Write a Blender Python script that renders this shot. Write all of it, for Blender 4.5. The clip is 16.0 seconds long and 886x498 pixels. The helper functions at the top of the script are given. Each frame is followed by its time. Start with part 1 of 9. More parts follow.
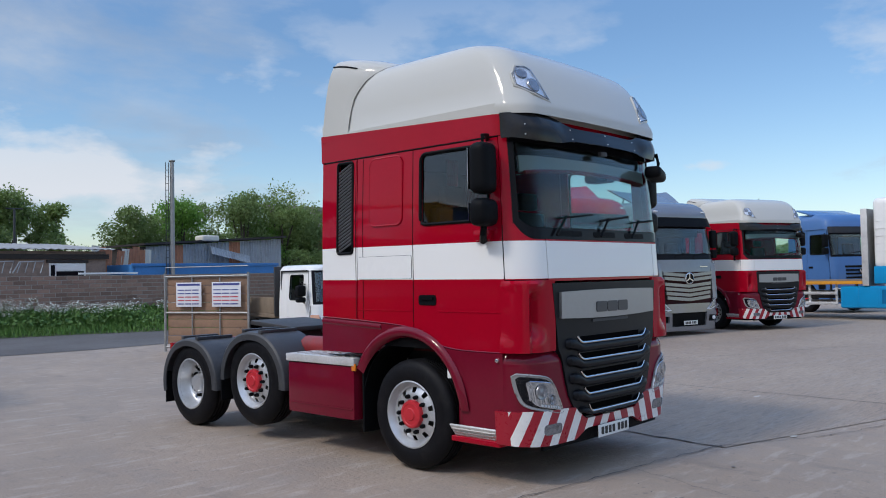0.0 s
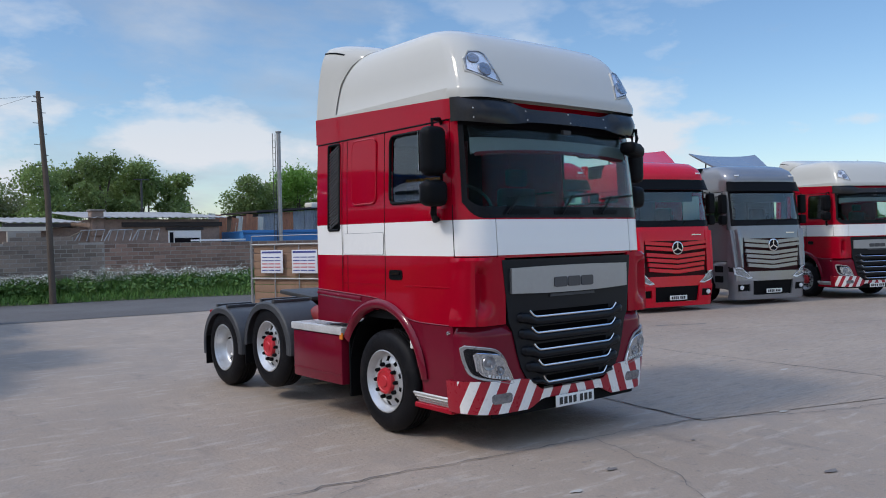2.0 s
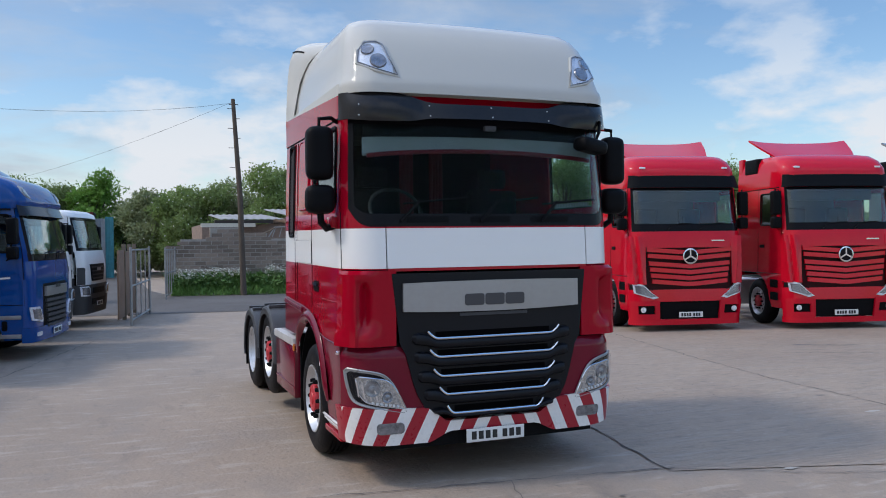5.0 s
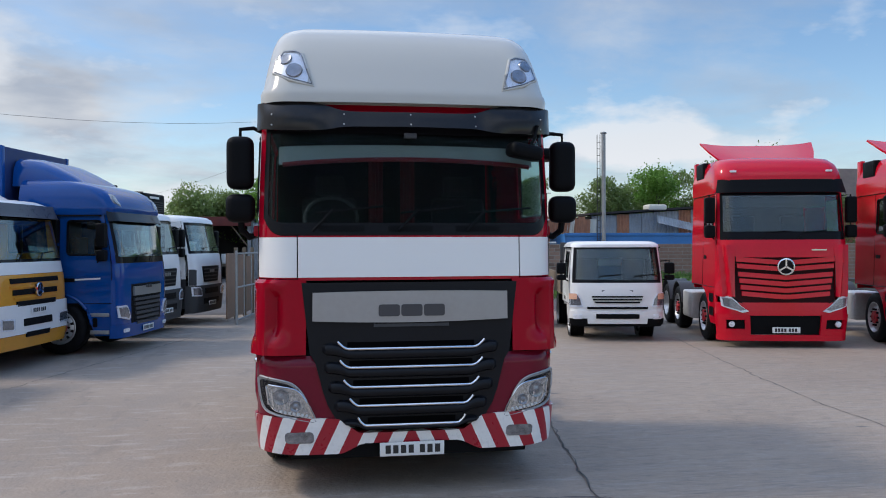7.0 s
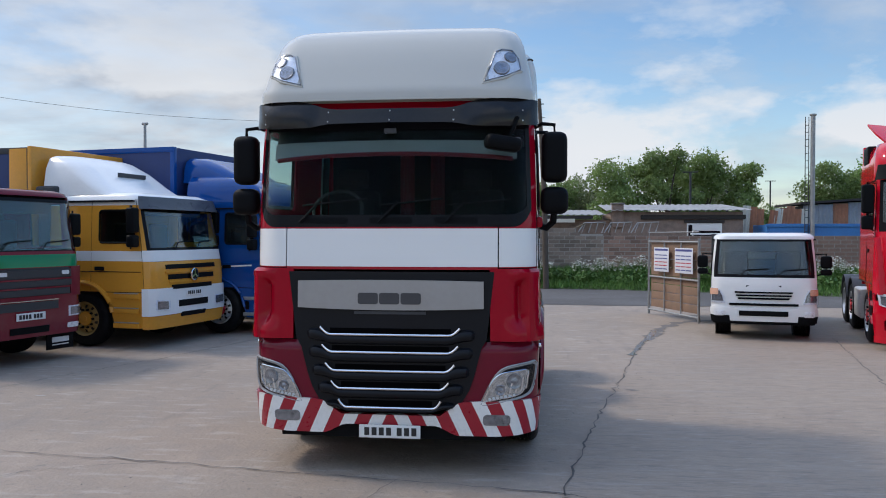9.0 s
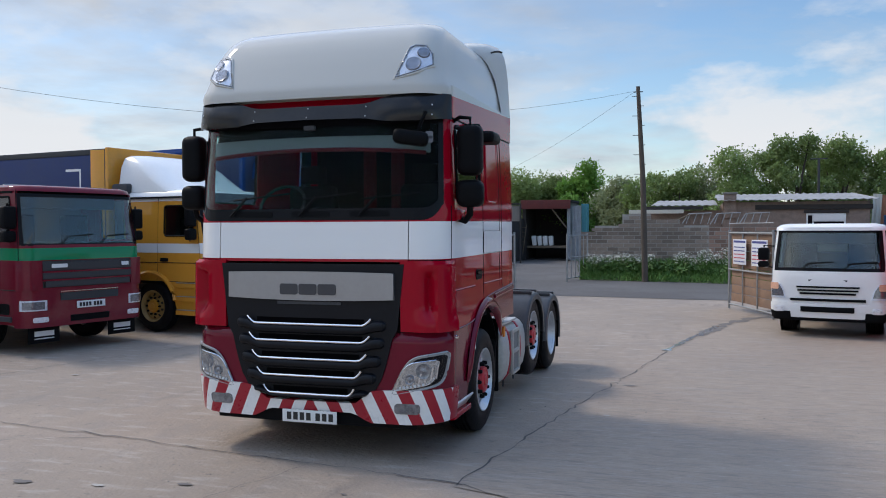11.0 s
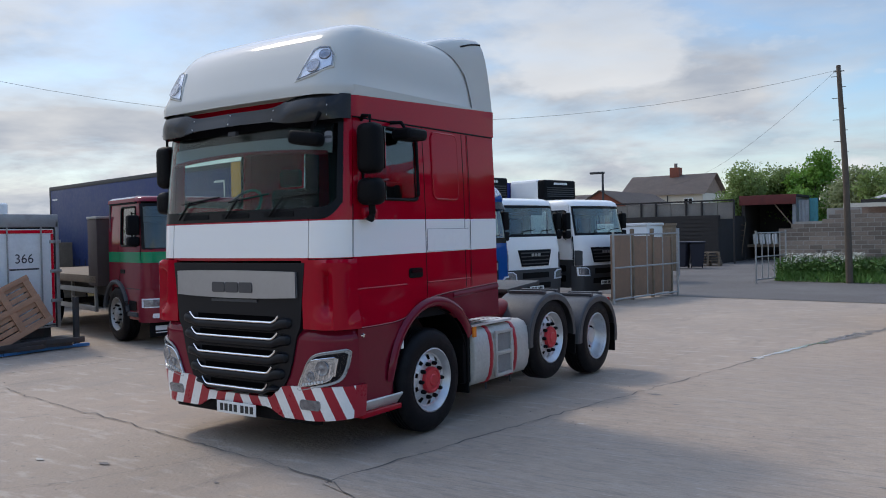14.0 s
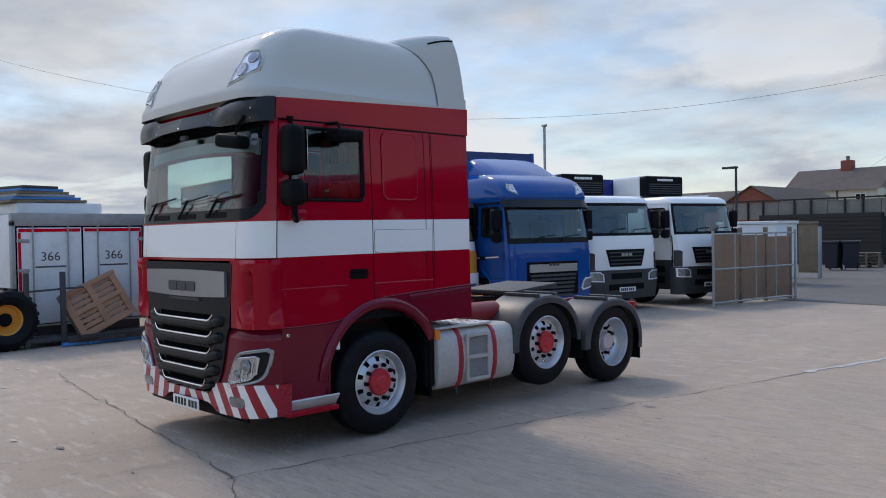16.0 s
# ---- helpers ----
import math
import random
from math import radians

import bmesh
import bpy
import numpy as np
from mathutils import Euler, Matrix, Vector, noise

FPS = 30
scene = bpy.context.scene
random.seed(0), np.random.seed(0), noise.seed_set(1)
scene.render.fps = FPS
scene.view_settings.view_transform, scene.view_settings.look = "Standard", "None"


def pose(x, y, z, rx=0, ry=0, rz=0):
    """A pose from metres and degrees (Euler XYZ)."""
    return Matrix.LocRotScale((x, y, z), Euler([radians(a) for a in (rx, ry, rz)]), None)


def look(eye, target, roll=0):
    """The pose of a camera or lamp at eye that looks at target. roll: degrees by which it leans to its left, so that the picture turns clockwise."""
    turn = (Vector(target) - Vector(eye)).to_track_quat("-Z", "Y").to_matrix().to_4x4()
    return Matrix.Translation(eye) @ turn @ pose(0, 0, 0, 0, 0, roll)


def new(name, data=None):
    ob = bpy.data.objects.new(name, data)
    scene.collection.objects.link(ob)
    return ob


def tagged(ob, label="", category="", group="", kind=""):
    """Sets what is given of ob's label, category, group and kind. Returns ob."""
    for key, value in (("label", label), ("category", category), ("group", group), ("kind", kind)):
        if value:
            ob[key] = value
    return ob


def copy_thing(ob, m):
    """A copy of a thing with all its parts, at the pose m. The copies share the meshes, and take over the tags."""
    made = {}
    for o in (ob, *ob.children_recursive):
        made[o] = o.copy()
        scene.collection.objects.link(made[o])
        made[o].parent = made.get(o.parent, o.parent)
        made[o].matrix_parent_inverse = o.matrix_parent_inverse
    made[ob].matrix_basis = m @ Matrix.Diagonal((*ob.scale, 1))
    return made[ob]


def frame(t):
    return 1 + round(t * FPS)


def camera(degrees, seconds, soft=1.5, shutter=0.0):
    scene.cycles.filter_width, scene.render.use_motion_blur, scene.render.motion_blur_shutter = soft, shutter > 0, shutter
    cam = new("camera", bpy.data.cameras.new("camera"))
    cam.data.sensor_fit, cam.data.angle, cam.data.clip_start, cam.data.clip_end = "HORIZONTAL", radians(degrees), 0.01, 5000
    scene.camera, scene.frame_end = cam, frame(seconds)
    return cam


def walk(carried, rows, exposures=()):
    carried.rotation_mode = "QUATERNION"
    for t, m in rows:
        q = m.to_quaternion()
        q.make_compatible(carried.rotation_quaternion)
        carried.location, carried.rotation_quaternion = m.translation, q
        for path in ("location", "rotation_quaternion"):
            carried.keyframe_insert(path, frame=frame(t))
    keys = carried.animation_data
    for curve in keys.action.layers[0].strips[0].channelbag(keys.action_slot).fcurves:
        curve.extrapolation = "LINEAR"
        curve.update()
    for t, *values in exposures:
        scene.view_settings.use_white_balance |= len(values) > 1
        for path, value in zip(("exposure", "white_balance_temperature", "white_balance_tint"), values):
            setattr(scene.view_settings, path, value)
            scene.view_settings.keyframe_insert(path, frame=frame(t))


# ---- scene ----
cam = camera(56.0, 16.0, soft=1.0)
PATH = [
    (0, (-6.677, -4.133, 1.789), (-5.208, -2.778, 1.851), -1.1),
    (0.5, (-6.664, -4.511, 1.819), (-5.232, -3.115, 1.857), -0.7),
    (1, (-6.482, -4.892, 1.836), (-5.096, -3.449, 1.847), -0.9),
    (1.5, (-6.202, -5.212, 1.857), (-4.888, -3.705, 1.841), -1.3),
    (2, (-5.835, -5.48, 1.891), (-4.595, -3.911, 1.869), -1.3),
    (2.5, (-5.414, -5.79, 1.908), (-4.235, -4.174, 1.882), -1.1),
    (3, (-4.953, -5.996, 1.898), (-3.861, -4.32, 1.879), -1.1),
    (3.2, (-4.732, -5.982, 1.92), (-3.672, -4.287, 1.907), -1.3),
    (5.3, (-2.546, -6.384, 1.967), (-1.9, -4.491, 1.944), -0.8),
    (5.5, (-2.35, -6.43, 1.941), (-1.754, -4.521, 1.92), -1.0),
    (6, (-1.819, -6.517, 1.96), (-1.334, -4.576, 1.945), -1.3),
    (6.5, (-1.299, -6.632, 1.984), (-0.905, -4.671, 1.979), -0.4),
    (7, (-0.778, -6.695, 1.995), (-0.466, -4.719, 1.986), -0.2),
    (7.5, (-0.249, -6.79, 2.005), (-0.035, -4.801, 2.003), -1.5),
    (8, (0.25, -6.816, 1.982), (0.366, -4.819, 1.972), -1.3),
    (8.5, (0.759, -6.877, 1.985), (0.704, -4.878, 1.958), -0.7),
    (8.7, (0.985, -6.895, 1.99), (0.845, -4.9, 1.962), -0.4),
    (10.8, (3.051, -6.667, 2.007), (2.504, -4.744, 1.956), 0.1),
    (11, (3.27, -6.624, 2.001), (2.681, -4.714, 1.952), -0.2),
    (11.5, (3.769, -6.523, 2.004), (3.087, -4.643, 1.964), -0.1),
    (12, (4.256, -6.341, 1.999), (3.486, -4.495, 1.97), -0.1),
    (12.5, (4.743, -6.158, 2.0), (3.865, -4.361, 1.971), -0.4),
    (13, (5.145, -5.876, 1.978), (4.18, -4.124, 1.945), -0.6),
    (13.5, (5.566, -5.563, 1.96), (4.519, -3.859, 1.926), -0.9),
    (14, (5.938, -5.228, 1.928), (4.802, -3.583, 1.891), -1.2),
    (14.5, (6.321, -4.869, 1.929), (5.11, -3.278, 1.894), -1.5),
    (15, (6.739, -4.543, 1.945), (5.454, -3.01, 1.906), -1.3),
    (15.5, (7.092, -4.133, 1.946), (5.73, -2.67, 1.9), -1.3),
    (16, (7.473, -3.713, 1.928), (6.024, -2.336, 1.891), -1.0),
]
walk(cam, [(t, look(eye, target, roll)) for t, eye, target, roll in PATH],
     exposures=[(0, 0.2, 6250, 10), (3, 0.25, 6350, 10), (7, 0.33, 6450, 10), (12, 0.33, 6600, 10), (16, 0.3, 6650, 10)])

# ---- world, sun ----
SUN_FROM = Vector((-0.657, 0.151, 0.738)).normalized()
world = bpy.data.worlds.new("world")
scene.world = world
world.use_nodes = True
wn, wl = world.node_tree.nodes, world.node_tree.links
wbg = wn["Background"]
wsky = wn.new("ShaderNodeTexSky")
wsky.sky_type, wsky.sun_disc = "NISHITA", False
wsky.sun_elevation = math.asin(SUN_FROM.z)
wsky.sun_rotation = math.atan2(SUN_FROM.x, SUN_FROM.y)
wsky.air_density, wsky.dust_density, wsky.ozone_density = 1.0, 0.6, 2.0
wco = wn.new("ShaderNodeTexCoord")
wsep = wn.new("ShaderNodeSeparateXYZ")
wl.new(wco.outputs["Generated"], wsep.inputs[0])
# project the view direction on a cloud layer: xy / (z + c)
wadd = wn.new("ShaderNodeMath"); wadd.operation = "ADD"; wadd.inputs[1].default_value = 0.16
wabs = wn.new("ShaderNodeMath"); wabs.operation = "ABSOLUTE"
wl.new(wsep.outputs[2], wabs.inputs[0]); wl.new(wabs.outputs[0], wadd.inputs[0])
wdiv = wn.new("ShaderNodeVectorMath"); wdiv.operation = "DIVIDE"
wcmb = wn.new("ShaderNodeCombineXYZ")
for k in range(3):
    wl.new(wadd.outputs[0], wcmb.inputs[k])
wl.new(wco.outputs["Generated"], wdiv.inputs[0]); wl.new(wcmb.outputs[0], wdiv.inputs[1])
wn1 = wn.new("ShaderNodeTexNoise"); wn1.inputs["Scale"].default_value = 0.9; wn1.inputs["Detail"].default_value = 9; wn1.inputs["Roughness"].default_value = 0.6; wn1.inputs["Distortion"].default_value = 0.35
wl.new(wdiv.outputs[0], wn1.inputs["Vector"])
wr1 = wn.new("ShaderNodeMapRange"); wr1.inputs[1].default_value = 0.40; wr1.inputs[2].default_value = 0.72
# the cover thickens towards -x
wcov = wn.new("ShaderNodeMath"); wcov.operation = "MULTIPLY_ADD"; wcov.inputs[1].default_value = -0.20
wl.new(wsep.outputs[0], wcov.inputs[0]); wl.new(wn1.outputs[0], wcov.inputs[2])
wl.new(wcov.outputs[0], wr1.inputs[0])
wn2 = wn.new("ShaderNodeTexNoise"); wn2.inputs["Scale"].default_value = 2.6; wn2.inputs["Detail"].default_value = 7
wl.new(wdiv.outputs[0], wn2.inputs["Vector"])
wcr = wn.new("ShaderNodeValToRGB")
wcr.color_ramp.elements[0].color = (2.8, 3.15, 3.75, 1); wcr.color_ramp.elements[1].color = (4.3, 4.5, 4.8, 1)
wcr.color_ramp.elements[0].position, wcr.color_ramp.elements[1].position = 0.35, 0.65
wl.new(wn2.outputs[0], wcr.inputs[0])
wmix = wn.new("ShaderNodeMix"); wmix.data_type = "RGBA"
wl.new(wr1.outputs[0], wmix.inputs[0])
whs = wn.new("ShaderNodeHueSaturation"); whs.inputs["Saturation"].default_value = 1.12
wl.new(wsky.outputs[0], whs.inputs["Color"])
wl.new(whs.outputs[0], wmix.inputs[6]); wl.new(wcr.outputs[0], wmix.inputs[7])
# heaped clouds low over the horizon
wmp = wn.new("ShaderNodeMapping"); wmp.inputs["Scale"].default_value = (3.2, 3.2, 7.5); wmp.inputs["Location"].default_value = (1.3, 0.4, 0.0)
wl.new(wco.outputs["Generated"], wmp.inputs[0])
wn3 = wn.new("ShaderNodeTexNoise"); wn3.inputs["Scale"].default_value = 1.0; wn3.inputs["Detail"].default_value = 8; wn3.inputs["Roughness"].default_value = 0.55
wl.new(wmp.outputs[0], wn3.inputs["Vector"])
wr3 = wn.new("ShaderNodeMapRange"); wr3.inputs[1].default_value, wr3.inputs[2].default_value = 0.53, 0.60
wl.new(wn3.outputs[0], wr3.inputs[0])
wlow = wn.new("ShaderNodeMapRange"); wlow.inputs[1].default_value, wlow.inputs[2].default_value = 0.34, 0.10
wl.new(wabs.outputs[0], wlow.inputs[0])
wmul = wn.new("ShaderNodeMath"); wmul.operation = "MULTIPLY"
wl.new(wr3.outputs[0], wmul.inputs[0]); wl.new(wlow.outputs[0], wmul.inputs[1])
wmix2 = wn.new("ShaderNodeMix"); wmix2.data_type = "RGBA"; wmix2.inputs[7].default_value = (5.2, 5.4, 5.7, 1)
wl.new(wmul.outputs[0], wmix2.inputs[0]); wl.new(wmix.outputs[2], wmix2.inputs[6])
# an overcast sky is brightest overhead
wzen = wn.new("ShaderNodeMapRange"); wzen.interpolation_type = "SMOOTHSTEP"
wzen.inputs[1].default_value, wzen.inputs[2].default_value, wzen.inputs[3].default_value, wzen.inputs[4].default_value = 0.27, 0.66, 0.88, 2.15
wl.new(wabs.outputs[0], wzen.inputs[0])
wscl = wn.new("ShaderNodeVectorMath"); wscl.operation = "SCALE"
wl.new(wmix2.outputs[2], wscl.inputs[0]); wl.new(wzen.outputs[0], wscl.inputs["Scale"])
wl.new(wscl.outputs[0], wbg.inputs[0])
wbg.inputs[1].default_value = 0.138
sun = new("sun", bpy.data.lights.new("sun", "SUN"))
sun.data.energy, sun.data.angle, sun.data.color = 1.25, radians(9), (1.0, 0.90, 0.78)
sun.matrix_world = look(SUN_FROM * 60, (0, 0, 0))


# ---- materials ----
def material(name, color, rough=0.5, metal=0.0, vary=0.12, scale=6.0, bump=0.0, bscale=60.0, coat=0.0, dirt=None, dirt_amount=0.3, spec=0.5):
    m = bpy.data.materials.new(name)
    m.use_nodes = True
    n, l = m.node_tree.nodes, m.node_tree.links
    p = n["Principled BSDF"]
    p.inputs["Metallic"].default_value = metal
    p.inputs["Coat Weight"].default_value = coat
    p.inputs["Coat Roughness"].default_value = 0.04
    p.inputs["Specular IOR Level"].default_value = spec
    co = n.new("ShaderNodeTexCoord")
    a = n.new("ShaderNodeTexNoise"); a.inputs["Scale"].default_value = scale; a.inputs["Detail"].default_value = 6
    b = n.new("ShaderNodeTexNoise"); b.inputs["Scale"].default_value = scale * 9; b.inputs["Detail"].default_value = 4
    for t in (a, b):
        l.new(co.outputs["Object"], t.inputs["Vector"])
    add = n.new("ShaderNodeMath"); add.operation = "ADD"
    l.new(a.outputs[0], add.inputs[0]); l.new(b.outputs[0], add.inputs[1])
    mr = n.new("ShaderNodeMapRange")
    mr.inputs[1].default_value, mr.inputs[2].default_value = 0.6, 1.4
    mr.inputs[3].default_value, mr.inputs[4].default_value = 1 - vary, 1 + vary
    l.new(add.outputs[0], mr.inputs[0])
    sc = n.new("ShaderNodeVectorMath"); sc.operation = "SCALE"
    sc.inputs[0].default_value = color[:3]
    l.new(mr.outputs[0], sc.inputs["Scale"])
    last = sc.outputs[0]
    if dirt:
        c = n.new("ShaderNodeTexNoise"); c.inputs["Scale"].default_value = scale * 0.6; c.inputs["Detail"].default_value = 9; c.inputs["Roughness"].default_value = 0.65
        l.new(co.outputs["Object"], c.inputs["Vector"])
        dr = n.new("ShaderNodeMapRange"); dr.inputs[1].default_value, dr.inputs[2].default_value = 0.5, 0.75
        dr.inputs[4].default_value = dirt_amount
        l.new(c.outputs[0], dr.inputs[0])
        mx = n.new("ShaderNodeMix"); mx.data_type = "RGBA"
        mx.inputs[7].default_value = (*dirt, 1)
        l.new(dr.outputs[0], mx.inputs[0]); l.new(last, mx.inputs[6])
        last = mx.outputs[2]
    l.new(last, p.inputs["Base Color"])
    rr = n.new("ShaderNodeMapRange"); rr.inputs[1].default_value, rr.inputs[2].default_value = 0.6, 1.4
    rr.inputs[3].default_value, rr.inputs[4].default_value = max(0.02, rough * 0.8), min(1, rough * 1.2)
    l.new(add.outputs[0], rr.inputs[0]); l.new(rr.outputs[0], p.inputs["Roughness"])
    if bump:
        c = n.new("ShaderNodeTexNoise"); c.inputs["Scale"].default_value = bscale; c.inputs["Detail"].default_value = 5
        l.new(co.outputs["Object"], c.inputs["Vector"])
        bu = n.new("ShaderNodeBump"); bu.inputs["Strength"].default_value = bump; bu.inputs["Distance"].default_value = 0.01
        l.new(c.outputs[0], bu.inputs["Height"]); l.new(bu.outputs[0], p.inputs["Normal"])
    return m


def livery(name, base, bands, rough=0.25):
    """Painted coachwork: base colour, and (low, high, colour, slope) bands in height."""
    m = material(name, base, 0.05, vary=0.05, scale=3, spec=0.24)
    n, l = m.node_tree.nodes, m.node_tree.links
    p = n["Principled BSDF"]
    last = p.inputs["Base Color"].links[0].from_socket
    co = n.new("ShaderNodeTexCoord"); se = n.new("ShaderNodeSeparateXYZ")
    l.new(co.outputs["Object"], se.inputs[0])
    for lo, hi, colour, slope in bands:
        zz = n.new("ShaderNodeMath"); zz.operation = "MULTIPLY_ADD"; zz.inputs[1].default_value = -slope
        l.new(se.outputs[1], zz.inputs[0]); l.new(se.outputs[2], zz.inputs[2])
        g = n.new("ShaderNodeMath"); g.operation = "GREATER_THAN"; g.inputs[1].default_value = lo
        h = n.new("ShaderNodeMath"); h.operation = "LESS_THAN"; h.inputs[1].default_value = hi
        b = n.new("ShaderNodeMath"); b.operation = "MULTIPLY"
        l.new(zz.outputs[0], g.inputs[0]); l.new(zz.outputs[0], h.inputs[0])
        l.new(g.outputs[0], b.inputs[0]); l.new(h.outputs[0], b.inputs[1])
        mx = n.new("ShaderNodeMix"); mx.data_type = "RGBA"; mx.inputs[7].default_value = (*colour, 1)
        l.new(b.outputs[0], mx.inputs[0]); l.new(last, mx.inputs[6])
        last = mx.outputs[2]
    l.new(last, p.inputs["Base Color"])
    return m


def glass(name, tint, rough=0.02, see=0.6, shine=0.013):
    """Thin tinted pane: part see-through, part mirror by Fresnel."""
    m = bpy.data.materials.new(name)
    m.use_nodes = True
    n, l = m.node_tree.nodes, m.node_tree.links
    out = n["Material Output"]
    n.remove(n["Principled BSDF"])
    tr = n.new("ShaderNodeBsdfTransparent"); tr.inputs[0].default_value = (*[c * see for c in tint], 1)
    gl = n.new("ShaderNodeBsdfGlossy"); gl.inputs["Roughness"].default_value = rough
    lw = n.new("ShaderNodeLayerWeight"); lw.inputs[0].default_value = 0.5
    pw = n.new("ShaderNodeMath"); pw.operation = "POWER"; pw.inputs[1].default_value = 2.7
    l.new(lw.outputs["Facing"], pw.inputs[0])
    fr = n.new("ShaderNodeMath"); fr.operation = "MULTIPLY_ADD"; fr.inputs[1].default_value, fr.inputs[2].default_value = 0.62, shine
    l.new(pw.outputs[0], fr.inputs[0])
    mx = n.new("ShaderNodeMixShader")
    l.new(fr.outputs[0], mx.inputs[0]); l.new(tr.outputs[0], mx.inputs[1]); l.new(gl.outputs[0], mx.inputs[2])
    l.new(mx.outputs[0], out.inputs[0])
    return m


RED, WHITE, MAROON = (0.345, 0.002, 0.015), (0.82, 0.81, 0.78), (0.155, 0.006, 0.020)
CREAM = (0.52, 0.51, 0.465)
M_CAB = livery("red_white_cab_paint", RED, [(1.742, 2.062, WHITE, 0.006), (3.135, 9, CREAM, 0.04)])
M_RED = material("red_paint", RED, 0.05, vary=0.05, scale=3, spec=0.24)
M_MAROON = material("dark_red_paint", MAROON, 0.11, vary=0.08, scale=3, spec=0.3)
M_WHITE = material("white_paint", WHITE, 0.2, vary=0.03, scale=2, spec=0.35)
M_BLACK = material("black_plastic", (0.005, 0.0055, 0.0065), 0.5, vary=0.2, scale=8, bump=0.15, bscale=400, spec=0.08)
M_BLACKGLOSS = material("gloss_black", (0.008, 0.008, 0.010), 0.12, vary=0.1, scale=3, spec=0.12)
M_VISOR = material("smoked_visor", (0.019, 0.018, 0.018), 0.08, vary=0.15, scale=4, spec=0.28)
M_GREYPLASTIC = material("grey_plastic", (0.06, 0.062, 0.067), 0.5, vary=0.15, scale=6, bump=0.1, bscale=300, dirt=(0.12, 0.115, 0.10), dirt_amount=0.25, spec=0.2)
M_GUARD = material("dusty_mudguard_plastic", (0.05, 0.052, 0.056), 0.42, vary=0.2, scale=4, bump=0.1, bscale=300, dirt=(0.13, 0.125, 0.115), dirt_amount=0.4, spec=0.35)
M_TYRE = material("tyre_rubber", (0.007, 0.007, 0.0085), 0.5, spec=0.13, vary=0.25, scale=14, bump=0.25, bscale=120, dirt=(0.04, 0.037, 0.034), dirt_amount=0.25)
M_ALLOY = material("wheel_alloy", (0.58, 0.59, 0.60), 0.33, metal=0.6, vary=0.15, scale=12, dirt=(0.3, 0.29, 0.27), dirt_amount=0.25)
M_SILVER = material("silver_trim", (0.36, 0.36, 0.365), 0.34, metal=0.7, vary=0.05, scale=3)
M_CHROME = material("chrome", (0.8, 0.8, 0.8), 0.12, metal=1.0, vary=0.04)
M_ALU = material("aluminium", (0.62, 0.61, 0.59), 0.42, metal=0.3, vary=0.14, scale=5, dirt=(0.3, 0.28, 0.25), dirt_amount=0.4)
M_TANK = material("weathered_tank_aluminium", (0.46, 0.44, 0.40), 0.5, metal=0.2, vary=0.18, scale=4, dirt=(0.26, 0.235, 0.20), dirt_amount=0.5)
M_STRAP = material("red_strap_paint", (0.36, 0.010, 0.022), 0.35, vary=0.15, scale=9)
M_STEEL = material("dark_steel", (0.06, 0.06, 0.06), 0.6, metal=0.4, vary=0.3, scale=9, bump=0.2, dirt=(0.14, 0.08, 0.05), dirt_amount=0.35)
M_CHASSIS = material("chassis_red", (0.22, 0.012, 0.014), 0.5, vary=0.25, scale=7, dirt=(0.09, 0.07, 0.06), dirt_amount=0.5)
M_HUB = material("red_hub_paint", (0.5, 0.02, 0.03), 0.4, vary=0.12, scale=15)
M_GLASS = glass("tinted_window", (0.70, 0.84, 0.82), see=0.92, shine=0.09)
M_SCREEN = glass("windscreen_glass", (0.88, 0.96, 0.95), see=0.96, shine=0.004)
M_SCREEN2 = glass("pale_windscreen_glass", (0.88, 0.97, 0.95), see=0.97, shine=0.075)
M_LENS = glass("clear_lamp_lens", (0.95, 0.97, 1.0), see=0.96, shine=0.02)
M_BEZEL = material("silver_lamp_bezel", (0.36, 0.355, 0.35), 0.3, metal=0.4, vary=0.05, scale=6)
M_LAMPIN = material("lamp_reflector", (0.82, 0.83, 0.85), 0.3, metal=0.25, vary=0.2, scale=18)
M_LAMPDARK = material("lamp_inner", (0.30, 0.30, 0.31), 0.2, metal=0.6, vary=0.7, scale=26)
M_GRILLE = material("grille_plastic", (0.008, 0.0088, 0.0115), 0.38, vary=0.15, scale=6, spec=0.2)
# near-black for the shade inside the grille openings, which are solid sheets
M_GRILLESHADE = material("grille_shade_black", (0.003, 0.003, 0.0035), 0.9, vary=0.2, spec=0.02)
M_LAMPREF = material("faceted_reflector", (0.55, 0.55, 0.54), 0.22, metal=0.85, vary=0.7, scale=45)
M_OVERHEAD = material("grey_overhead_lining", (0.22, 0.225, 0.235), 0.75, vary=0.12, scale=5)
M_LINING = material("grey_cab_lining", (0.07, 0.073, 0.075), 0.85, vary=0.3, scale=3)
M_SHELF = material("cab_shelf_lining", (0.03, 0.03, 0.032), 0.8, vary=0.2)
M_AMBER = material("amber_lens", (0.7, 0.2, 0.02), 0.2)
M_REDLENS = material("red_lens", (0.4, 0.01, 0.01), 0.2)
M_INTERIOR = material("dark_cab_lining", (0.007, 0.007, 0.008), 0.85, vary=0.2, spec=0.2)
M_CURTAIN = material("red_curtain", (0.13, 0.006, 0.014), 0.85, vary=0.3, scale=10)
M_PLATE = material("number_plate_white", (0.75, 0.75, 0.72), 0.35, vary=0.04)
M_INK = material("black_ink", (0.02, 0.02, 0.02), 0.5, vary=0.05)
M_LOGO = material("grey_logo", (0.05, 0.05, 0.055), 0.35, vary=0.05)


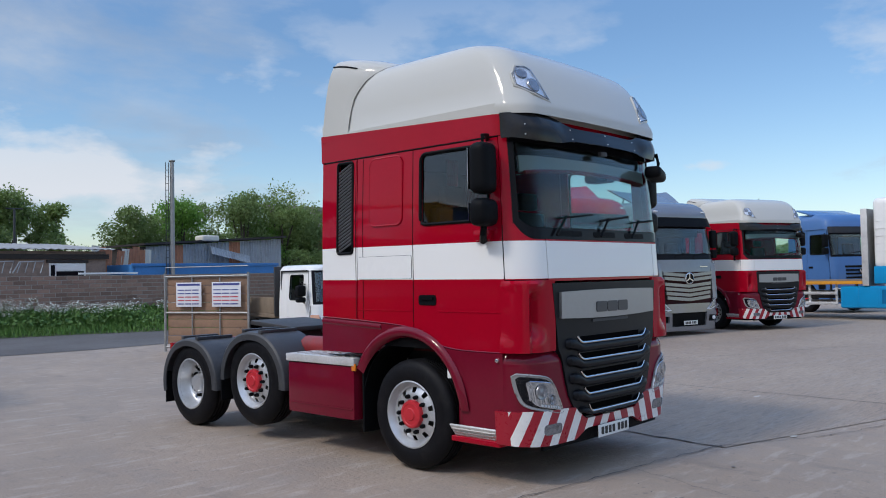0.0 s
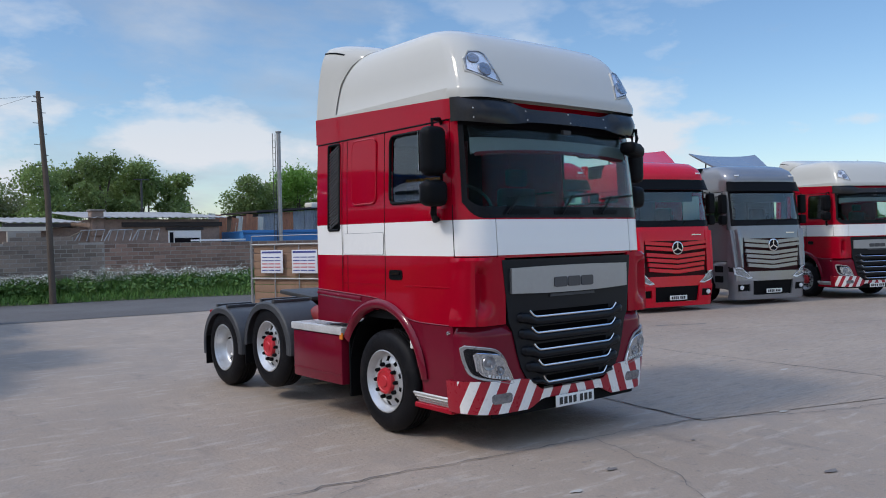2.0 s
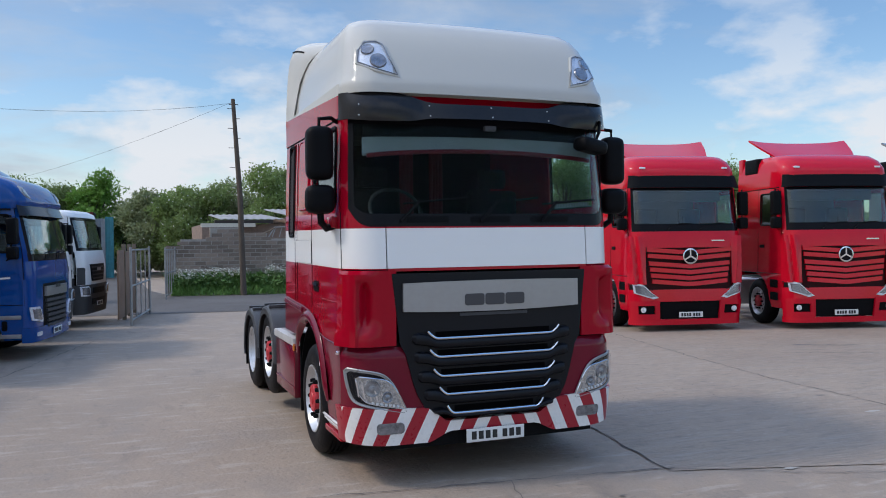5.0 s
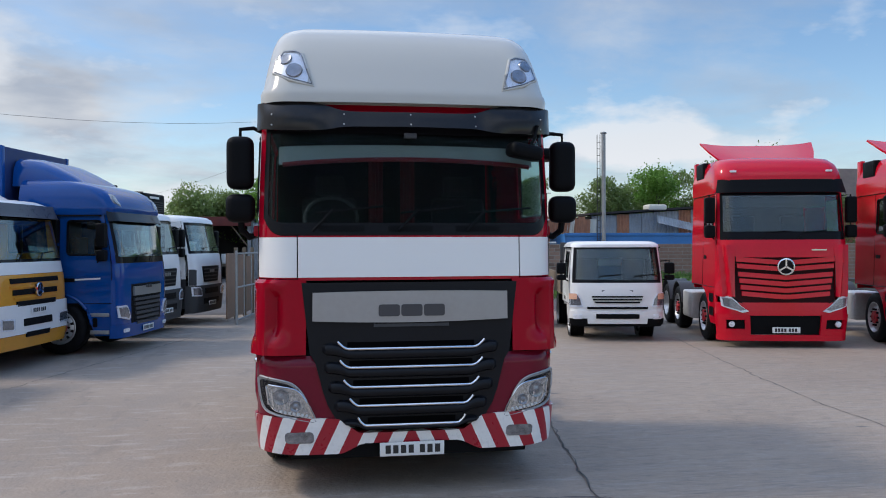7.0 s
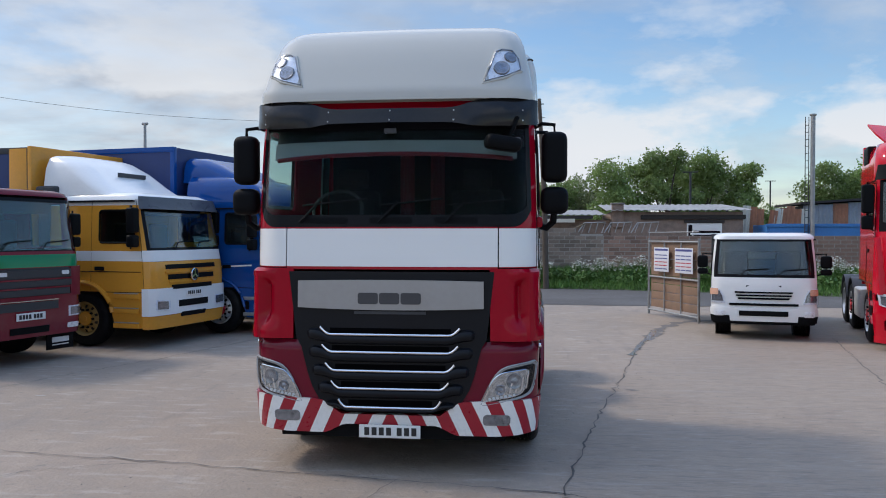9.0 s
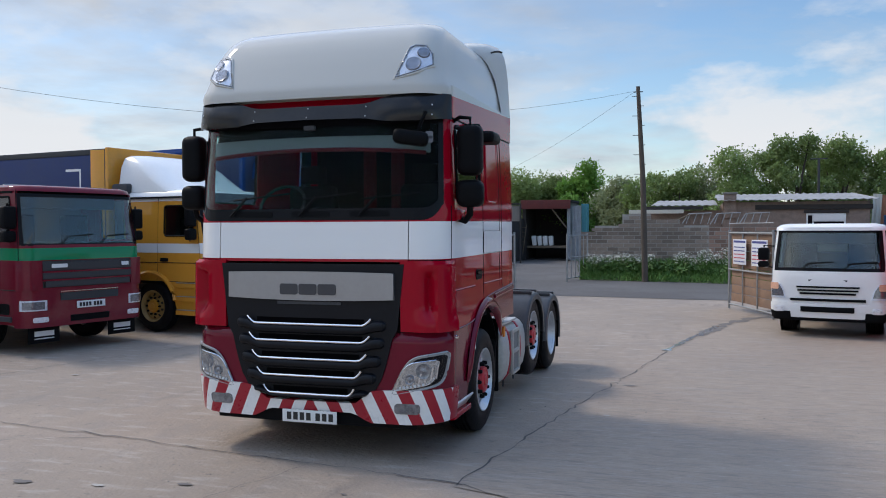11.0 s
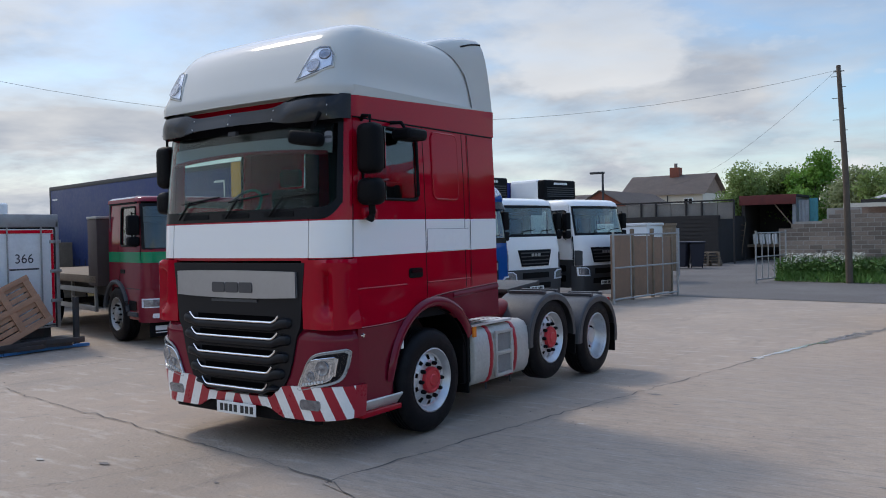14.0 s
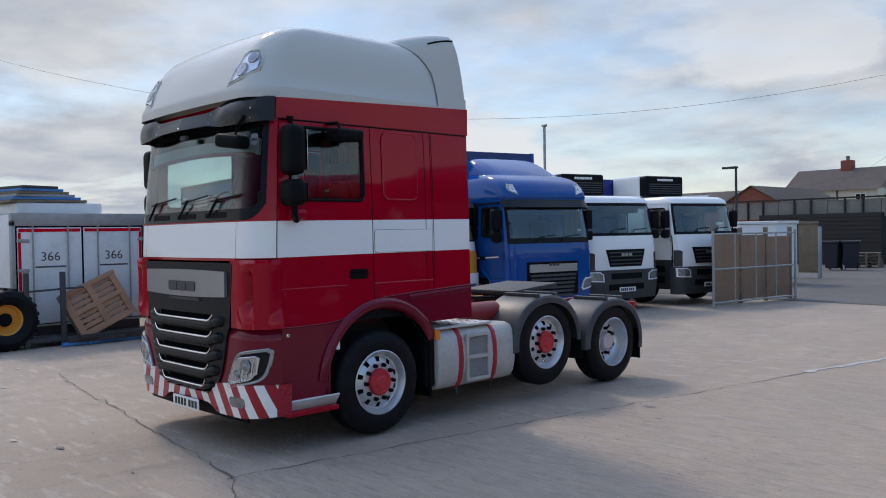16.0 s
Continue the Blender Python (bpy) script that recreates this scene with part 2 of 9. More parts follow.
def stripes(name):
    """Red and white diagonal safety stripes, mirrored about the middle of the bumper."""
    m = material(name, WHITE, 0.3, vary=0.06, scale=4, coat=0.3, dirt=(0.4, 0.36, 0.32), dirt_amount=0.2)
    n, l = m.node_tree.nodes, m.node_tree.links
    p = n["Principled BSDF"]
    last = p.inputs["Base Color"].links[0].from_socket
    co = n.new("ShaderNodeTexCoord"); se = n.new("ShaderNodeSeparateXYZ")
    l.new(co.outputs["Object"], se.inputs[0])
    ab = n.new("ShaderNodeMath"); ab.operation = "ABSOLUTE"; l.new(se.outputs[0], ab.inputs[0])
    ya = n.new("ShaderNodeMath"); ya.operation = "MULTIPLY_ADD"; ya.inputs[1].default_value = 0.8
    l.new(se.outputs[1], ya.inputs[0]); l.new(ab.outputs[0], ya.inputs[2])
    za = n.new("ShaderNodeMath"); za.operation = "MULTIPLY_ADD"; za.inputs[1].default_value = 0.55
    l.new(se.outputs[2], za.inputs[0]); l.new(ya.outputs[0], za.inputs[2])
    sc = n.new("ShaderNodeMath"); sc.operation = "MULTIPLY_ADD"; sc.inputs[1].default_value = 4.15; sc.inputs[2].default_value = 0.34
    l.new(za.outputs[0], sc.inputs[0])
    fr = n.new("ShaderNodeMath"); fr.operation = "FRACT"; l.new(sc.outputs[0], fr.inputs[0])
    lt = n.new("ShaderNodeMath"); lt.operation = "LESS_THAN"; lt.inputs[1].default_value = 0.50; l.new(fr.outputs[0], lt.inputs[0])
    end = n.new("ShaderNodeMath"); end.operation = "GREATER_THAN"; end.inputs[1].default_value = 0.20; l.new(se.outputs[1], end.inputs[0])
    both = n.new("ShaderNodeMath"); both.operation = "MAXIMUM"; l.new(lt.outputs[0], both.inputs[0]); l.new(end.outputs[0], both.inputs[1])
    mx = n.new("ShaderNodeMix"); mx.data_type = "RGBA"; mx.inputs[7].default_value = (0.34, 0.006, 0.022, 1)
    l.new(both.outputs[0], mx.inputs[0]); l.new(last, mx.inputs[6]); l.new(mx.outputs[2], p.inputs["Base Color"])
    return m


M_STRIPES = stripes("red_white_stripes")


# ---- mesh helpers ----
def part(name, bm, mat, parent=None, label="", sharp=32):
    me = bpy.data.meshes.new(name)
    bm.normal_update()
    bm.to_mesh(me)
    bm.free()
    me.materials.append(mat)
    for f in me.polygons:
        f.use_smooth = True
    me.set_sharp_from_angle(angle=radians(sharp))
    ob = new(name, me)
    if parent:
        ob.parent = parent
    if label:
        ob["label"] = label
    return ob


def thing(name, m, label, category, group="", kind=""):
    ob = new(name)
    ob.empty_display_size = 0.2
    ob.matrix_world = m
    return tagged(ob, label, category, group, kind)


def add_box(bm, x0, x1, y0, y1, z0, z1, bevel=0.0, m=None, seg=2):
    mm = Matrix.Translation(((x0 + x1) / 2, (y0 + y1) / 2, (z0 + z1) / 2)) @ Matrix.Diagonal((x1 - x0, y1 - y0, z1 - z0, 1))
    r = bmesh.ops.create_cube(bm, size=1, matrix=(m @ mm) if m else mm)
    if bevel:
        es = list({e for v in r["verts"] for e in v.link_edges})
        bmesh.ops.bevel(bm, geom=es, offset=bevel, segments=seg, affect="EDGES", profile=0.6)


def box(*a, bevel=0.0, m=None, seg=2):
    bm = bmesh.new()
    add_box(bm, *a, bevel=bevel, m=m, seg=seg)
    return bm


def add_tube(bm, pts, r, n=8, closed=False):
    """A round bar along a polyline."""
    pts = [Vector(p) for p in pts]
    rings = []
    for i, p in enumerate(pts):
        a = pts[i - 1] if (i or closed) else p
        b = pts[(i + 1) % len(pts)] if (i < len(pts) - 1 or closed) else p
        d = (b - a).normalized()
        u = d.cross(Vector((0, 0, 1)) if abs(d.z) < 0.9 else Vector((0, 1, 0))).normalized()
        w = d.cross(u)
        rr = r[i] if isinstance(r, (list, tuple)) else r
        rings.append([bm.verts.new(p + rr * (u * math.cos(k * math.tau / n) + w * math.sin(k * math.tau / n))) for k in range(n)])
    for i in range(len(rings) - (0 if closed else 1)):
        a, b = rings[i], rings[(i + 1) % len(rings)]
        for k in range(n):
            bm.faces.new((a[k], a[(k + 1) % n], b[(k + 1) % n], b[k]))
    if not closed:
        bm.faces.new(rings[0][::-1]); bm.faces.new(rings[-1])


def tube(pts, r, n=8, closed=False):
    bm = bmesh.new()
    add_tube(bm, pts, r, n, closed)
    return bm


def lathe(profile, n=40, skip=None, m=None):
    """Turn (radius, x) pairs about the x axis. skip(i, k): leave out the cell between rows i, i+1 at step k."""
    bm = bmesh.new()
    rows = []
    for r, x in profile:
        if r < 1e-5:
            rows.append([bm.verts.new((x, 0, 0))])
        else:
            rows.append([bm.verts.new((x, r * math.cos(k * math.tau / n), r * math.sin(k * math.tau / n))) for k in range(n)])
    for i in range(len(rows) - 1):
        a, b = rows[i], rows[i + 1]
        for k in range(n):
            if skip and skip(i, k):
                continue
            k2 = (k + 1) % n
            if len(a) == 1 and len(b) == 1:
                continue
            if len(a) == 1:
                bm.faces.new((a[0], b[k2], b[k]))
            elif len(b) == 1:
                bm.faces.new((a[k], a[k2], b[0]))
            else:
                bm.faces.new((a[k], a[k2], b[k2], b[k]))
    bmesh.ops.recalc_face_normals(bm, faces=bm.faces)
    if m:
        bm.transform(m)
    return bm


def lerp_table(tab, z):
    if z <= tab[0][0]:
        return tab[0][1:]
    for a, b in zip(tab, tab[1:]):
        if z <= b[0]:
            f = (z - a[0]) / (b[0] - a[0])
            return tuple(p + (q - p) * f for p, q in zip(a[1:], b[1:]))
    return tab[-1][1:]


class Shell:
    """Coachwork as a surface over (s, z): s runs in metres round the plan from the middle of the front, to the vehicle's sides and back."""

    def __init__(self, table, half=0.92, radius=0.3, bow=0.02):
        self.table, self.half, self.radius, self.bow = table, half, radius, bow
        self.corner = half + radius * math.pi / 2

    def side(self, y):
        return self.corner + (y - self.radius)

    def point(self, s, z):
        w, f = lerp_table(self.table, z)
        a, sg = abs(s), (1 if s >= 0 else -1)
        if a < self.half:
            x, y = a, self.bow * (a / self.half) ** 2 - self.bow
        elif a < self.corner:
            t = (a - self.half) / self.radius
            x, y = self.half + self.radius * math.sin(t), self.radius * (1 - math.cos(t))
        else:
            x, y = self.half + self.radius, self.radius + (a - self.corner)
        k = max(0.0, min(1.0, 1 - y / 0.5))
        y += f * k * k * (3 - 2 * k)
        return Vector((sg * x * w / (self.half + self.radius), y, z))

    def at(self, s, z, off=0.0):
        p = self.point(s, z)
        if off:
            e = 0.01
            u = self.point(s + e, z) - self.point(s - e, z)
            v = self.point(s, z + e) - self.point(s, z - e)
            p = p + u.cross(v).normalized() * off
        return p

    def panel(self, s0, s1, z0, z1, off=0.0, thick=0.02, ds=0.07, dz=0.12, holes=(), bm=None, bulge=None):
        """A sheet between s0..s1 and z0..z1 (z0, z1: numbers or functions of s), with rims; holes: (s0, s1, z0, z1)."""
        bm = bm or bmesh.new()
        fz0 = z0 if callable(z0) else (lambda s: z0)
        fz1 = z1 if callable(z1) else (lambda s: z1)
        cuts = sorted({round(v, 4) for h in holes for v in h[:2]} | {round(s0, 4), round(s1, 4)})
        ss = []
        for a, b in zip(cuts, cuts[1:]):
            n = max(1, math.ceil((b - a) / ds))
            ss += [a + (b - a) * i / n for i in range(n)]
        ss.append(cuts[-1])
        if holes:
            zc = sorted({round(v, 4) for h in holes for v in h[2:]} | {0.0 if callable(z0) else z0, 9.0 if callable(z1) else z1})
        mid = (s0 + s1) / 2
        if not holes:
            n = max(1, math.ceil((fz1(mid) - fz0(mid)) / dz))
            ts = [i / n for i in range(n + 1)]
            grid = [[(s, fz0(s) + (fz1(s) - fz0(s)) * t) for t in ts] for s in ss]
        else:
            hz = sorted({v for h in holes for v in h[2:]})
            grid = []
            for s in ss:
                levels = [fz0(s)] + [v for v in hz] + [fz1(s)]
                zs = []
                for a, b, in zip(levels, levels[1:]):
                    n = max(1, math.ceil((b - a) / dz)) if (s == ss[0]) else None
                    zs.append((a, b))
                grid.append(zs)
            ns = [max(1, math.ceil((b - a) / dz)) for a, b in grid[len(grid) // 2]]
            grid = [[(s, a + (b - a) * i / n) for (a, b), n in zip(zs, ns) for i in range(n)] + [(s, zs[-1][1])] for s, zs in zip(ss, grid)]
        outer, inner = [], []
        for col in grid:
            co, ci = [], []
            for s, z in col:
                o = off + (bulge(s, z) if bulge else 0.0)
                co.append(bm.verts.new(self.at(s, z, o))); ci.append(bm.verts.new(self.at(s, z, o - thick)))
            outer.append(co); inner.append(ci)

        def solid(i, j):
            if i < 0 or j < 0 or i >= len(grid) - 1 or j >= len(grid[0]) - 1:
                return False
            cs = (grid[i][j][0] + grid[i + 1][j][0]) / 2
            cz = (grid[i][j][1] + grid[i][j + 1][1] + grid[i + 1][j][1] + grid[i + 1][j + 1][1]) / 4
            return not any(h[0] < cs < h[1] and h[2] < cz < h[3] for h in holes)

        for i in range(len(grid) - 1):
            for j in range(len(grid[0]) - 1):
                if not solid(i, j):
                    continue
                o, q = outer, inner
                bm.faces.new((o[i][j], o[i + 1][j], o[i + 1][j + 1], o[i][j + 1]))
                bm.faces.new((q[i][j], q[i][j + 1], q[i + 1][j + 1], q[i + 1][j]))
                for (di, dj, a, b) in ((-1, 0, (i, j), (i, j + 1)), (1, 0, (i + 1, j + 1), (i + 1, j)), (0, -1, (i + 1, j), (i, j)), (0, 1, (i, j + 1), (i + 1, j + 1))):
                    if not solid(i + di, j + dj):
                        bm.faces.new((o[a[0]][a[1]], o[b[0]][b[1]], q[b[0]][b[1]], q[a[0]][a[1]]))
        return bm

    def line(self, pts, off=0.005):
        return [self.at(s, z, off) for s, z in pts]


def rounded(s0, s1, z0, z1, r, n=4):
    """Corners of a rounded rectangle, in order."""
    out = []
    for cs, cz, a0 in ((s1 - r, z1 - r, 0), (s0 + r, z1 - r, 90), (s0 + r, z0 + r, 180), (s1 - r, z0 + r, 270)):
        for k in range(n + 1):
            a = radians(a0 + 90 * k / n)
            out.append((cs + r * math.cos(a), cz + r * math.sin(a)))
    return out


def patch(shell, outline, off, thick=0.01, bm=None):
    """A small plate with the given (s, z) outline, following the shell."""
    bm = bm or bmesh.new()
    fine = []
    for (s0, z0), (s1, z1) in zip(outline, outline[1:] + outline[:1]):
        k = max(1, math.ceil(math.hypot(s1 - s0, z1 - z0) / 0.07))
        fine += [(s0 + (s1 - s0) * i / k, z0 + (z1 - z0) * i / k) for i in range(k)]
    outline = fine
    cs, cz = sum(p[0] for p in outline) / len(outline), sum(p[1] for p in outline) / len(outline)
    size = max(max(abs(p[0] - cs), abs(p[1] - cz)) for p in outline)
    low = [bm.verts.new(shell.at(s, z, off - thick)) for s, z in outline]
    steps = (1.0, 0.7, 0.4, 0.15) if size > 0.07 else (1.0,)
    rings = [[bm.verts.new(shell.at(cs + (s - cs) * f, cz + (z - cz) * f, off)) for s, z in outline] for f in steps]
    n = len(outline)
    for a, b in zip([low] + rings, rings):
        for k in range(n):
            bm.faces.new((a[k], a[(k + 1) % n], b[(k + 1) % n], b[k]))
    bm.faces.new(rings[-1])
    bmesh.ops.recalc_face_normals(bm, faces=bm.faces)
    return bm


def lettering(name, text, size, m, mat, parent, depth=0.006, bold=0.0, label=""):
    """Raised letters from the built-in font, as a mesh."""
    cu = bpy.data.curves.new(name, "FONT")
    cu.body, cu.size, cu.extrude, cu.offset = text, size, depth, bold
    cu.align_x, cu.align_y = "CENTER", "CENTER"
    tmp = bpy.data.objects.new(name, cu)
    scene.collection.objects.link(tmp)
    dg = bpy.context.evaluated_depsgraph_get()
    me = bpy.data.meshes.new_from_object(tmp.evaluated_get(dg))
    bpy.data.objects.remove(tmp)
    me.materials.clear(); me.materials.append(mat)
    me.transform(m)
    ob = new(name, me)
    ob.parent = parent
    if label:
        ob["label"] = label
    return ob


# ---- wheels ----
def wheel(parent, x, y, z, side, r=0.505, kind="front", width=0.29, hub=None, name="wheel", rim_mat=None):
    """A lorry wheel; side +1: its face looks to +x. kind: front (proud hub) or drive (deep dish)."""
    hub = hub or M_HUB
    rim_mat = rim_mat or M_ALLOY
    w = new(name)
    w.parent = parent
    w.matrix_local = pose(x, y, z, 0, 0, 0 if side > 0 else 180)
    f = 0.0
    tyre_p = [(0.29, f - 0.02), (0.315, f), (0.36, f + 0.012), (0.43, f + 0.008), (r - 0.03, f - 0.012), (r - 0.008, f - 0.035), (r, f - 0.06)]
    for g in range(4):
        gx = f - 0.085 - g * (width - 0.15) / 3.4
        tyre_p += [(r, gx + 0.012), (r - 0.014, gx + 0.010), (r - 0.014, gx - 0.004), (r, gx - 0.006)]
    tyre_p += [(r, f - width + 0.06), (r - 0.02, f - width + 0.02), (0.40, f - width), (0.29, f - width + 0.02)]
    part("tyre", lathe(tyre_p, 56), M_TYRE, w)
    lettered = lathe([(0.375, f + 0.0125), (0.395, f + 0.0135), (0.415, f + 0.0115)], 56, skip=lambda i, k: k % 28 > 7)
    part("sidewall_band", lettered, M_TYRE, w, "raised band on the sidewall")["kind"] = "stuff"
    n = 60
    holed = lambda i, k: (k % 6) in (2, 3) and i == HOLE
    if kind == "front":
        HOLE = 6
        prof = [(0.308, -0.19), (0.30, -0.01), (0.312, 0.006), (0.30, 0.010), (0.278, -0.03), (0.262, -0.055), (0.245, -0.060), (0.198, -0.035), (0.175, -0.028), (0.155, -0.028), (0.10, -0.028)]
        part("rim", lathe(prof, n, skip=holed), rim_mat, w)
        hubp = [(0.132, -0.028), (0.131, -0.006), (0.122, 0.012), (0.10, 0.016), (0.094, 0.010), (0.06, 0.012), (0.052, 0.022), (0.0, 0.024)]
        part("hub", lathe(hubp, 24), hub, w, "red painted hub cap" if hub == M_HUB else "")
        nx, nr = -0.028, 0.166
    else:
        HOLE = 6
        prof = [(0.308, -0.25), (0.30, -0.01), (0.312, 0.006), (0.30, 0.010), (0.275, -0.07), (0.262, -0.13), (0.245, -0.15), (0.198, -0.17), (0.175, -0.172), (0.155, -0.172), (0.08, -0.172)]
        part("rim", lathe(prof, n, skip=holed), rim_mat, w)
        hubp = [(0.118, -0.172), (0.112, -0.10), (0.098, -0.075), (0.05, -0.068), (0.0, -0.068)]
        part("hub", lathe(hubp, 24), M_ALLOY if hub == M_HUB else hub, w)
        nx, nr = -0.172, 0.166
    part("brake_drum", lathe([(0.0, -0.24), (0.26, -0.24), (0.27, -0.2), (0.20, -0.19), (0.0, -0.19)], 24), M_STEEL, w)
    nut_me = None
    for k in range(10):
        a = k * math.tau / 10
        if nut_me is None:
            nut = part("wheel_nut", lathe([(0.021, nx), (0.020, nx + 0.03), (0.014, nx + 0.045), (0.0, nx + 0.046)], 8), M_BLACK, w)
            nut_me = nut.data
        else:
            nut = new("wheel_nut", nut_me)
            nut.parent = w
        nut.location = (0, nr * math.cos(a), nr * math.sin(a))
    return w


# ---- the tractor unit ----
M_SLAT = material("vent_slat_grey", (0.13, 0.13, 0.14), 0.45, vary=0.15, scale=8)
M_RECESS = material("toe_hole_shade_grey", (0.20, 0.195, 0.185), 0.6, vary=0.2, scale=8)
HERO = Shell([(0.3, 1.20, 0.03), (0.62, 1.235, 0.0), (1.1, 1.235, 0.0), (1.75, 1.225, 0.0), (2.1, 1.225, 0.02), (2.5, 1.215, 0.055), (3.0, 1.195, 0.115), (3.3, 1.20, 0.14)], 0.92, 0.30, 0.02)
SD = 1.32                                  # seam between corner panel and door


def red_edge(s):
    """Lower edge of the red panels, where the dark red sill and wheel arch begin."""
    y = abs(s) - HERO.corner + HERO.radius
    return 1.13 + 0.21 / (1 + math.exp(-(y - 1.12) * 9)) + 0.045 * max(0.0, y - 1.5)


def arch(s):
    """Lower edge of the dark red side, round the front wheel."""
    y = abs(s) - HERO.corner + HERO.radius
    d = abs(y - 1.39)
    low = 0.44 if y < 1.39 else 1.04
    return max(low, 0.555 + math.sqrt(max(0.0, 0.67 ** 2 - d * d))) if d < 0.67 else low


def step(lo, hi, v):
    k = min(1.0, max(0.0, (v - lo) / (hi - lo)))
    return k * k * (3 - 2 * k)


def mirrored(s0, s1, sg):
    return (s0, s1) if sg > 0 else (-s1, -s0)


def frame_bars(x0, x1, y0, y1, z0, z1, w=0.035):
    """A plate frame with a middle rung, open in two places."""
    b = bmesh.new()
    for ya, yb, za, zb in ((y0, y0 + w, z0, z1), (y1 - w, y1, z0, z1), (y0 + w, y1 - w, z0, z0 + w), (y0 + w, y1 - w, z1 - w, z1), (y0 + w, y1 - w, (z0 + z1) / 2 - w / 2, (z0 + z1) / 2 + w / 2)):
        add_box(b, x0, x1, ya, yb, za, zb, bevel=0.004)
    return b


def tractor(m, label, group=""):
    T = thing("tractor_unit", m, label, "lorry", group)
    H = HERO
    Y = H.side
    zb = lambda s: 2.078 + 0.15 * min(1.0, max(0.0, (abs(s) - 1.0) / 0.215)) ** 2.4
    # cab floor, back wall, inner roof
    part("cab_back_wall", box(-1.19, 1.19, 2.58, 2.62, 1.05, 3.35, bevel=0.015), M_CAB, T)
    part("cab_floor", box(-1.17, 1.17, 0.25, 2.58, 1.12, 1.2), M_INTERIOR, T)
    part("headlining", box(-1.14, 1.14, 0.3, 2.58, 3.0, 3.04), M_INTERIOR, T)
    for sg in (1, -1):
        a, b = mirrored(SD, Y(1.285), sg)
        hs = mirrored(Y(0.37), Y(1.19), sg)
        door = part("door", H.panel(a, b, red_edge, 2.95, thick=0.03, holes=[(*hs, 2.25, 2.9)]), M_CAB, T)
        ring = rounded(*hs, 2.25, 2.9, 0.07)
        part("window_seal", tube(H.line(ring, 0.002), 0.016, 6, True), M_BLACK, door, "black rubber window seal")
        part("window_pane", patch(H, rounded(hs[0] + 0.005, hs[1] - 0.005, 2.255, 2.895, 0.06), -0.012, 0.004), M_GLASS, door, "tinted door glass")
        # outside handle in its recess
        hx = (Y(1.0), Y(1.22))
        part("door_handle", patch(H, rounded(*mirrored(*hx, sg), 1.515, 1.61, 0.03), 0.006, 0.012), M_BLACK, door, "black recessed door handle")
        part("handle_grip", patch(H, rounded(*mirrored(hx[0] + 0.03, hx[1] - 0.03, sg), 1.565, 1.595, 0.012), 0.02, 0.016), M_BLACKGLOSS, door)
        part("door_crease", tube(H.line([(sg * (SD + 0.02 + k * 0.08), 1.462) for k in range(10)], -0.002), 0.008, 5), M_RED, door)
        part("panel_crease", tube(H.line([(sg * (Y(1.30) + k * 0.085), 1.462) for k in range(10)], -0.002), 0.008, 5), M_RED, T)
        a, b = mirrored(Y(1.295), Y(2.06), sg)
        part("side_panel", H.panel(a, b, red_edge, 2.955, thick=0.03), M_CAB, T)
        emb = rounded(*mirrored(Y(1.43), Y(1.87), sg), 2.27, 2.92, 0.07)
        part("side_window_blank", patch(H, emb, 0.012, 0.014), M_RED, T, "blanked red sleeper window")
        part("blank_border", tube(H.line(emb, 0.004), 0.012, 6, True), M_RED, T)
        lk = rounded(*mirrored(Y(1.31), Y(2.05), sg), 1.76, 1.975, 0.02)
        part("locker_flap", patch(H, lk, 0.006, 0.01), M_WHITE, T, "white locker flap")
        a, b = mirrored(Y(2.07), Y(2.60), sg)
        vent = (*mirrored(Y(2.13), Y(2.36), sg), 2.02, 2.93)
        if sg < 0:
            part("rear_corner_panel", H.panel(a, b, red_edge, 2.955, thick=0.03, holes=[vent]), M_CAB, T)
            v = part("air_intake", H.panel(vent[0], vent[1], vent[2], vent[3], off=-0.05, thick=0.01), M_BLACK, T, "black slatted air intake")
            part("intake_frame", tube(H.line(rounded(vent[0], vent[1], vent[2], vent[3], 0.03), 0.0), 0.016, 6, True), M_BLACK, v)
            n = 24
            for k in range(n):
                z = 2.075 + 0.80 * k / (n - 1)
                part("slat", tube(H.line([(vent[0] + 0.005, z - 0.045), (vent[1] - 0.005, z + 0.055)], -0.006), 0.011, 4), M_SLAT, v)
        else:
            part("rear_corner_panel", H.panel(a, b, red_edge, 2.955, thick=0.03), M_CAB, T)
        # dark red sill and arch
        a, b = mirrored(SD + 0.02, Y(2.60), sg)
        part("wheel_arch", H.panel(a, b, arch, lambda s: red_edge(s) - 0.012, off=0.006, thick=0.03, ds=0.05), M_MAROON, T, "dark red wheel arch and sill")
        # flared band round the arch, rolled at both edges
        fl = bmesh.new()
        bands = ((0.655, -0.02), (0.668, 0.012), (0.685, 0.034), (0.715, 0.042), (0.745, 0.034), (0.765, 0.008))
        rows = []
        for k in range(29):
            t = radians(26 + 150 * k / 28)
            grow = min(1.0, k / 5, (28 - k) / 3 + 0.25)
            rows.append([fl.verts.new(H.at(sg * Y(1.39 + r_ * math.cos(t)), 0.555 + r_ * math.sin(t), 0.006 + o_ * grow)) for r_, o_ in bands])
        for p, q in zip(rows, rows[1:]):
            for i_ in range(len(bands) - 1):
                fl.faces.new((p[i_], q[i_], q[i_ + 1], p[i_ + 1]))
        bmesh.ops.recalc_face_normals(fl, faces=fl.faces)
        if sum(f.normal.x for f in fl.faces) * sg < 0:
            bmesh.ops.reverse_faces(fl, faces=fl.faces)
        part("arch_flare", fl, M_MAROON, T, "flared dark red wheel arch edge", sharp=60)
        part("arch_marker", box(*sorted((sg * 1.232, sg * 1.272)), 0.80, 0.845, 0.88, 0.97, bevel=0.008), M_PLATE, T, "pale side marker at the end of the arch")
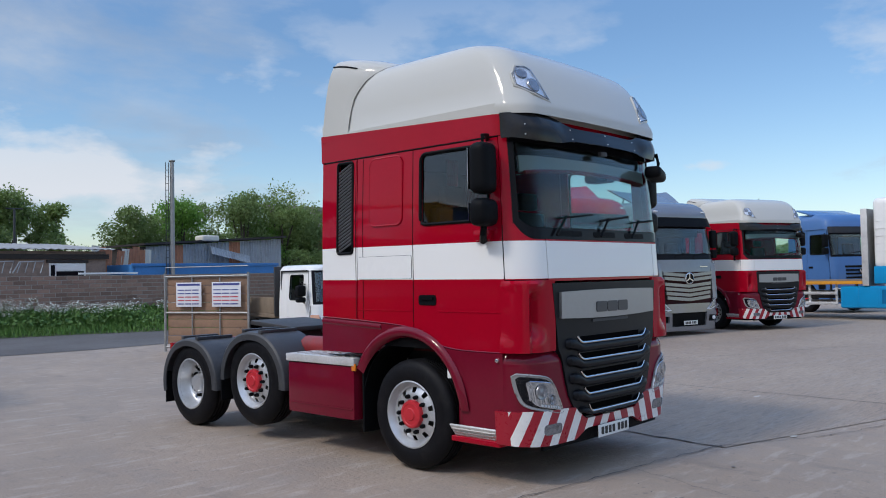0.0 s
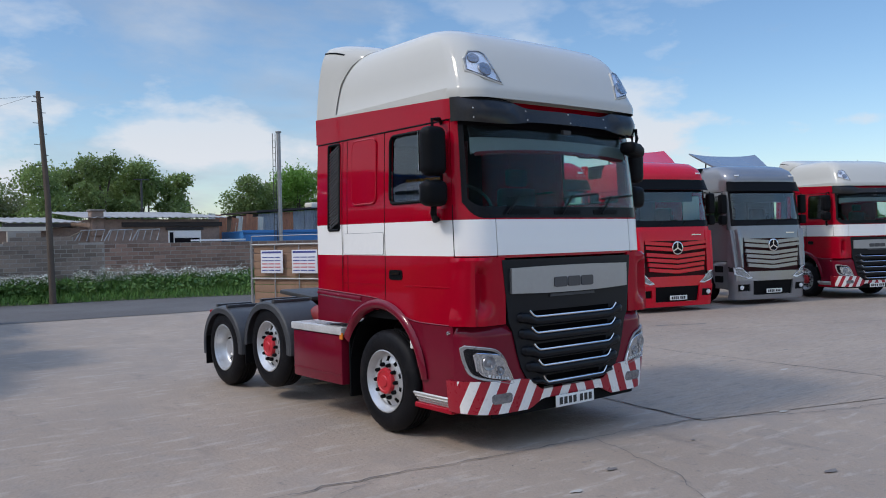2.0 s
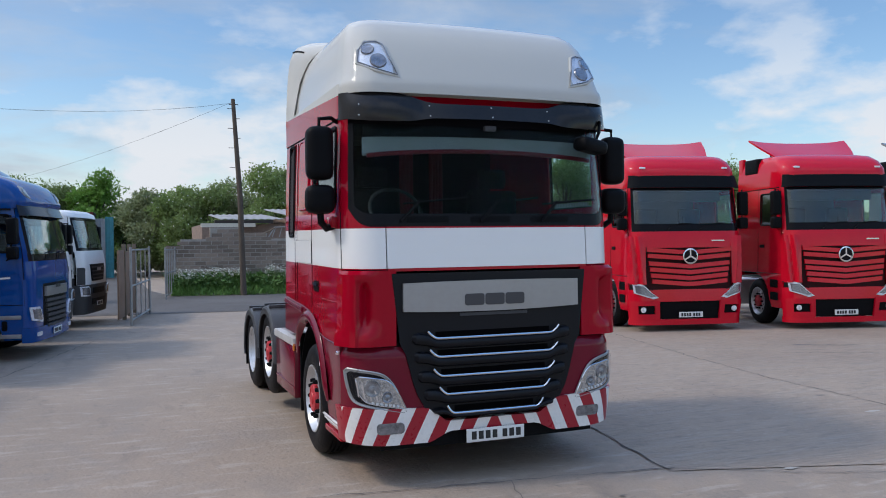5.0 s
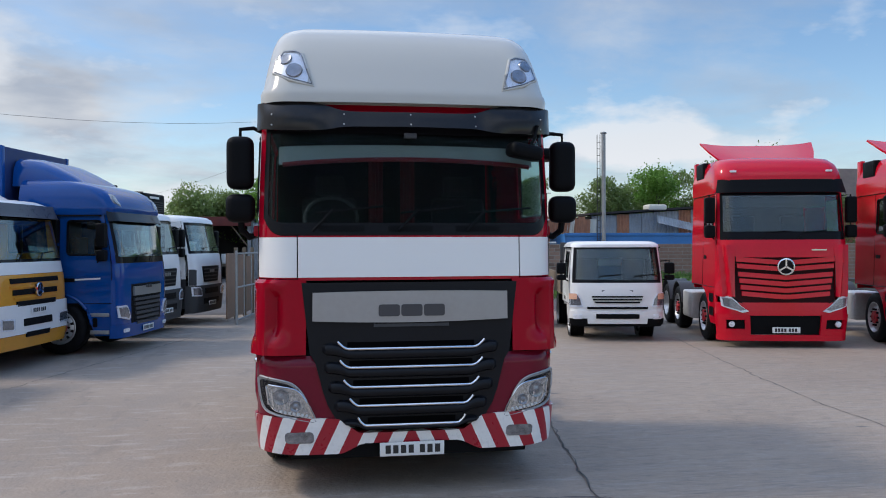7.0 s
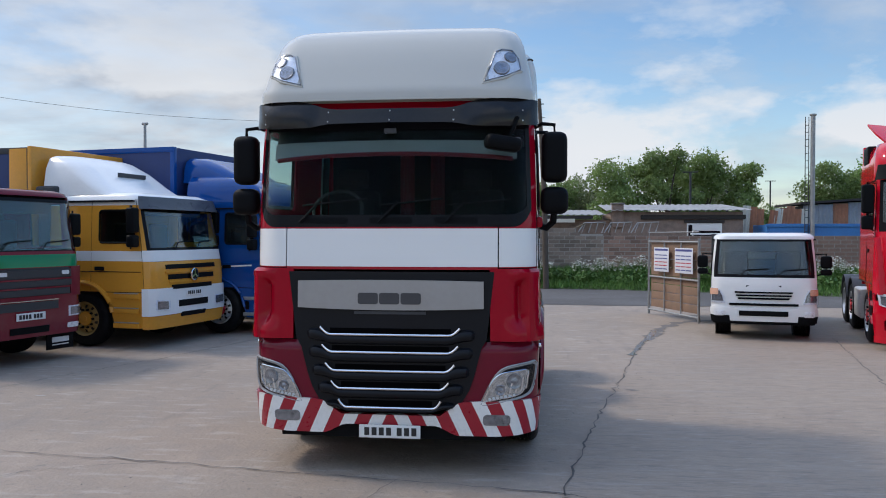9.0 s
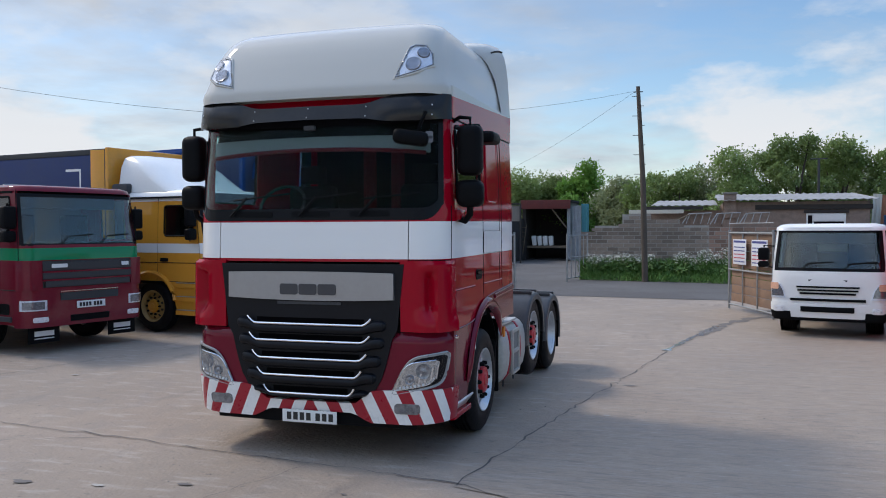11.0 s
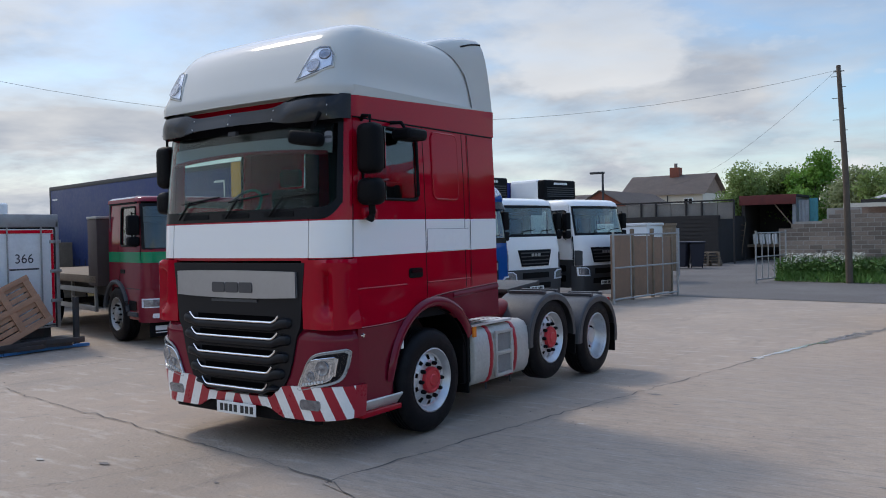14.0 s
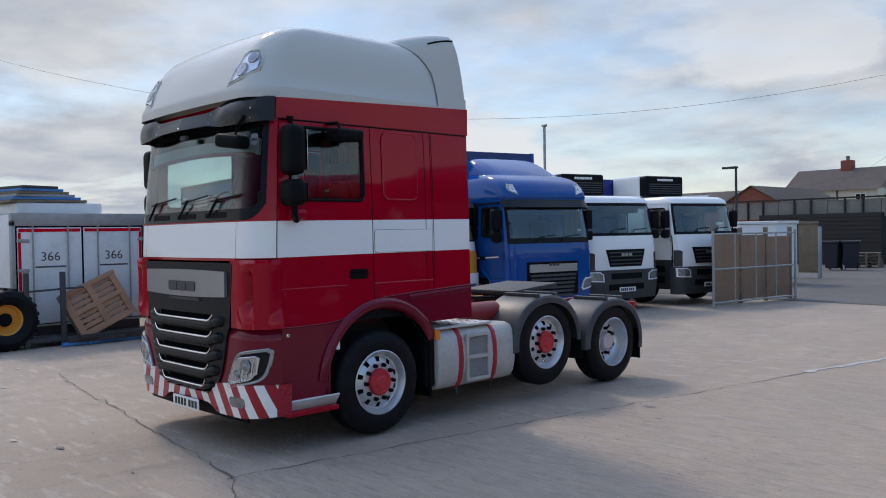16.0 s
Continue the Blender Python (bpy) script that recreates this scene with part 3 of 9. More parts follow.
        # moulded ledge along the sill behind the wheel
        part("sill_ledge", H.panel(*mirrored(Y(1.72), Y(2.59), sg), lambda s: red_edge(s) - 0.075, lambda s: red_edge(s) - 0.02, off=0.02, thick=0.02, dz=0.02, bulge=lambda s, z: -0.016 * abs((z - red_edge(s) + 0.045) / 0.03) ** 3), M_MAROON, T)
        # panel seams
        for s_, za, zb_ in ((SD - 0.004, 1.74, 2.2), (Y(1.29), 1.36, 2.94), (Y(1.98), 1.38, 2.94), (Y(2.085), 1.38, 2.94)):
            part("panel_seam", tube(H.line([(sg * s_, za + (zb_ - za) * k / 8) for k in range(9)], -0.001), 0.0055, 4), M_BLACK, T)
        part("roof_seam", tube(H.line([(sg * (SD + (Y(2.58) - SD) * k / 14), 2.957) for k in range(15)], 0.002), 0.007, 4), M_BLACK, T)
        part("sill_seam", tube(H.line([(sg * (SD + 0.03 + (Y(2.58) - SD - 0.03) * k / 30), red_edge(SD + 0.03 + (Y(2.58) - SD - 0.03) * k / 30) - 0.005) for k in range(31)], 0.005), 0.006, 4), M_MAROON, T)
        part("flap_seam", tube(H.line(lk, 0.002), 0.0032, 4, True), M_GREYPLASTIC, T)
        # corner panels
        a, b = mirrored(0.905, SD - 0.008, sg)
        part("corner_panel", H.panel(a, b, 1.735, lambda s: zb(s) - 0.004, thick=0.03, ds=0.03), M_CAB, T)
        a, b = mirrored(1.215, SD - 0.008, sg)
        part("windscreen_pillar", H.panel(a, b, 2.2, 2.96, thick=0.03), M_RED, T)
        # air deflector: bulged corner with a raised fin
        def bulge(s, z):
            a = abs(s)
            fin = 0.055 * step(1.09, 1.125, a) * (1 - 0.8 * step(1.15, 1.34, a))
            top = 0.05 * step(1.62, 1.655, z) * step(0.96, 1.10, a) * (1 - 0.75 * step(1.20, 1.34, a))
            low = 0.04 * (1 - step(1.18, 1.34, z)) * step(0.90, 1.08, a)
            ends = min(1.0, (1.735 - z) / 0.02)
            dip = 0.045 * math.exp(-((a - 1.075) / 0.035) ** 2) * step(1.22, 1.36, z) * (1 - step(1.58, 1.63, z))
            return 0.014 + max(fin, top, low) * ends - dip
        a, b = mirrored(0.83, SD + 0.02, sg)
        part("corner_deflector", H.panel(a, b, lambda s: 1.128, 1.728, off=0.0, thick=0.03, ds=0.017, dz=0.03, bulge=bulge), M_RED, T, "red air deflector")
        # headlamp panel and headlamp
        a, b = mirrored(0.52, SD + 0.02, sg)
        part("headlamp_panel", H.panel(a, b, 0.56, 1.115, off=0.0, thick=0.03, dz=0.03, bulge=lambda s, z: 0.0 if z < 1.05 else -0.5 * (z - 1.05)), M_MAROON, T, "dark red headlamp panel")
        part("panel_gap", H.panel(a, b, 1.08, 1.16, off=-0.045, thick=0.01), M_BLACK, T)
        ho = [(1.268, 0.958), (1.250, 0.86), (1.226, 0.781), (1.19, 0.712), (1.14, 0.678), (1.03, 0.648), (0.90, 0.622), (0.775, 0.595), (0.750, 0.605), (0.795, 0.70), (0.838, 0.79), (0.881, 0.856), (0.925, 0.896), (0.98, 0.922), (1.10, 0.942)]
        ho = [(sg * s, z) for s, z in ho]
        ho = [p for a_, b_ in zip(ho, ho[1:] + ho[:1]) for p in ((a_[0] * 0.75 + b_[0] * 0.25, a_[1] * 0.75 + b_[1] * 0.25), (a_[0] * 0.25 + b_[0] * 0.75, a_[1] * 0.25 + b_[1] * 0.75))]
        if sg < 0:
            ho = ho[::-1]
        def shrunk(k, ds=0.0, dz=0.0):
            return [(sg * (1.01 + ds) + (s - sg * 1.01) * k, 0.775 + dz + (z - 0.775) * k) for s, z in ho]
        lamp = part("headlamp", patch(H, ho, 0.014, 0.03), M_BEZEL, T, "clear headlamp in a silver surround")
        part("headlamp_bezel", tube(H.line(ho, 0.014), 0.009, 6, True), M_BEZEL, lamp)
        part("headlamp_well", patch(H, shrunk(0.885), 0.017, 0.003), M_BLACKGLOSS, lamp)
        part("reflector", patch(H, shrunk(0.74, -0.05, -0.016), 0.020, 0.003), M_LAMPREF, lamp)
        part("inner_rim", tube(H.line(shrunk(0.745, -0.05, -0.016), 0.022), 0.005, 5, True), M_CHROME, lamp)
        for (cs, cz, cr) in ((1.02, 0.80, 0.066), (0.91, 0.725, 0.045)):
            part("bulb_bowl", lathe([(cr, 0.0), (cr * 0.92, 0.010), (cr * 0.55, 0.003), (cr * 0.3, 0.006), (0.0, 0.014)], 20, m=Matrix.Translation(H.at(sg * cs, cz, 0.022)) @ Matrix.Rotation(radians(-90 + sg * 50 * (cs - 0.9) * 2), 4, "Z")), M_LAMPDARK, lamp)
        for k in range(6):
            a_ = 0.885 + 0.046 * k
            part("lamp_flute", patch(H, [(sg * a_, 0.672 + 0.012 * k), (sg * (a_ + 0.012), 0.674 + 0.012 * k), (sg * (a_ + 0.030), 0.735 + 0.024 * k), (sg * (a_ + 0.018), 0.735 + 0.024 * k)], 0.027, 0.004), M_CHROME, lamp)
        for k in range(7):
            a_ = 0.815 + 0.032 * k
            part("day_light", patch(H, rounded(*mirrored(a_, a_ + 0.02, sg), 0.640 + 0.006 * k, 0.660 + 0.006 * k, 0.006), 0.026, 0.004), M_PLATE, lamp, "small clear day running light")
        part("lens", patch(H, shrunk(0.88), 0.034, 0.004), M_LENS, lamp)
        # entry step and bumper end behind the corner
        part("bumper_end", box(*sorted((sg * 0.85, sg * 1.222)), 0.31, 0.86, 0.325, 0.375, bevel=0.015, seg=3), M_RED, T, "red lower end of the bumper")
        tilt = Matrix.Translation((sg * 1.19, 0, 0.43)) @ Matrix.Rotation(radians(sg * -52), 4, "Y") @ Matrix.Translation((sg * -1.19, 0, -0.43))
        est = part("entry_step", box(*sorted((sg * 1.085, sg * 1.255)), 0.335, 0.855, 0.41, 0.43, bevel=0.006, m=tilt), M_ALU, T, "sloping aluminium entry step")
        for k in range(4):
            part("tread_ridge", box(*sorted((sg * (1.105 + k * 0.036), sg * (1.118 + k * 0.036))), 0.35, 0.84, 0.40 if sg < 0 else 0.43, 0.41 if sg < 0 else 0.436, m=tilt), M_ALU, est)
        part("step_well", box(*sorted((sg * 0.8, sg * 1.16)), 0.3, 0.82, 0.43, 1.12, bevel=0.02), M_MAROON, T)
        # mirrors
        mir = new("mirror")
        mir.parent = T
        mir["label"] = "black door mirrors on a bracket"
        X = sg * 1.365
        part("main_mirror", box(X - 0.11, X + 0.11, 0.22, 0.40, 2.455, 2.89, bevel=0.085, seg=5), M_BLACK, mir)
        part("wide_mirror", box(X - 0.118, X + 0.118, 0.22, 0.40, 2.185, 2.42, bevel=0.085, seg=5), M_BLACK, mir)
        part("main_mirror_glass", box(X - 0.09, X + 0.09, 0.401, 0.404, 2.50, 2.85), M_CHROME, mir)
        part("wide_mirror_glass", box(X - 0.09, X + 0.09, 0.401, 0.404, 2.23, 2.385), M_CHROME, mir)
        part("mirror_arm", tube([(sg * 1.17, 0.42, 2.93), (sg * 1.26, 0.34, 2.965), (X, 0.31, 2.95), (X, 0.31, 2.86)], 0.017), M_BLACK, mir)
        part("mirror_bracket", tube([(X, 0.31, 2.22), (X - sg * 0.01, 0.33, 2.12), (sg * 1.30, 0.38, 2.07), (sg * 1.2, 0.42, 2.1)], 0.03), M_BLACK, mir)
        part("mirror_foot", box(*sorted((sg * 1.19, sg * 1.27)), 0.34, 0.52, 2.07, 2.17, bevel=0.03), M_RED, mir)
    # front
    front = part("front_panel", H.panel(-0.895, 0.895, 1.718, 2.075, thick=0.03), M_CAB, T, "white front panel with red edges")
    part("windscreen", H.panel(-1.21, 1.21, zb, 2.99, off=-0.004, thick=0.006, ds=0.04), M_SCREEN, T, "large tinted windscreen")
    part("windscreen_border_lower", H.panel(-1.215, 1.215, zb, lambda s: zb(s) + 0.10, off=0.001, thick=0.004, ds=0.03), M_BLACKGLOSS, T)
    part("windscreen_border_upper", H.panel(-1.215, 1.215, 2.90, 3.0, off=0.0, thick=0.004), M_BLACKGLOSS, T)
    for sg in (1, -1):
        a, b = mirrored(1.16, 1.22, sg)
        part("windscreen_border_side", H.panel(a, b, 2.2, 2.96, off=0.0, thick=0.004), M_BLACKGLOSS, T)
    # wipers
    for (x0, x1, z1) in ((-0.78, -0.22, 2.31), (-0.10, 0.42, 2.31), (0.46, 0.98, 2.3)):
        wp = part("wiper", tube(H.line([(x0, 2.11), (x0 + 0.16, 2.28)], 0.03), 0.012, 6), M_BLACK, T, "black windscreen wiper")
        part("wiper_blade", tube(H.line([(x0 + 0.02 + (x1 - x0) * k / 6, 2.255 + (z1 - 2.255) * k / 6) for k in range(7)], 0.022), 0.009, 5), M_BLACK, wp)
    for x in (-0.55, 0.0, 0.55):
        part("cowl_vent", patch(H, rounded(x - 0.18, x + 0.18, 2.105, 2.155, 0.02), 0.006, 0.006), M_BLACK, T)
    # sun visor with a dropped middle
    vz0 = lambda s: 2.925 - 0.03 * math.exp(-((abs(s) - 0.86) / 0.26) ** 4)
    vz1 = lambda s: 3.145 - 0.09 / (1 + (abs(s) / 0.66) ** 10)
    vout = lambda s, z: 0.03 + 0.10 * max(0.0, 1 - abs(s) / 1.29) ** 0.5 * (1.05 - (z - 2.93) * 2.5) + 0.03 * math.exp(-((abs(s) - 0.92) / 0.24) ** 4) * math.sin(math.pi * min(1, max(0, (z - vz0(s)) / (vz1(s) - vz0(s)))))
    vis = part("sun_visor", H.panel(-1.27, 1.27, vz0, vz1, off=0.02, thick=0.015, ds=0.03, dz=0.025, bulge=vout), M_VISOR, T, "smoked black sun visor")
    for x in (-1.08, -0.54, 0.0, 0.54, 1.08):
        for z in (3.034, 2.945):
            part("visor_stud", lathe([(0.007, 0), (0.005, 0.004), (0, 0.005)], 8, m=Matrix.Translation(H.at(x, z, 0.021 + vout(x, z))) @ Matrix.Rotation(radians(-90), 4, "Z")), M_ALLOY, vis)
    part("red_brow", H.panel(-1.3, 1.3, 3.03, 3.2, off=-0.025, thick=0.03), M_CAB, T)
    for sg in (1, -1):
        a, b = mirrored(1.28, Y(2.62), sg)
        part("cap_side", H.panel(a, b, lambda s: 2.965, lambda s: 3.24, off=0.004, thick=0.03), M_CAB, T)
    # grille
    grille_pts = [(0.30, 0.535), (0.50, 0.56), (0.60, 0.62), (0.66, 0.72), (0.70, 0.84), (0.755, 1.06), (0.80, 1.14), (0.868, 1.70)]
    g_out = [(s, z) for s, z in grille_pts] + [(-s, z) for s, z in grille_pts[::-1]]
    gr = part("grille", patch(H, g_out, 0.018, 0.05), M_GRILLE, T, "black plastic front grille")
    part("badge_bar", H.panel(-0.78, 0.78, lambda s: 1.380 + 0.018 * (abs(s) / 0.78) ** 2, lambda s: 1.632 - 0.010 * (abs(s) / 0.78) ** 2, off=0.045, thick=0.03), M_SILVER, gr, "brushed silver bar with a dark badge")
    for k, (x, w) in enumerate(((-0.18, 0.168), (0.0, 0.168), (0.18, 0.168))):
        bm = patch(H, rounded(x - w / 2, x + w / 2, 1.43, 1.525, 0.02), 0.052, 0.008)
        part("badge_shape", bm, M_LOGO, gr, "plain dark badge shape")
    part("lower_lip", H.panel(-0.30, 0.30, 1.345, 1.37, off=0.03, thick=0.02), M_GREYPLASTIC, gr)
    for k, (z, hw) in enumerate(((1.236, 0.583), (1.088, 0.567), (0.932, 0.538), (0.784, 0.49), (0.631, 0.426))):
        def rise(x, z=z, hw=hw):
            u = min(1.0, max(0.0, (abs(x) / hw - 0.85) / 0.15))
            return z - 0.060 + 0.060 * u ** 1.8
        wide = hw + 0.12
        def crown(x, wide=wide):
            return max(0.0, 1 - max(0.0, (abs(x) - wide + 0.075) / 0.075) ** 2.4) ** 0.5
        def body(x, hw=hw, z=z):
            u = min(1.0, max(0.0, (abs(x) - hw * 0.80) / (0.30 * hw)))
            return z - 0.060 + 0.034 * u * u * (3 - 2 * u)
        def slat_top(x, hw=hw):
            return min(rise(min(abs(x), hw)), body(x) + 0.012) - (1 - crown(x)) * 0.022
        def slat_low(x, deep=0.088 if k < 4 else 0.045):
            return body(x) - deep + (1 - crown(x)) * 0.03
        def swell(x, q):
            a, b = slat_low(x), slat_top(x)
            v = min(1.0, max(0.0, (q - a) / max(1e-4, b - a)))
            return 0.046 * crown(x) * (4 * v * (1 - v)) ** 0.5 + 0.004
        part("slat", H.panel(-wide, wide, slat_low, slat_top, off=0.018, thick=0.03, ds=0.025, dz=0.014, bulge=swell), M_GRILLE, gr)
        # no hole here: the opening's shade is a black sheet above the slat
        part("grille_opening", H.panel(-hw + 0.075, hw - 0.075, lambda x: rise(x) + 0.004, lambda x, z=z: z - 0.010, off=0.020, thick=0.004, ds=0.04, dz=0.03), M_GRILLESHADE, gr)
        xs = [-hw + 2 * hw * i / 64 for i in range(65)]
        part("chrome_strip", tube([H.at(x, rise(x), 0.060 - 0.006 * (abs(x) / hw) ** 8) for x in xs], 0.0095, 6), M_CHROME, gr)
    # striped bumper
    def bz1(s):
        a = abs(s)
        return 0.50 if a < 0.42 else min(0.62, 0.50 + (a - 0.42) * 0.75) if a < 0.60 else 0.62 + 0.02 * min(1, (a - 0.6) / 0.5)
    def bz0(s):
        a = abs(s)
        return 0.415 if a < 0.40 else max(0.335, 0.415 - (a - 0.40) * 0.5) if a < 0.58 else 0.335 + 0.06 * max(0, a - 0.9)
    part("bumper", H.panel(-1.42, 1.42, bz0, bz1, off=0.022, thick=0.06, ds=0.05, dz=0.05), M_STRIPES, T, "bumper with red and white safety stripes")
    for sg in (1, -1):
        a = mirrored(0.78, 1.0, sg)
        fl = part("fog_lamp", patch(H, rounded(*a, 0.43, 0.52, 0.03), 0.028, 0.01), M_LAMPDARK, T, "small fog lamp in the bumper")
        part("lens", patch(H, rounded(*a, 0.435, 0.515, 0.03), 0.034, 0.003), M_LENS, fl)
        part("corner_marker", lathe([(0.02, 0), (0.016, 0.02), (0, 0.026)], 12, m=Matrix.Translation(H.at(sg * 1.39, 1.06, 0.0)) @ Matrix.Rotation(0 if sg > 0 else math.pi, 4, "Z")), M_CHROME, T)
    part("lower_valance", H.panel(-0.98, 0.98, 0.29, 0.42, off=-0.02, thick=0.03), M_BLACK, T)
    pl = part("number_plate", box(-0.26, 0.26, -0.052, -0.044, 0.308, 0.418, bevel=0.002), M_PLATE, T, "white number plate with plain dark bars")
    for k in range(7):
        x = -0.215 + k * 0.062 + (0.028 if k > 3 else 0)
        part("plate_bar", box(x, x + 0.042, -0.055, -0.0515, 0.33, 0.396), M_INK, pl)
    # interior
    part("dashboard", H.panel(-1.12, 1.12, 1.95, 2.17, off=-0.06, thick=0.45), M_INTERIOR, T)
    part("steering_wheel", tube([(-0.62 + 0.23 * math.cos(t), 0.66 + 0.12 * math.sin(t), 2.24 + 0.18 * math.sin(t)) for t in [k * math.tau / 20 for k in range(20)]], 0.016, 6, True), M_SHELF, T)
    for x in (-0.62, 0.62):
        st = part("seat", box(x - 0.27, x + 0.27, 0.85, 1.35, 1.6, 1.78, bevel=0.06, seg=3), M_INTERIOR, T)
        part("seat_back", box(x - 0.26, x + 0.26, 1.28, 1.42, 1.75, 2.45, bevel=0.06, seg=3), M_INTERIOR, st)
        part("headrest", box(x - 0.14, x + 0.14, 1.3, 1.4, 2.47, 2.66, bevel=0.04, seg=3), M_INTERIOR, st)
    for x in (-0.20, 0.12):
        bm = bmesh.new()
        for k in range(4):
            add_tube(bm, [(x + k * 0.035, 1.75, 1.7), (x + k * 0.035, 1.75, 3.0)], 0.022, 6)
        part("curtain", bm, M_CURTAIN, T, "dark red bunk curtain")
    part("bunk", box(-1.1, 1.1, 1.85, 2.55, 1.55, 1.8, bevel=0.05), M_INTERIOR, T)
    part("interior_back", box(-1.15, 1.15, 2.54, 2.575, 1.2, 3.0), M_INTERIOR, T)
    part("overhead_shelf", H.panel(-1.1, 1.1, lambda s: 2.715 - 0.055 * (s / 1.1) ** 2, lambda s: 2.822 - 0.02 * (s / 1.1) ** 2, off=-0.05, thick=0.04), M_OVERHEAD, T, "grey overhead shelf")
    part("shelf_piping", tube(H.line([(-1.05 + 2.1 * k / 12, 2.705 - 0.055 * ((-1.05 + 2.1 * k / 12) / 1.1) ** 2) for k in range(13)], -0.045), 0.02, 6), M_CURTAIN, T)
    part("shelf_void", H.panel(-1.1, 1.1, lambda s: 2.825 - 0.02 * (s / 1.1) ** 2, 2.95, off=-0.07, thick=0.02), M_INTERIOR, T)
    part("passenger_headrest_light", box(-0.05, 0.05, -0.02, 0.02, 2.86, 2.9, bevel=0.005), M_GREYPLASTIC, T)
    tax = part("screen_sticker", patch(H, rounded(1.04, 1.11, 2.73, 2.83, 0.02), 0.004, 0.003), M_OVERHEAD, T, "round paper disc in the windscreen corner")
    part("sticker_bar", patch(H, rounded(1.045, 1.105, 2.765, 2.79, 0.008), 0.006, 0.003), M_LOGO, tax)
    # front and kerb mirrors on the passenger side
    fm = part("front_mirror", box(0.79, 1.09, -0.11, 0.06, 2.70, 2.82, bevel=0.055, seg=4, m=Matrix.Translation((0.95, -0.02, 2.765)) @ Matrix.Rotation(radians(16), 4, "Z") @ Matrix.Rotation(radians(8), 4, "Y") @ Matrix.Translation((-0.95, 0.02, -2.765))), M_BLACK, T, "black front mirror under the visor")
    part("front_mirror_arm", tube([(0.98, -0.03, 2.78), (1.03, -0.02, 2.88), (1.06, 0.02, 2.98)], 0.018, 6), M_BLACK, fm)
    km = part("kerb_mirror", box(1.25, 1.47, 0.73, 1.03, 2.78, 2.89, bevel=0.05, seg=3), M_BLACK, T, "black kerb mirror over the door window")
    part("kerb_mirror_arm", tube([(1.2, 0.80, 2.95), (1.3, 0.84, 2.95), (1.34, 0.86, 2.87)], 0.018, 6), M_BLACK, km)
    part("windscreen_camera", box(0.02, 0.09, 0.14, 0.2, 2.7, 2.76, bevel=0.01), M_GREYPLASTIC, T)
    # high roof
    R = [(3.14, 1.185, 0.02, 0.40, 0.94), (3.20, 1.197, 0.02, 0.41, 0.94), (3.24, 1.193, 0.03, 0.41, 0.93), (3.27, 1.176, 0.045, 0.42, 0.92), (3.42, 1.152, 0.11, 0.43, 0.89), (3.55, 1.126, 0.18, 0.45, 0.87), (3.66, 1.10, 0.25, 0.47, 0.85), (3.745, 1.07, 0.335, 0.50, 0.83), (3.81, 1.035, 0.435, 0.5, 0.80), (3.855, 0.985, 0.56, 0.5, 0.76), (3.886, 0.92, 0.72, 0.48, 0.68), (3.906, 0.81, 0.95, 0.4, 0.55), (3.915, 0.55, 1.25, 0.4, 0.35), (3.918, 0.2, 1.6, 0.15, 0.1)]
    bm = bmesh.new()
    rows = []
    for z, w, f, rad, hf in R:
        row = []
        hf = min(hf, w - 0.02)
        rad = w - hf
        n1, n2, n3 = 14, 9, 10
        yb = 2.5
        def pt(q):
            return bm.verts.new(q)
        lft = []
        for k in range(n3):
            lft.append((w, yb - (yb - f - rad) * k / n3))
        for k in range(n2 + 1):
            t = math.pi / 2 * (1 - k / n2)
            lft.append((hf + rad * math.sin(t), f + rad * (1 - math.cos(t))))
        for k in range(1, n1 // 2 + 1):
            lft.append((hf * (1 - k / (n1 / 2)), f - 0.035 * (1 - (1 - k / (n1 / 2)) ** 2)))
        full = lft + [(-x, y) for x, y in lft[-2::-1]]
        rows.append([pt((x, y, z)) for x, y in full])
    for a, b in zip(rows, rows[1:]):
        for k in range(len(a) - 1):
            bm.faces.new((a[k], a[k + 1], b[k + 1], b[k]))
        bm.faces.new((a[-1], a[0], b[0], b[-1]))
    bm.faces.new(rows[-1])
    bmesh.ops.recalc_face_normals(bm, faces=bm.faces)
    roof = part("high_roof", bm, M_CAB, T, "white high roof moulding", sharp=60)
    for sg in (1, -1):
        o = [(0.77, 3.265), (0.82, 3.41), (0.865, 3.555), (0.915, 3.58), (1.005, 3.575), (1.06, 3.50), (1.085, 3.385), (0.96, 3.315)]
        def surf(x, z):
            w, f, rad, hf = lerp_table(R, z)
            rad = w - hf
            t = math.asin(max(-1, min(1, (x - hf) / rad))) if x > hf else 0
            return Vector((sg * x, f + rad * (1 - math.cos(t)), z))
        cx, cz = sum(x for x, z in o) / len(o), sum(z for x, z in o) / len(o)
        def out(x, z):
            e = 0.02
            v = (surf(x + e, z) - surf(x - e, z)).cross(surf(x, z + e) - surf(x, z - e)).normalized()
            return v if v.y < 0 else -v
        def plate(k, d):
            """The lamp's outline, shrunk by k, as a skin d above the roof."""
            b = bmesh.new()
            rings = []
            for f in (1.0, 0.97, 0.75, 0.5, 0.25):
                ring = []
                for (x0, z0), (x1, z1) in zip(o, o[1:] + o[:1]):
                    for u in (0.0, 0.5):
                        x, z = x0 + (x1 - x0) * u, z0 + (z1 - z0) * u
                        x, z = cx + (x - cx) * k * f, cz + (z - cz) * k * f
                        ring.append(b.verts.new(surf(x, z) + out(x, z) * (d if f < 1 else d - 0.02)))
                rings.append(ring)
            for p, q in zip(rings, rings[1:]):
                for i in range(len(p)):
                    b.faces.new((p[i], p[(i + 1) % len(p)], q[(i + 1) % len(p)], q[i]))
            b.faces.new(rings[-1])
            bmesh.ops.recalc_face_normals(b, faces=b.faces)
            return b
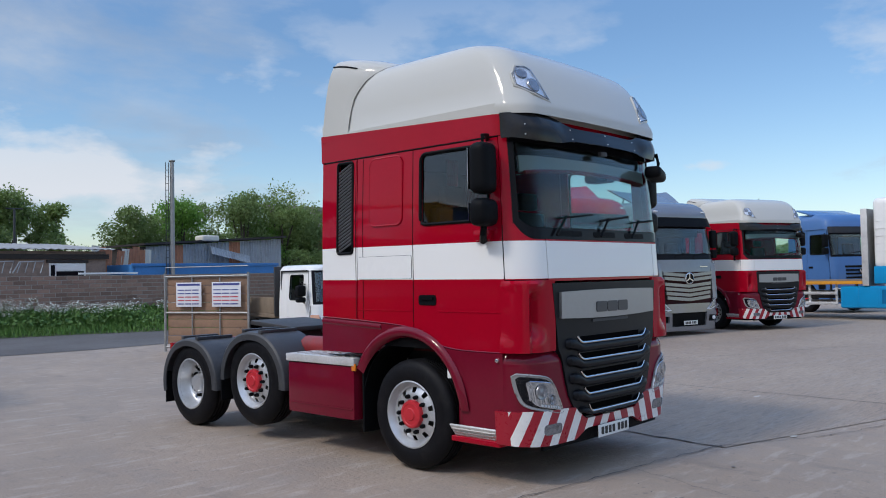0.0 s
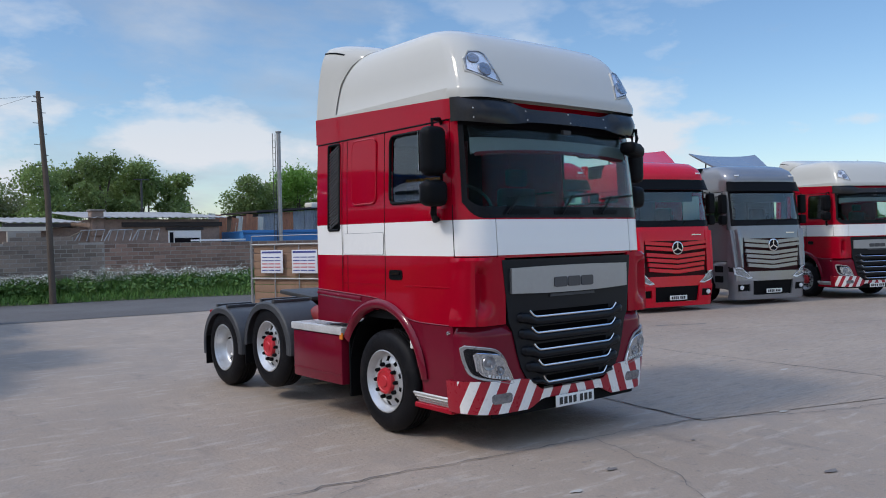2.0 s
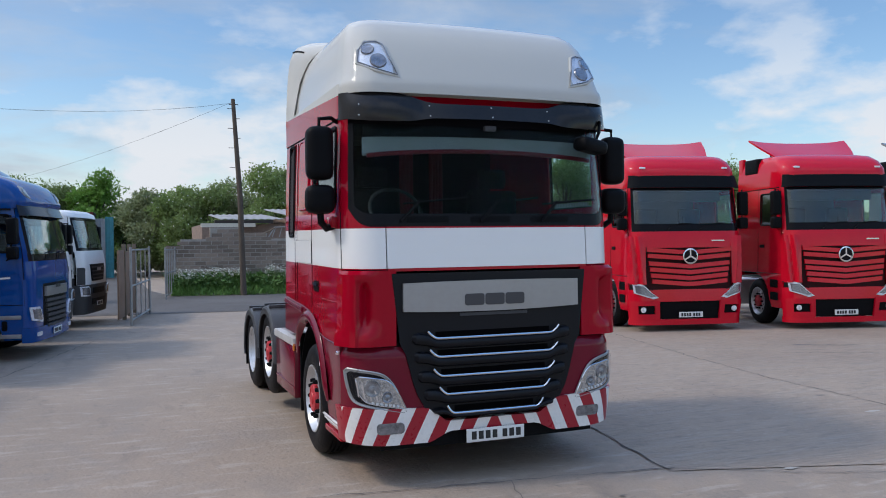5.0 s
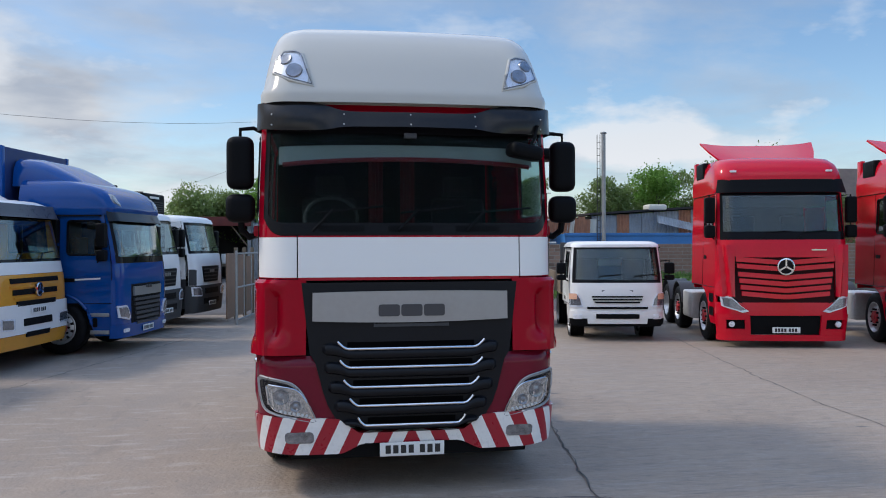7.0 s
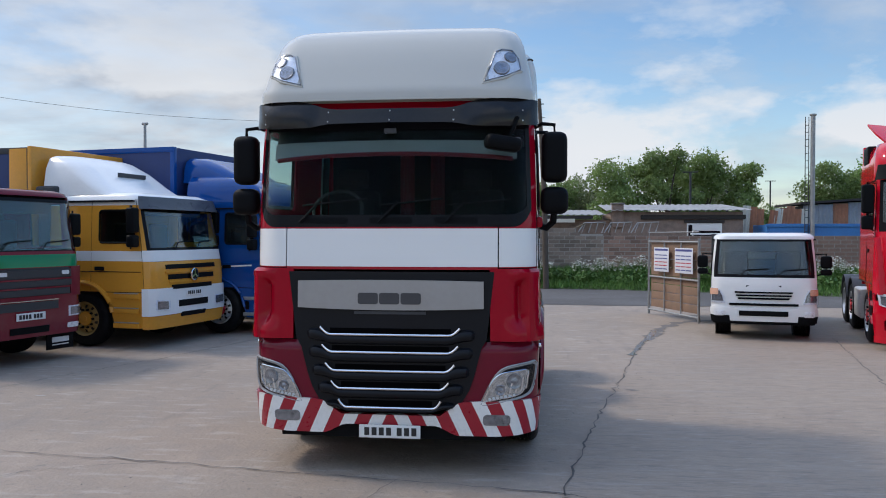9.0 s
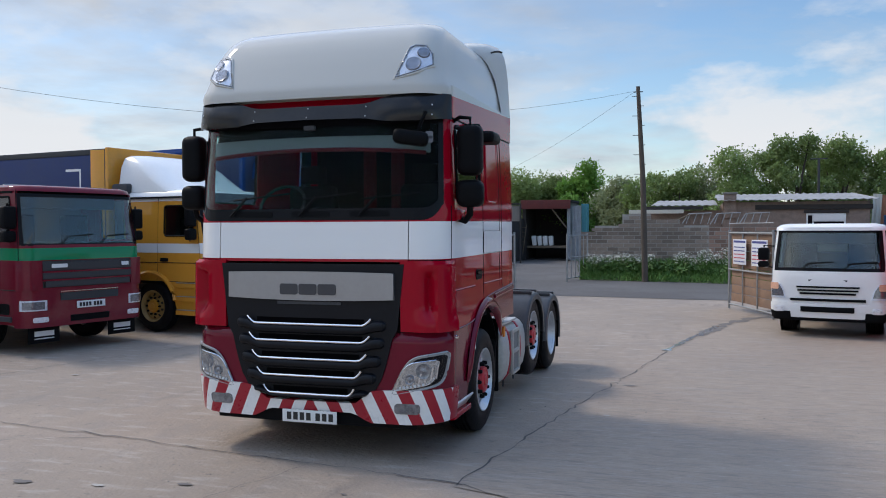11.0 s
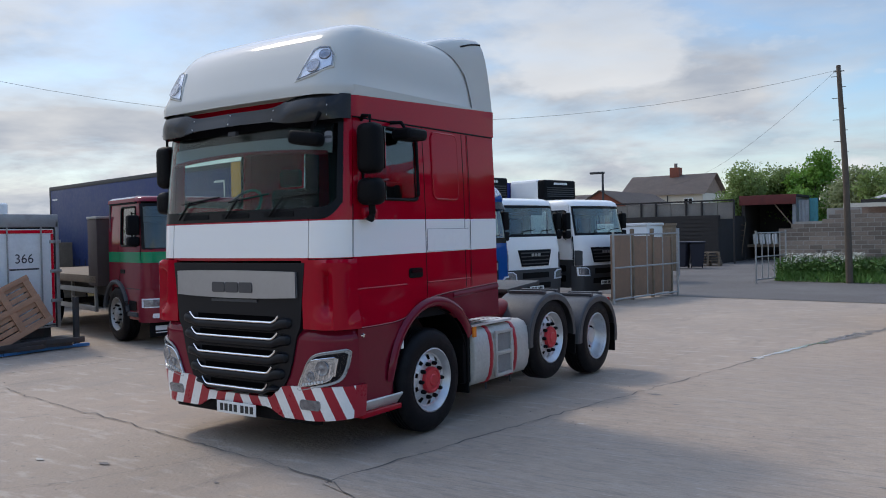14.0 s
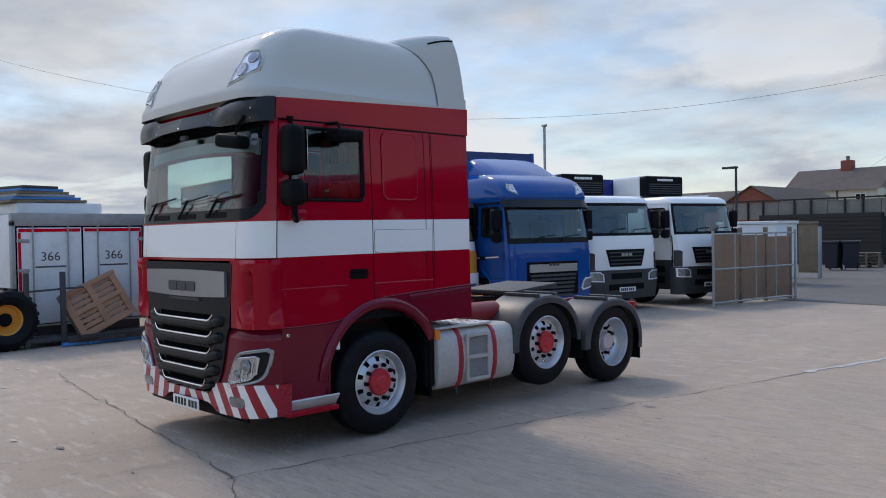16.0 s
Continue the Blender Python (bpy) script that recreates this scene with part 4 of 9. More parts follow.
        rl = part("roof_lamp", plate(0.98, 0.006), M_LAMPIN, roof, "clear roof spotlight")
        part("lamp_rim", tube([surf(x, z) + out(x, z) * 0.004 for x, z in o], 0.013, 8, True), M_CAB, rl)
        part("gasket", tube([surf(cx + (x - cx) * 0.91, cz + (z - cz) * 0.91) + out(x, z) * 0.014 for x, z in o], 0.005, 6, True), M_LAMPDARK, rl)
        for (fx, fz, cr) in ((0.99, 3.50, 0.056), (0.925, 3.40, 0.07)):
            nrm = out(fx, fz)
            part("bulb_bowl", lathe([(cr, 0), (cr * 0.9, 0.012), (cr * 0.5, 0.006), (0, 0.012)], 18, m=Matrix.Translation(surf(fx, fz) + nrm * 0.006) @ nrm.to_track_quat("X", "Z").to_matrix().to_4x4()), M_LAMPDARK, rl)
        part("lens", plate(0.95, 0.022), M_LENS, rl)
    # rear collar of the roof, lapping over the moulding
    b = bmesh.new()
    # half section: x, z, y at the front edge and x, z, y at the back edge
    half = [(1.204, 3.175, 2.21, 1.206, 3.17, 2.60), (1.192, 3.30, 2.205, 1.204, 3.32, 2.585), (1.162, 3.45, 2.20, 1.200, 3.50, 2.56), (1.140, 3.58, 2.175, 1.194, 3.66, 2.535), (1.112, 3.68, 2.12, 1.184, 3.79, 2.51), (1.082, 3.76, 2.05, 1.168, 3.885, 2.49), (1.042, 3.82, 1.96, 1.142, 3.955, 2.475), (0.985, 3.868, 1.87, 1.10, 4.005, 2.46), (0.91, 3.898, 1.81, 1.03, 4.035, 2.45), (0.80, 3.914, 1.78, 0.92, 4.048, 2.445), (0.55, 3.924, 1.77, 0.65, 4.054, 2.44), (0.28, 3.928, 1.77, 0.33, 4.056, 2.44), (0.0, 3.929, 1.77, 0.0, 4.057, 2.44)]
    rows_ = []
    for f in (0, 0.12, 0.25, 0.4, 0.55, 0.7, 0.85, 1.0):
        row = []
        for x0, z0, y0, x1, z1, y1 in half:
            x0, z0 = x0 * 0.994, z0 - (0.010 if z0 > 3.6 else 0.0)
            g = f ** 0.7
            row.append((x0 + (x1 - x0) * g, y0 + (y1 - y0) * f, z0 + (z1 - z0) * (1 - (1 - f) ** 1.7)))
        rows_.append([b.verts.new(p) for p in row] + [b.verts.new((-x, y, z)) for x, y, z in row[-2::-1]])
    for p, q in zip(rows_, rows_[1:]):
        for i in range(len(p) - 1):
            b.faces.new((p[i], p[i + 1], q[i + 1], q[i]))
    b.faces.new(rows_[-1])
    bmesh.ops.recalc_face_normals(b, faces=b.faces)
    n_ = len(rows_[0])
    slots = [[r_[i].co.copy() for r_ in rows_[3:]] for i in (6, n_ - 7)]
    seam = [v.co + Vector((0.003 if v.co.x > 0 else -0.003, 0, 0.002)) for v in rows_[0]]
    part("roof_collar", b, M_CAB, roof, "white rear roof collar", sharp=50)
    for sl in slots:
        part("collar_slot", tube(sl, 0.010, 5), M_BLACK, roof)
    part("collar_seam", tube(seam, 0.0016, 4), M_GUARD, roof)
    part("roof_aerial", tube([(0.35, 0.95, 3.85), (0.35, 0.98, 3.95)], 0.008), M_BLACK, roof)
    # chassis
    ch = new("chassis")
    ch.parent = T
    for x in (-0.4, 0.4):
        b = bmesh.new()
        add_box(b, x - 0.04, x + 0.04, 0.5, 5.75, 0.72, 0.74)
        add_box(b, x - 0.04, x + 0.04, 0.5, 5.75, 1.0, 1.02)
        add_box(b, x - 0.006, x + 0.006, 0.5, 5.75, 0.74, 1.0)
        part("frame_rail", b, M_CHASSIS, ch)
    for y in (2.7, 3.3, 4.5, 5.6):
        part("cross_member", box(-0.4, 0.4, y, y + 0.12, 0.76, 0.98, bevel=0.01), M_CHASSIS, ch)
    for y, z in ((1.36, 0.505), (3.87, 0.635), (5.2, 0.505)):
        part("axle", tube([(-0.95, y, z), (0.95, y, z)], 0.075, 12), M_STEEL, ch)
    # three unseen boxes added to block light, so the ground underneath stays dark
    part("undertray", box(-0.72, 0.72, 0.55, 2.5, 0.26, 0.46, bevel=0.04), M_BLACK, ch, "black box added under the engine to block light")
    part("rear_tray", box(-0.50, 0.50, 3.4, 5.6, 0.40, 0.72, bevel=0.04), M_STEEL, ch)
    part("belly_pan", box(-1.1, 1.1, 0.15, 0.8, 0.34, 0.40, bevel=0.01), M_BLACK, ch)
    part("gearbox", box(-0.34, 0.34, 2.4, 3.5, 0.42, 0.98, bevel=0.06), M_STEEL, ch)
    part("silencer_box", box(-0.52, 0.52, 2.65, 3.25, 0.38, 0.72, bevel=0.05), M_STEEL, ch)
    part("propshaft", tube([(0, 3.4, 0.7), (0, 5.1, 0.55)], 0.06, 10), M_STEEL, ch)
    part("differential", lathe([(0, -0.25), (0.17, -0.2), (0.24, 0), (0.17, 0.2), (0, 0.25)], 18, m=Matrix.Translation((0, 5.2, 0.52))), M_STEEL, ch)
    part("engine_sump", box(-0.42, 0.42, 0.35, 2.4, 0.45, 1.1, bevel=0.05), M_STEEL, ch)
    fw = part("fifth_wheel", box(-0.45, 0.45, 4.15, 5.05, 1.16, 1.22, bevel=0.02, m=Matrix.Translation((0, 4.6, 1.19)) @ Matrix.Rotation(radians(4), 4, "X") @ Matrix.Translation((0, -4.6, -1.19))), M_STEEL, ch, "greasy black fifth wheel coupling")
    part("coupling_base", box(-0.5, 0.5, 4.3, 4.9, 1.02, 1.15, bevel=0.02), M_STEEL, fw)
    part("catwalk", box(-0.5, 0.5, 2.75, 3.7, 1.03, 1.06, bevel=0.006), M_ALU, ch)
    for k, x in enumerate((-0.3, -0.15, 0.05, 0.25)):
        pts = [(x, 2.64, 1.75), (x, 2.75, 1.45 - 0.1 * k), (x + 0.1, 3.0, 1.12 + 0.03 * k), (x + 0.2, 3.5, 1.15), (x + 0.1, 3.9, 1.13)]
        part("air_line", tube(pts, 0.014, 6), (M_BLACK, M_REDLENS, M_AMBER, M_BLACK)[k], ch)
    for x in (-0.75, 0.75):
        part("air_tank", lathe([(0, -0.3), (0.1, -0.3), (0.13, -0.26), (0.13, 0.26), (0.1, 0.3), (0, 0.3)], 20, m=Matrix.Translation((x, 3.2, 1.0)) @ Matrix.Rotation(radians(90), 4, "Z")), M_CHASSIS, ch)
    for sg in (1, -1):
        rl = part("rear_lamp", box(*sorted((sg * 0.75, sg * 1.15)), 5.76, 5.82, 0.86, 0.98, bevel=0.012), M_REDLENS, ch)
    # wheels
    for sg in (1, -1):
        wheel(T, sg * 1.215, 1.36, 0.505, sg)
        wheel(T, sg * 1.22, 3.87, 0.635, sg)
        wheel(T, sg * 1.22, 5.2, 0.505, sg, kind="drive", width=0.3)
        # mudguards of the two rear axles: one over each wheel, with a flap
        for y, z, a0, a1 in ((3.87, 0.63, -2, 186), (5.2, 0.505, -14, 184)):
            b = bmesh.new()
            seg = 24
            rad = 0.565
            xs = [sg * 0.72, sg * 1.20, sg * 1.245, sg * 1.26, sg * 1.26]
            drop = (0, 0, 0.012, 0.035, 0.10)
            grid = []
            for k in range(seg + 1):
                t = radians(a0 + (a1 - a0) * k / seg)
                grid.append([(x, y + (rad + 0.07 - drop[i]) * math.copysign(abs(math.cos(t)) ** 0.9, math.cos(t)), z + (rad - drop[i]) * math.sin(t)) for i, x in enumerate(xs)])
            vs = [[b.verts.new(p) for p in row] for row in grid]
            for p, q in zip(vs, vs[1:]):
                for i in range(len(xs) - 1):
                    b.faces.new((p[i], q[i], q[i + 1], p[i + 1]))
            bmesh.ops.recalc_face_normals(b, faces=b.faces)
            bmesh.ops.solidify(b, geom=b.faces, thickness=0.014)
            mg = part("mudguard", b, M_GUARD, T, "grey-black plastic mudguard")
            for yy in (-0.16, 0.16):
                part("mudguard_rib", box(*sorted((sg * 0.74, sg * 1.235)), y + yy - 0.035, y + yy + 0.035, z + rad * 0.955, z + rad * 1.03, bevel=0.01), M_GUARD, mg)
        part("mud_flap", box(*sorted((sg * 0.75, sg * 1.23)), 5.775, 5.795, 0.23, 0.62, bevel=0.004), M_BLACK, T, "black rubber mud flap")
        part("mid_flap", box(*sorted((sg * 0.75, sg * 1.23)), 4.50, 4.52, 0.36, 0.72, bevel=0.004), M_BLACK, T)
        # front wheel well and flap behind the front wheel
        part("front_flap", box(*sorted((sg * 0.80, sg * 1.2)), 2.02, 2.05, 0.26, 1.04, bevel=0.01), M_BLACK, T)
        b = bmesh.new()
        vs = []
        for k in range(15):
            t = radians(4 + 172 * k / 14)
            vs.append([b.verts.new((sg * x, 1.39 + 0.655 * math.cos(t), 0.555 + 0.655 * math.sin(t))) for x in (0.72, 1.19)])
        for p, q in zip(vs, vs[1:]):
            b.faces.new((p[0], p[1], q[1], q[0]))
        bmesh.ops.recalc_face_normals(b, faces=b.faces)
        bmesh.ops.solidify(b, geom=b.faces, thickness=0.012)
        part("wheel_well", b, M_BLACK, T)
    # battery box on one side
    bb = part("battery_box", box(-1.245, -0.55, 2.12, 3.18, 0.37, 0.90, bevel=0.02), M_MAROON, T, "dark red battery box with a tread-plate lid")
    b = box(-1.262, -0.5, 2.10, 3.20, 0.905, 0.985, bevel=0.012)
    part("lid", b, M_ALU, bb, "worn aluminium tread-plate lid")
    for k in range(8):
        for j in range(3):
            part("tread_bar", box(-1.2 + j * 0.24, -1.02 + j * 0.24, 2.18 + k * 0.125, 2.21 + k * 0.125, 0.986, 0.992), M_ALU, bb)
    part("box_crease", box(-1.252, -1.244, 2.14, 3.16, 0.47, 0.485), M_MAROON, bb)
    part("side_marker", box(-1.258, -1.243, 2.08, 2.14, 0.86, 0.93, bevel=0.005), M_AMBER, bb)
    # fuel tank on the other
    # barrel-sided tank: a section with a bowed outer face, drawn out along the frame
    bow = [(0.60, 0.33), (0.66, 0.30), (1.10, 0.30), (1.17, 0.325), (1.212, 0.39), (1.236, 0.50), (1.243, 0.61), (1.236, 0.73), (1.212, 0.84), (1.17, 0.90), (1.10, 0.925), (0.66, 0.925), (0.60, 0.89)]
    def drawn(section, rows):
        b = bmesh.new()
        rings = [[b.verts.new((0.9 + (x - 0.9) * k, y, 0.61 + (z - 0.61) * k)) for x, z in section] for y, k in rows]
        for r0, r1 in zip(rings, rings[1:]):
            for q in range(len(section)):
                w = (q + 1) % len(section)
                b.faces.new((r0[q], r0[w], r1[w], r1[q]))
        b.faces.new(rings[0][::-1]); b.faces.new(rings[-1])
        bmesh.ops.recalc_face_normals(b, faces=b.faces)
        return b
    tk = part("fuel_tank", drawn(bow, [(2.12, 0.93), (2.135, 0.98), (2.16, 1.0), (3.26, 1.0), (3.285, 0.98), (3.30, 0.93)]), M_TANK, T, "dull aluminium fuel tank with red straps", sharp=50)
    for y in (2.40, 2.92):
        part("tank_strap", drawn(bow, [(y, 1.012), (y + 0.01, 1.028), (y + 0.055, 1.028), (y + 0.065, 1.012)]), M_STRAP, tk, "red tank strap")
        part("strap_bolt", tube([(1.16, y + 0.03, 0.31), (1.16, y + 0.03, 0.235)], 0.012, 6), M_STEEL, tk)
    st = part("tank_step", frame_bars(1.23, 1.262, 2.50, 2.86, 0.36, 0.86), M_TANK, tk, "step frame with two toe holes")
    # toe holes have no depth: their shade is a darker grey sheet
    for z in (0.40, 0.635):
        part("step_opening", box(1.238, 1.2445, 2.535, 2.825, z, z + 0.185), M_RECESS, st, "flat darker grey sheet for the shade in a toe hole")
    tp = part("tread_plate", box(0.62, 1.20, 2.10, 2.95, 0.935, 0.962, bevel=0.008), M_ALU, tk, "aluminium tread plate")
    for kx in range(4):
        for ky in range(9):
            part("tread_stud", box(0.70 + kx * 0.13, 0.735 + kx * 0.13, 2.15 + ky * 0.09, 2.175 + ky * 0.09, 0.962, 0.968), M_ALU, tp)
    part("battery_box", box(0.75, 1.18, 1.97, 2.11, 0.36, 0.88, bevel=0.02), M_BLACK, tk)
    part("tank_marker", box(1.24, 1.262, 2.05, 2.11, 0.84, 0.95, bevel=0.006), M_AMBER, tk)
    return T


hero = tractor(pose(0.015, 0, 0), "red and white high-roof tractor unit with striped bumper on concrete")


# ---- other lorries ----
def chassis(T, length, wheels, hw=1.2, mat=None, r=0.5, z=0.5, rim=None, hub=None):
    """Frame rails, axles and wheels. wheels: (y, kind)."""
    ch = new("chassis")
    ch.parent = T
    for x in (-0.4, 0.4):
        part("frame_rail", box(x - 0.04, x + 0.04, 0.5, length, 0.7, 0.95, bevel=0.01), mat or M_STEEL, ch)
    part("engine", box(-0.42, 0.42, 0.4, 2.0, 0.45, 1.1, bevel=0.05), M_STEEL, ch)
    for y, kind in wheels:
        part("axle", tube([(-hw + 0.25, y, z), (hw - 0.25, y, z)], 0.07, 10), M_STEEL, ch)
        for sg in (1, -1):
            wheel(T, sg * hw, y, z, sg, r=r, kind=kind, hub=hub, rim_mat=rim)
    return ch


def mudguards(T, ys, hw=1.2, r=0.56, z=0.56, mat=None):
    for y in ys:
        for sg in (1, -1):
            b = bmesh.new()
            vs = []
            for k in range(13):
                t = radians(8 + 164 * k / 12)
                vs.append([b.verts.new((sg * x, y + r * math.cos(t), z + r * math.sin(t))) for x in (hw - 0.48, hw + 0.02)])
            for p, q in zip(vs, vs[1:]):
                b.faces.new((p[0], p[1], q[1], q[0]))
            bmesh.ops.recalc_face_normals(b, faces=b.faces)
            bmesh.ops.solidify(b, geom=b.faces, thickness=0.02)
            part("mudguard", b, mat or M_GREYPLASTIC, T)


def roof_loft(rows, yb, n1=12, n2=7, n3=6):
    """A moulded roof from rows of (z, half width, front y, corner radius)."""
    bm = bmesh.new()
    vs = []
    for z, w, f, rad in rows:
        hf = w - rad
        pts = [(w, yb - (yb - f - rad) * k / n3) for k in range(n3)]
        for k in range(n2 + 1):
            t = math.pi / 2 * (1 - k / n2)
            pts.append((hf + rad * math.sin(t), f + rad * (1 - math.cos(t))))
        for k in range(1, n1 // 2 + 1):
            u = 1 - k / (n1 / 2)
            pts.append((hf * u, f - 0.03 * (1 - u * u)))
        full = pts + [(-x, y) for x, y in pts[-2::-1]]
        vs.append([bm.verts.new((x, y, z)) for x, y in full])
    for a, b in zip(vs, vs[1:]):
        for k in range(len(a) - 1):
            bm.faces.new((a[k], a[k + 1], b[k + 1], b[k]))
        bm.faces.new((a[-1], a[0], b[0], b[-1]))
    bm.faces.new(vs[-1]); bm.faces.new(vs[0][::-1])
    bmesh.ops.recalc_face_normals(bm, faces=bm.faces)
    return bm


def plate_bars(T, y, z, n=7, w=0.52, mat=None):
    pl = part("number_plate", box(-w / 2, w / 2, y - 0.008, y, z, z + 0.111, bevel=0.002), mat or M_PLATE, T, "white number plate with plain dark bars")
    for k in range(n):
        x = -w / 2 + 0.045 + k * (w - 0.12) / n + (0.03 if k > 3 else 0)
        part("plate_bar", box(x, x + 0.042, y - 0.011, y - 0.0075, z + 0.022, z + 0.088), M_INK, pl)


def cab(T, p):
    """A lorry cab under T, by the sizes in p. Returns its shell."""
    sh = Shell(p["tab"], p.get("half", 0.9), p.get("radius", 0.3), p.get("bow", 0.03))
    Y = sh.side
    paint, low = p["paint"], p.get("low", p["paint"])
    z0, z1, L = p["sill"], p["top"], p["length"]
    sd = sh.half + sh.radius * 1.35
    wy0, wy1, wz0, wz1 = p["window"]
    dy = p["door"]
    ax, ar = p["axle"], p.get("arch", 0.6)
    def under(s):
        y = abs(s) - sh.corner + sh.radius
        d = abs(y - ax)
        base = p["skirt"] if y < ax else p.get("rear_sill", z0)
        return max(base, 0.5 + math.sqrt(max(0, ar * ar - d * d))) if d < ar else base
    for sg in (1, -1):
        a, b = mirrored(sd, Y(dy), sg)
        hs = mirrored(Y(wy0), Y(wy1), sg)
        door = part("door", sh.panel(a, b, z0, z1, thick=0.03, holes=[(*hs, wz0, wz1)], ds=0.15, dz=0.25), paint, T)
        part("window_seal", tube(sh.line(rounded(*hs, wz0, wz1, 0.06), 0.002), 0.018, 5, True), M_BLACK, door)
        part("window_pane", patch(sh, rounded(hs[0], hs[1], wz0, wz1, 0.05), -0.012, 0.004), M_GLASS, door)
        part("door_handle", patch(sh, rounded(*mirrored(Y(dy - 0.28), Y(dy - 0.08), sg), wz0 - 0.5, wz0 - 0.43, 0.02), 0.012, 0.014), M_BLACK, door)
        a, b = mirrored(Y(dy + 0.01), Y(L), sg)
        part("side_panel", sh.panel(a, b, z0, z1, thick=0.03, ds=0.2, dz=0.3), paint, T)
        a, b = mirrored(sd, Y(L), sg)
        part("sill", sh.panel(a, b, under, z0 - 0.01, off=0.004, thick=0.03, ds=0.07), low, T)
        a, b = mirrored(p["screen"][2], sd - 0.008, sg)
        part("pillar", sh.panel(a, b, p["screen"][0] - 0.02, z1, thick=0.03, ds=0.1, dz=0.3), paint, T)
        lo = [(sg * s, z) for s, z in p["lamp"]]
        if sg < 0:
            lo = lo[::-1]
        lamp = part("headlamp", patch(sh, lo, p.get("lamp_off", 0.035), 0.04), M_LAMPIN, T, "clear headlamp")
        c = Vector((sum(s for s, z in lo) / len(lo), sum(z for s, z in lo) / len(lo)))
        part("reflector", patch(sh, [(c.x + (s - c.x) * 0.8, c.y + (z - c.y) * 0.75) for s, z in lo], p.get("lamp_off", 0.035) + 0.003, 0.003), M_LAMPDARK, lamp)
        part("lens", patch(sh, lo, p.get("lamp_off", 0.035) + 0.012, 0.004), M_LENS, lamp)
        if p.get("mirror"):
            mz0, mz1, mo = p["mirror"]
            X = sg * (sh.half + sh.radius + mo)
            mir = part("mirror", box(X - 0.1, X + 0.1, 0.2, 0.36, mz0 + (mz1 - mz0) * 0.36, mz1, bevel=0.05, seg=3), M_BLACK, T, "black door mirrors")
            part("wide_mirror", box(X - 0.1, X + 0.1, 0.2, 0.36, mz0, mz0 + (mz1 - mz0) * 0.31, bevel=0.05, seg=3), M_BLACK, mir)
            part("mirror_arm", tube([(sg * (sh.half + sh.radius - 0.04), 0.45, mz1 + 0.02), (X, 0.3, mz1 + 0.04), (X, 0.3, mz0 + 0.05), (sg * (sh.half + sh.radius - 0.04), 0.45, mz0 - 0.04)], 0.016, 6), M_BLACK, mir)
        part("step", box(*sorted((sg * (sh.half - 0.05), sg * (sh.half + sh.radius - 0.02))), 0.35, ax - ar + 0.02, p["skirt"] - 0.01, p["skirt"] + 0.05, bevel=0.01), p.get("step", M_GREYPLASTIC), T)
    part("back_wall", box(-sh.half - sh.radius + 0.03, sh.half + sh.radius - 0.03, L - 0.04, L, z0 - 0.1, p.get("back_top", z1), bevel=0.01), paint, T)
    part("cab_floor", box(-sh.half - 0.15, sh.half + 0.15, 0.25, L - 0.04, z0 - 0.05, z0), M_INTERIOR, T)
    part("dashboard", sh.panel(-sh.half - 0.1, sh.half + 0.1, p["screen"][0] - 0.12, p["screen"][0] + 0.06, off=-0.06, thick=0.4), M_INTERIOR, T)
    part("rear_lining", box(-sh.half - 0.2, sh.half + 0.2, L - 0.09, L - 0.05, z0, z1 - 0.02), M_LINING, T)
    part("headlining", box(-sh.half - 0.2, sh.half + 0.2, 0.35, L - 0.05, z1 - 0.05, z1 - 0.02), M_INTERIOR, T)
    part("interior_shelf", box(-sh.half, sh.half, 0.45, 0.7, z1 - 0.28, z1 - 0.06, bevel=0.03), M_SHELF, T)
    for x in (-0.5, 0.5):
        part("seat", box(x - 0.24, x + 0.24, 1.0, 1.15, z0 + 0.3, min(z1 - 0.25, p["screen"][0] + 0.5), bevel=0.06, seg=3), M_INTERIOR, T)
    sz0, sz1, ss = p["screen"]
    part("windscreen", sh.panel(-ss, ss, sz0, sz1, off=-0.004, thick=0.006, ds=0.12, dz=0.2), M_SCREEN2, T)
    part("screen_border", sh.panel(-ss, ss, sz0, sz0 + p.get("border", 0.08), off=0.002, thick=0.004), M_BLACKGLOSS, T)
    for sg in (1, -1):
        a, b = mirrored(ss - 0.07, ss, sg)
        part("screen_edge", sh.panel(a, b, sz0, sz1, off=0.001, thick=0.004, dz=0.3), M_BLACKGLOSS, T)
        part("door_gap", tube(sh.line([(sg * sd, z0 + 0.02), (sg * sd, wz0), (sg * sd, z1 - 0.02)], 0.001), 0.006, 4), M_BLACK, T)
        part("door_gap", tube(sh.line([(sg * Y(dy + 0.005), z0 + 0.02), (sg * Y(dy + 0.005), z1 - 0.02)], 0.001), 0.006, 4), M_BLACK, T)
        part("sill_gap", tube(sh.line([(sg * (sd + (Y(L - 0.03) - sd) * k / 8), z0 - 0.004) for k in range(9)], 0.003), 0.007, 4), M_BLACK, T)
        # the sill is flat: shade of the step recesses is drawn as black patches
        for k in range(2):
            zz = p["skirt"] + 0.16 + 0.27 * k
            if ax - ar > 0.5 and zz + 0.2 < z0 and p.get("recess", True):
                part("step_recess", patch(sh, rounded(*mirrored(Y(0.42), Y(ax - ar - 0.03), sg), zz, zz + 0.17, 0.03), 0.0065, 0.004), M_BLACK, T, "flat black patch for the shade of an entry step recess")
    part("screen_header", sh.panel(-ss, ss, sz1 - 0.05, sz1, off=0.002, thick=0.004), M_BLACKGLOSS, T)
    for x in (-0.45, 0.25):
        wp = part("wiper", tube(sh.line([(x, sz0 + 0.02), (x + 0.12, sz0 + 0.14), (x + 0.55, sz0 + 0.17)], 0.025), 0.011, 5), M_BLACK, T)
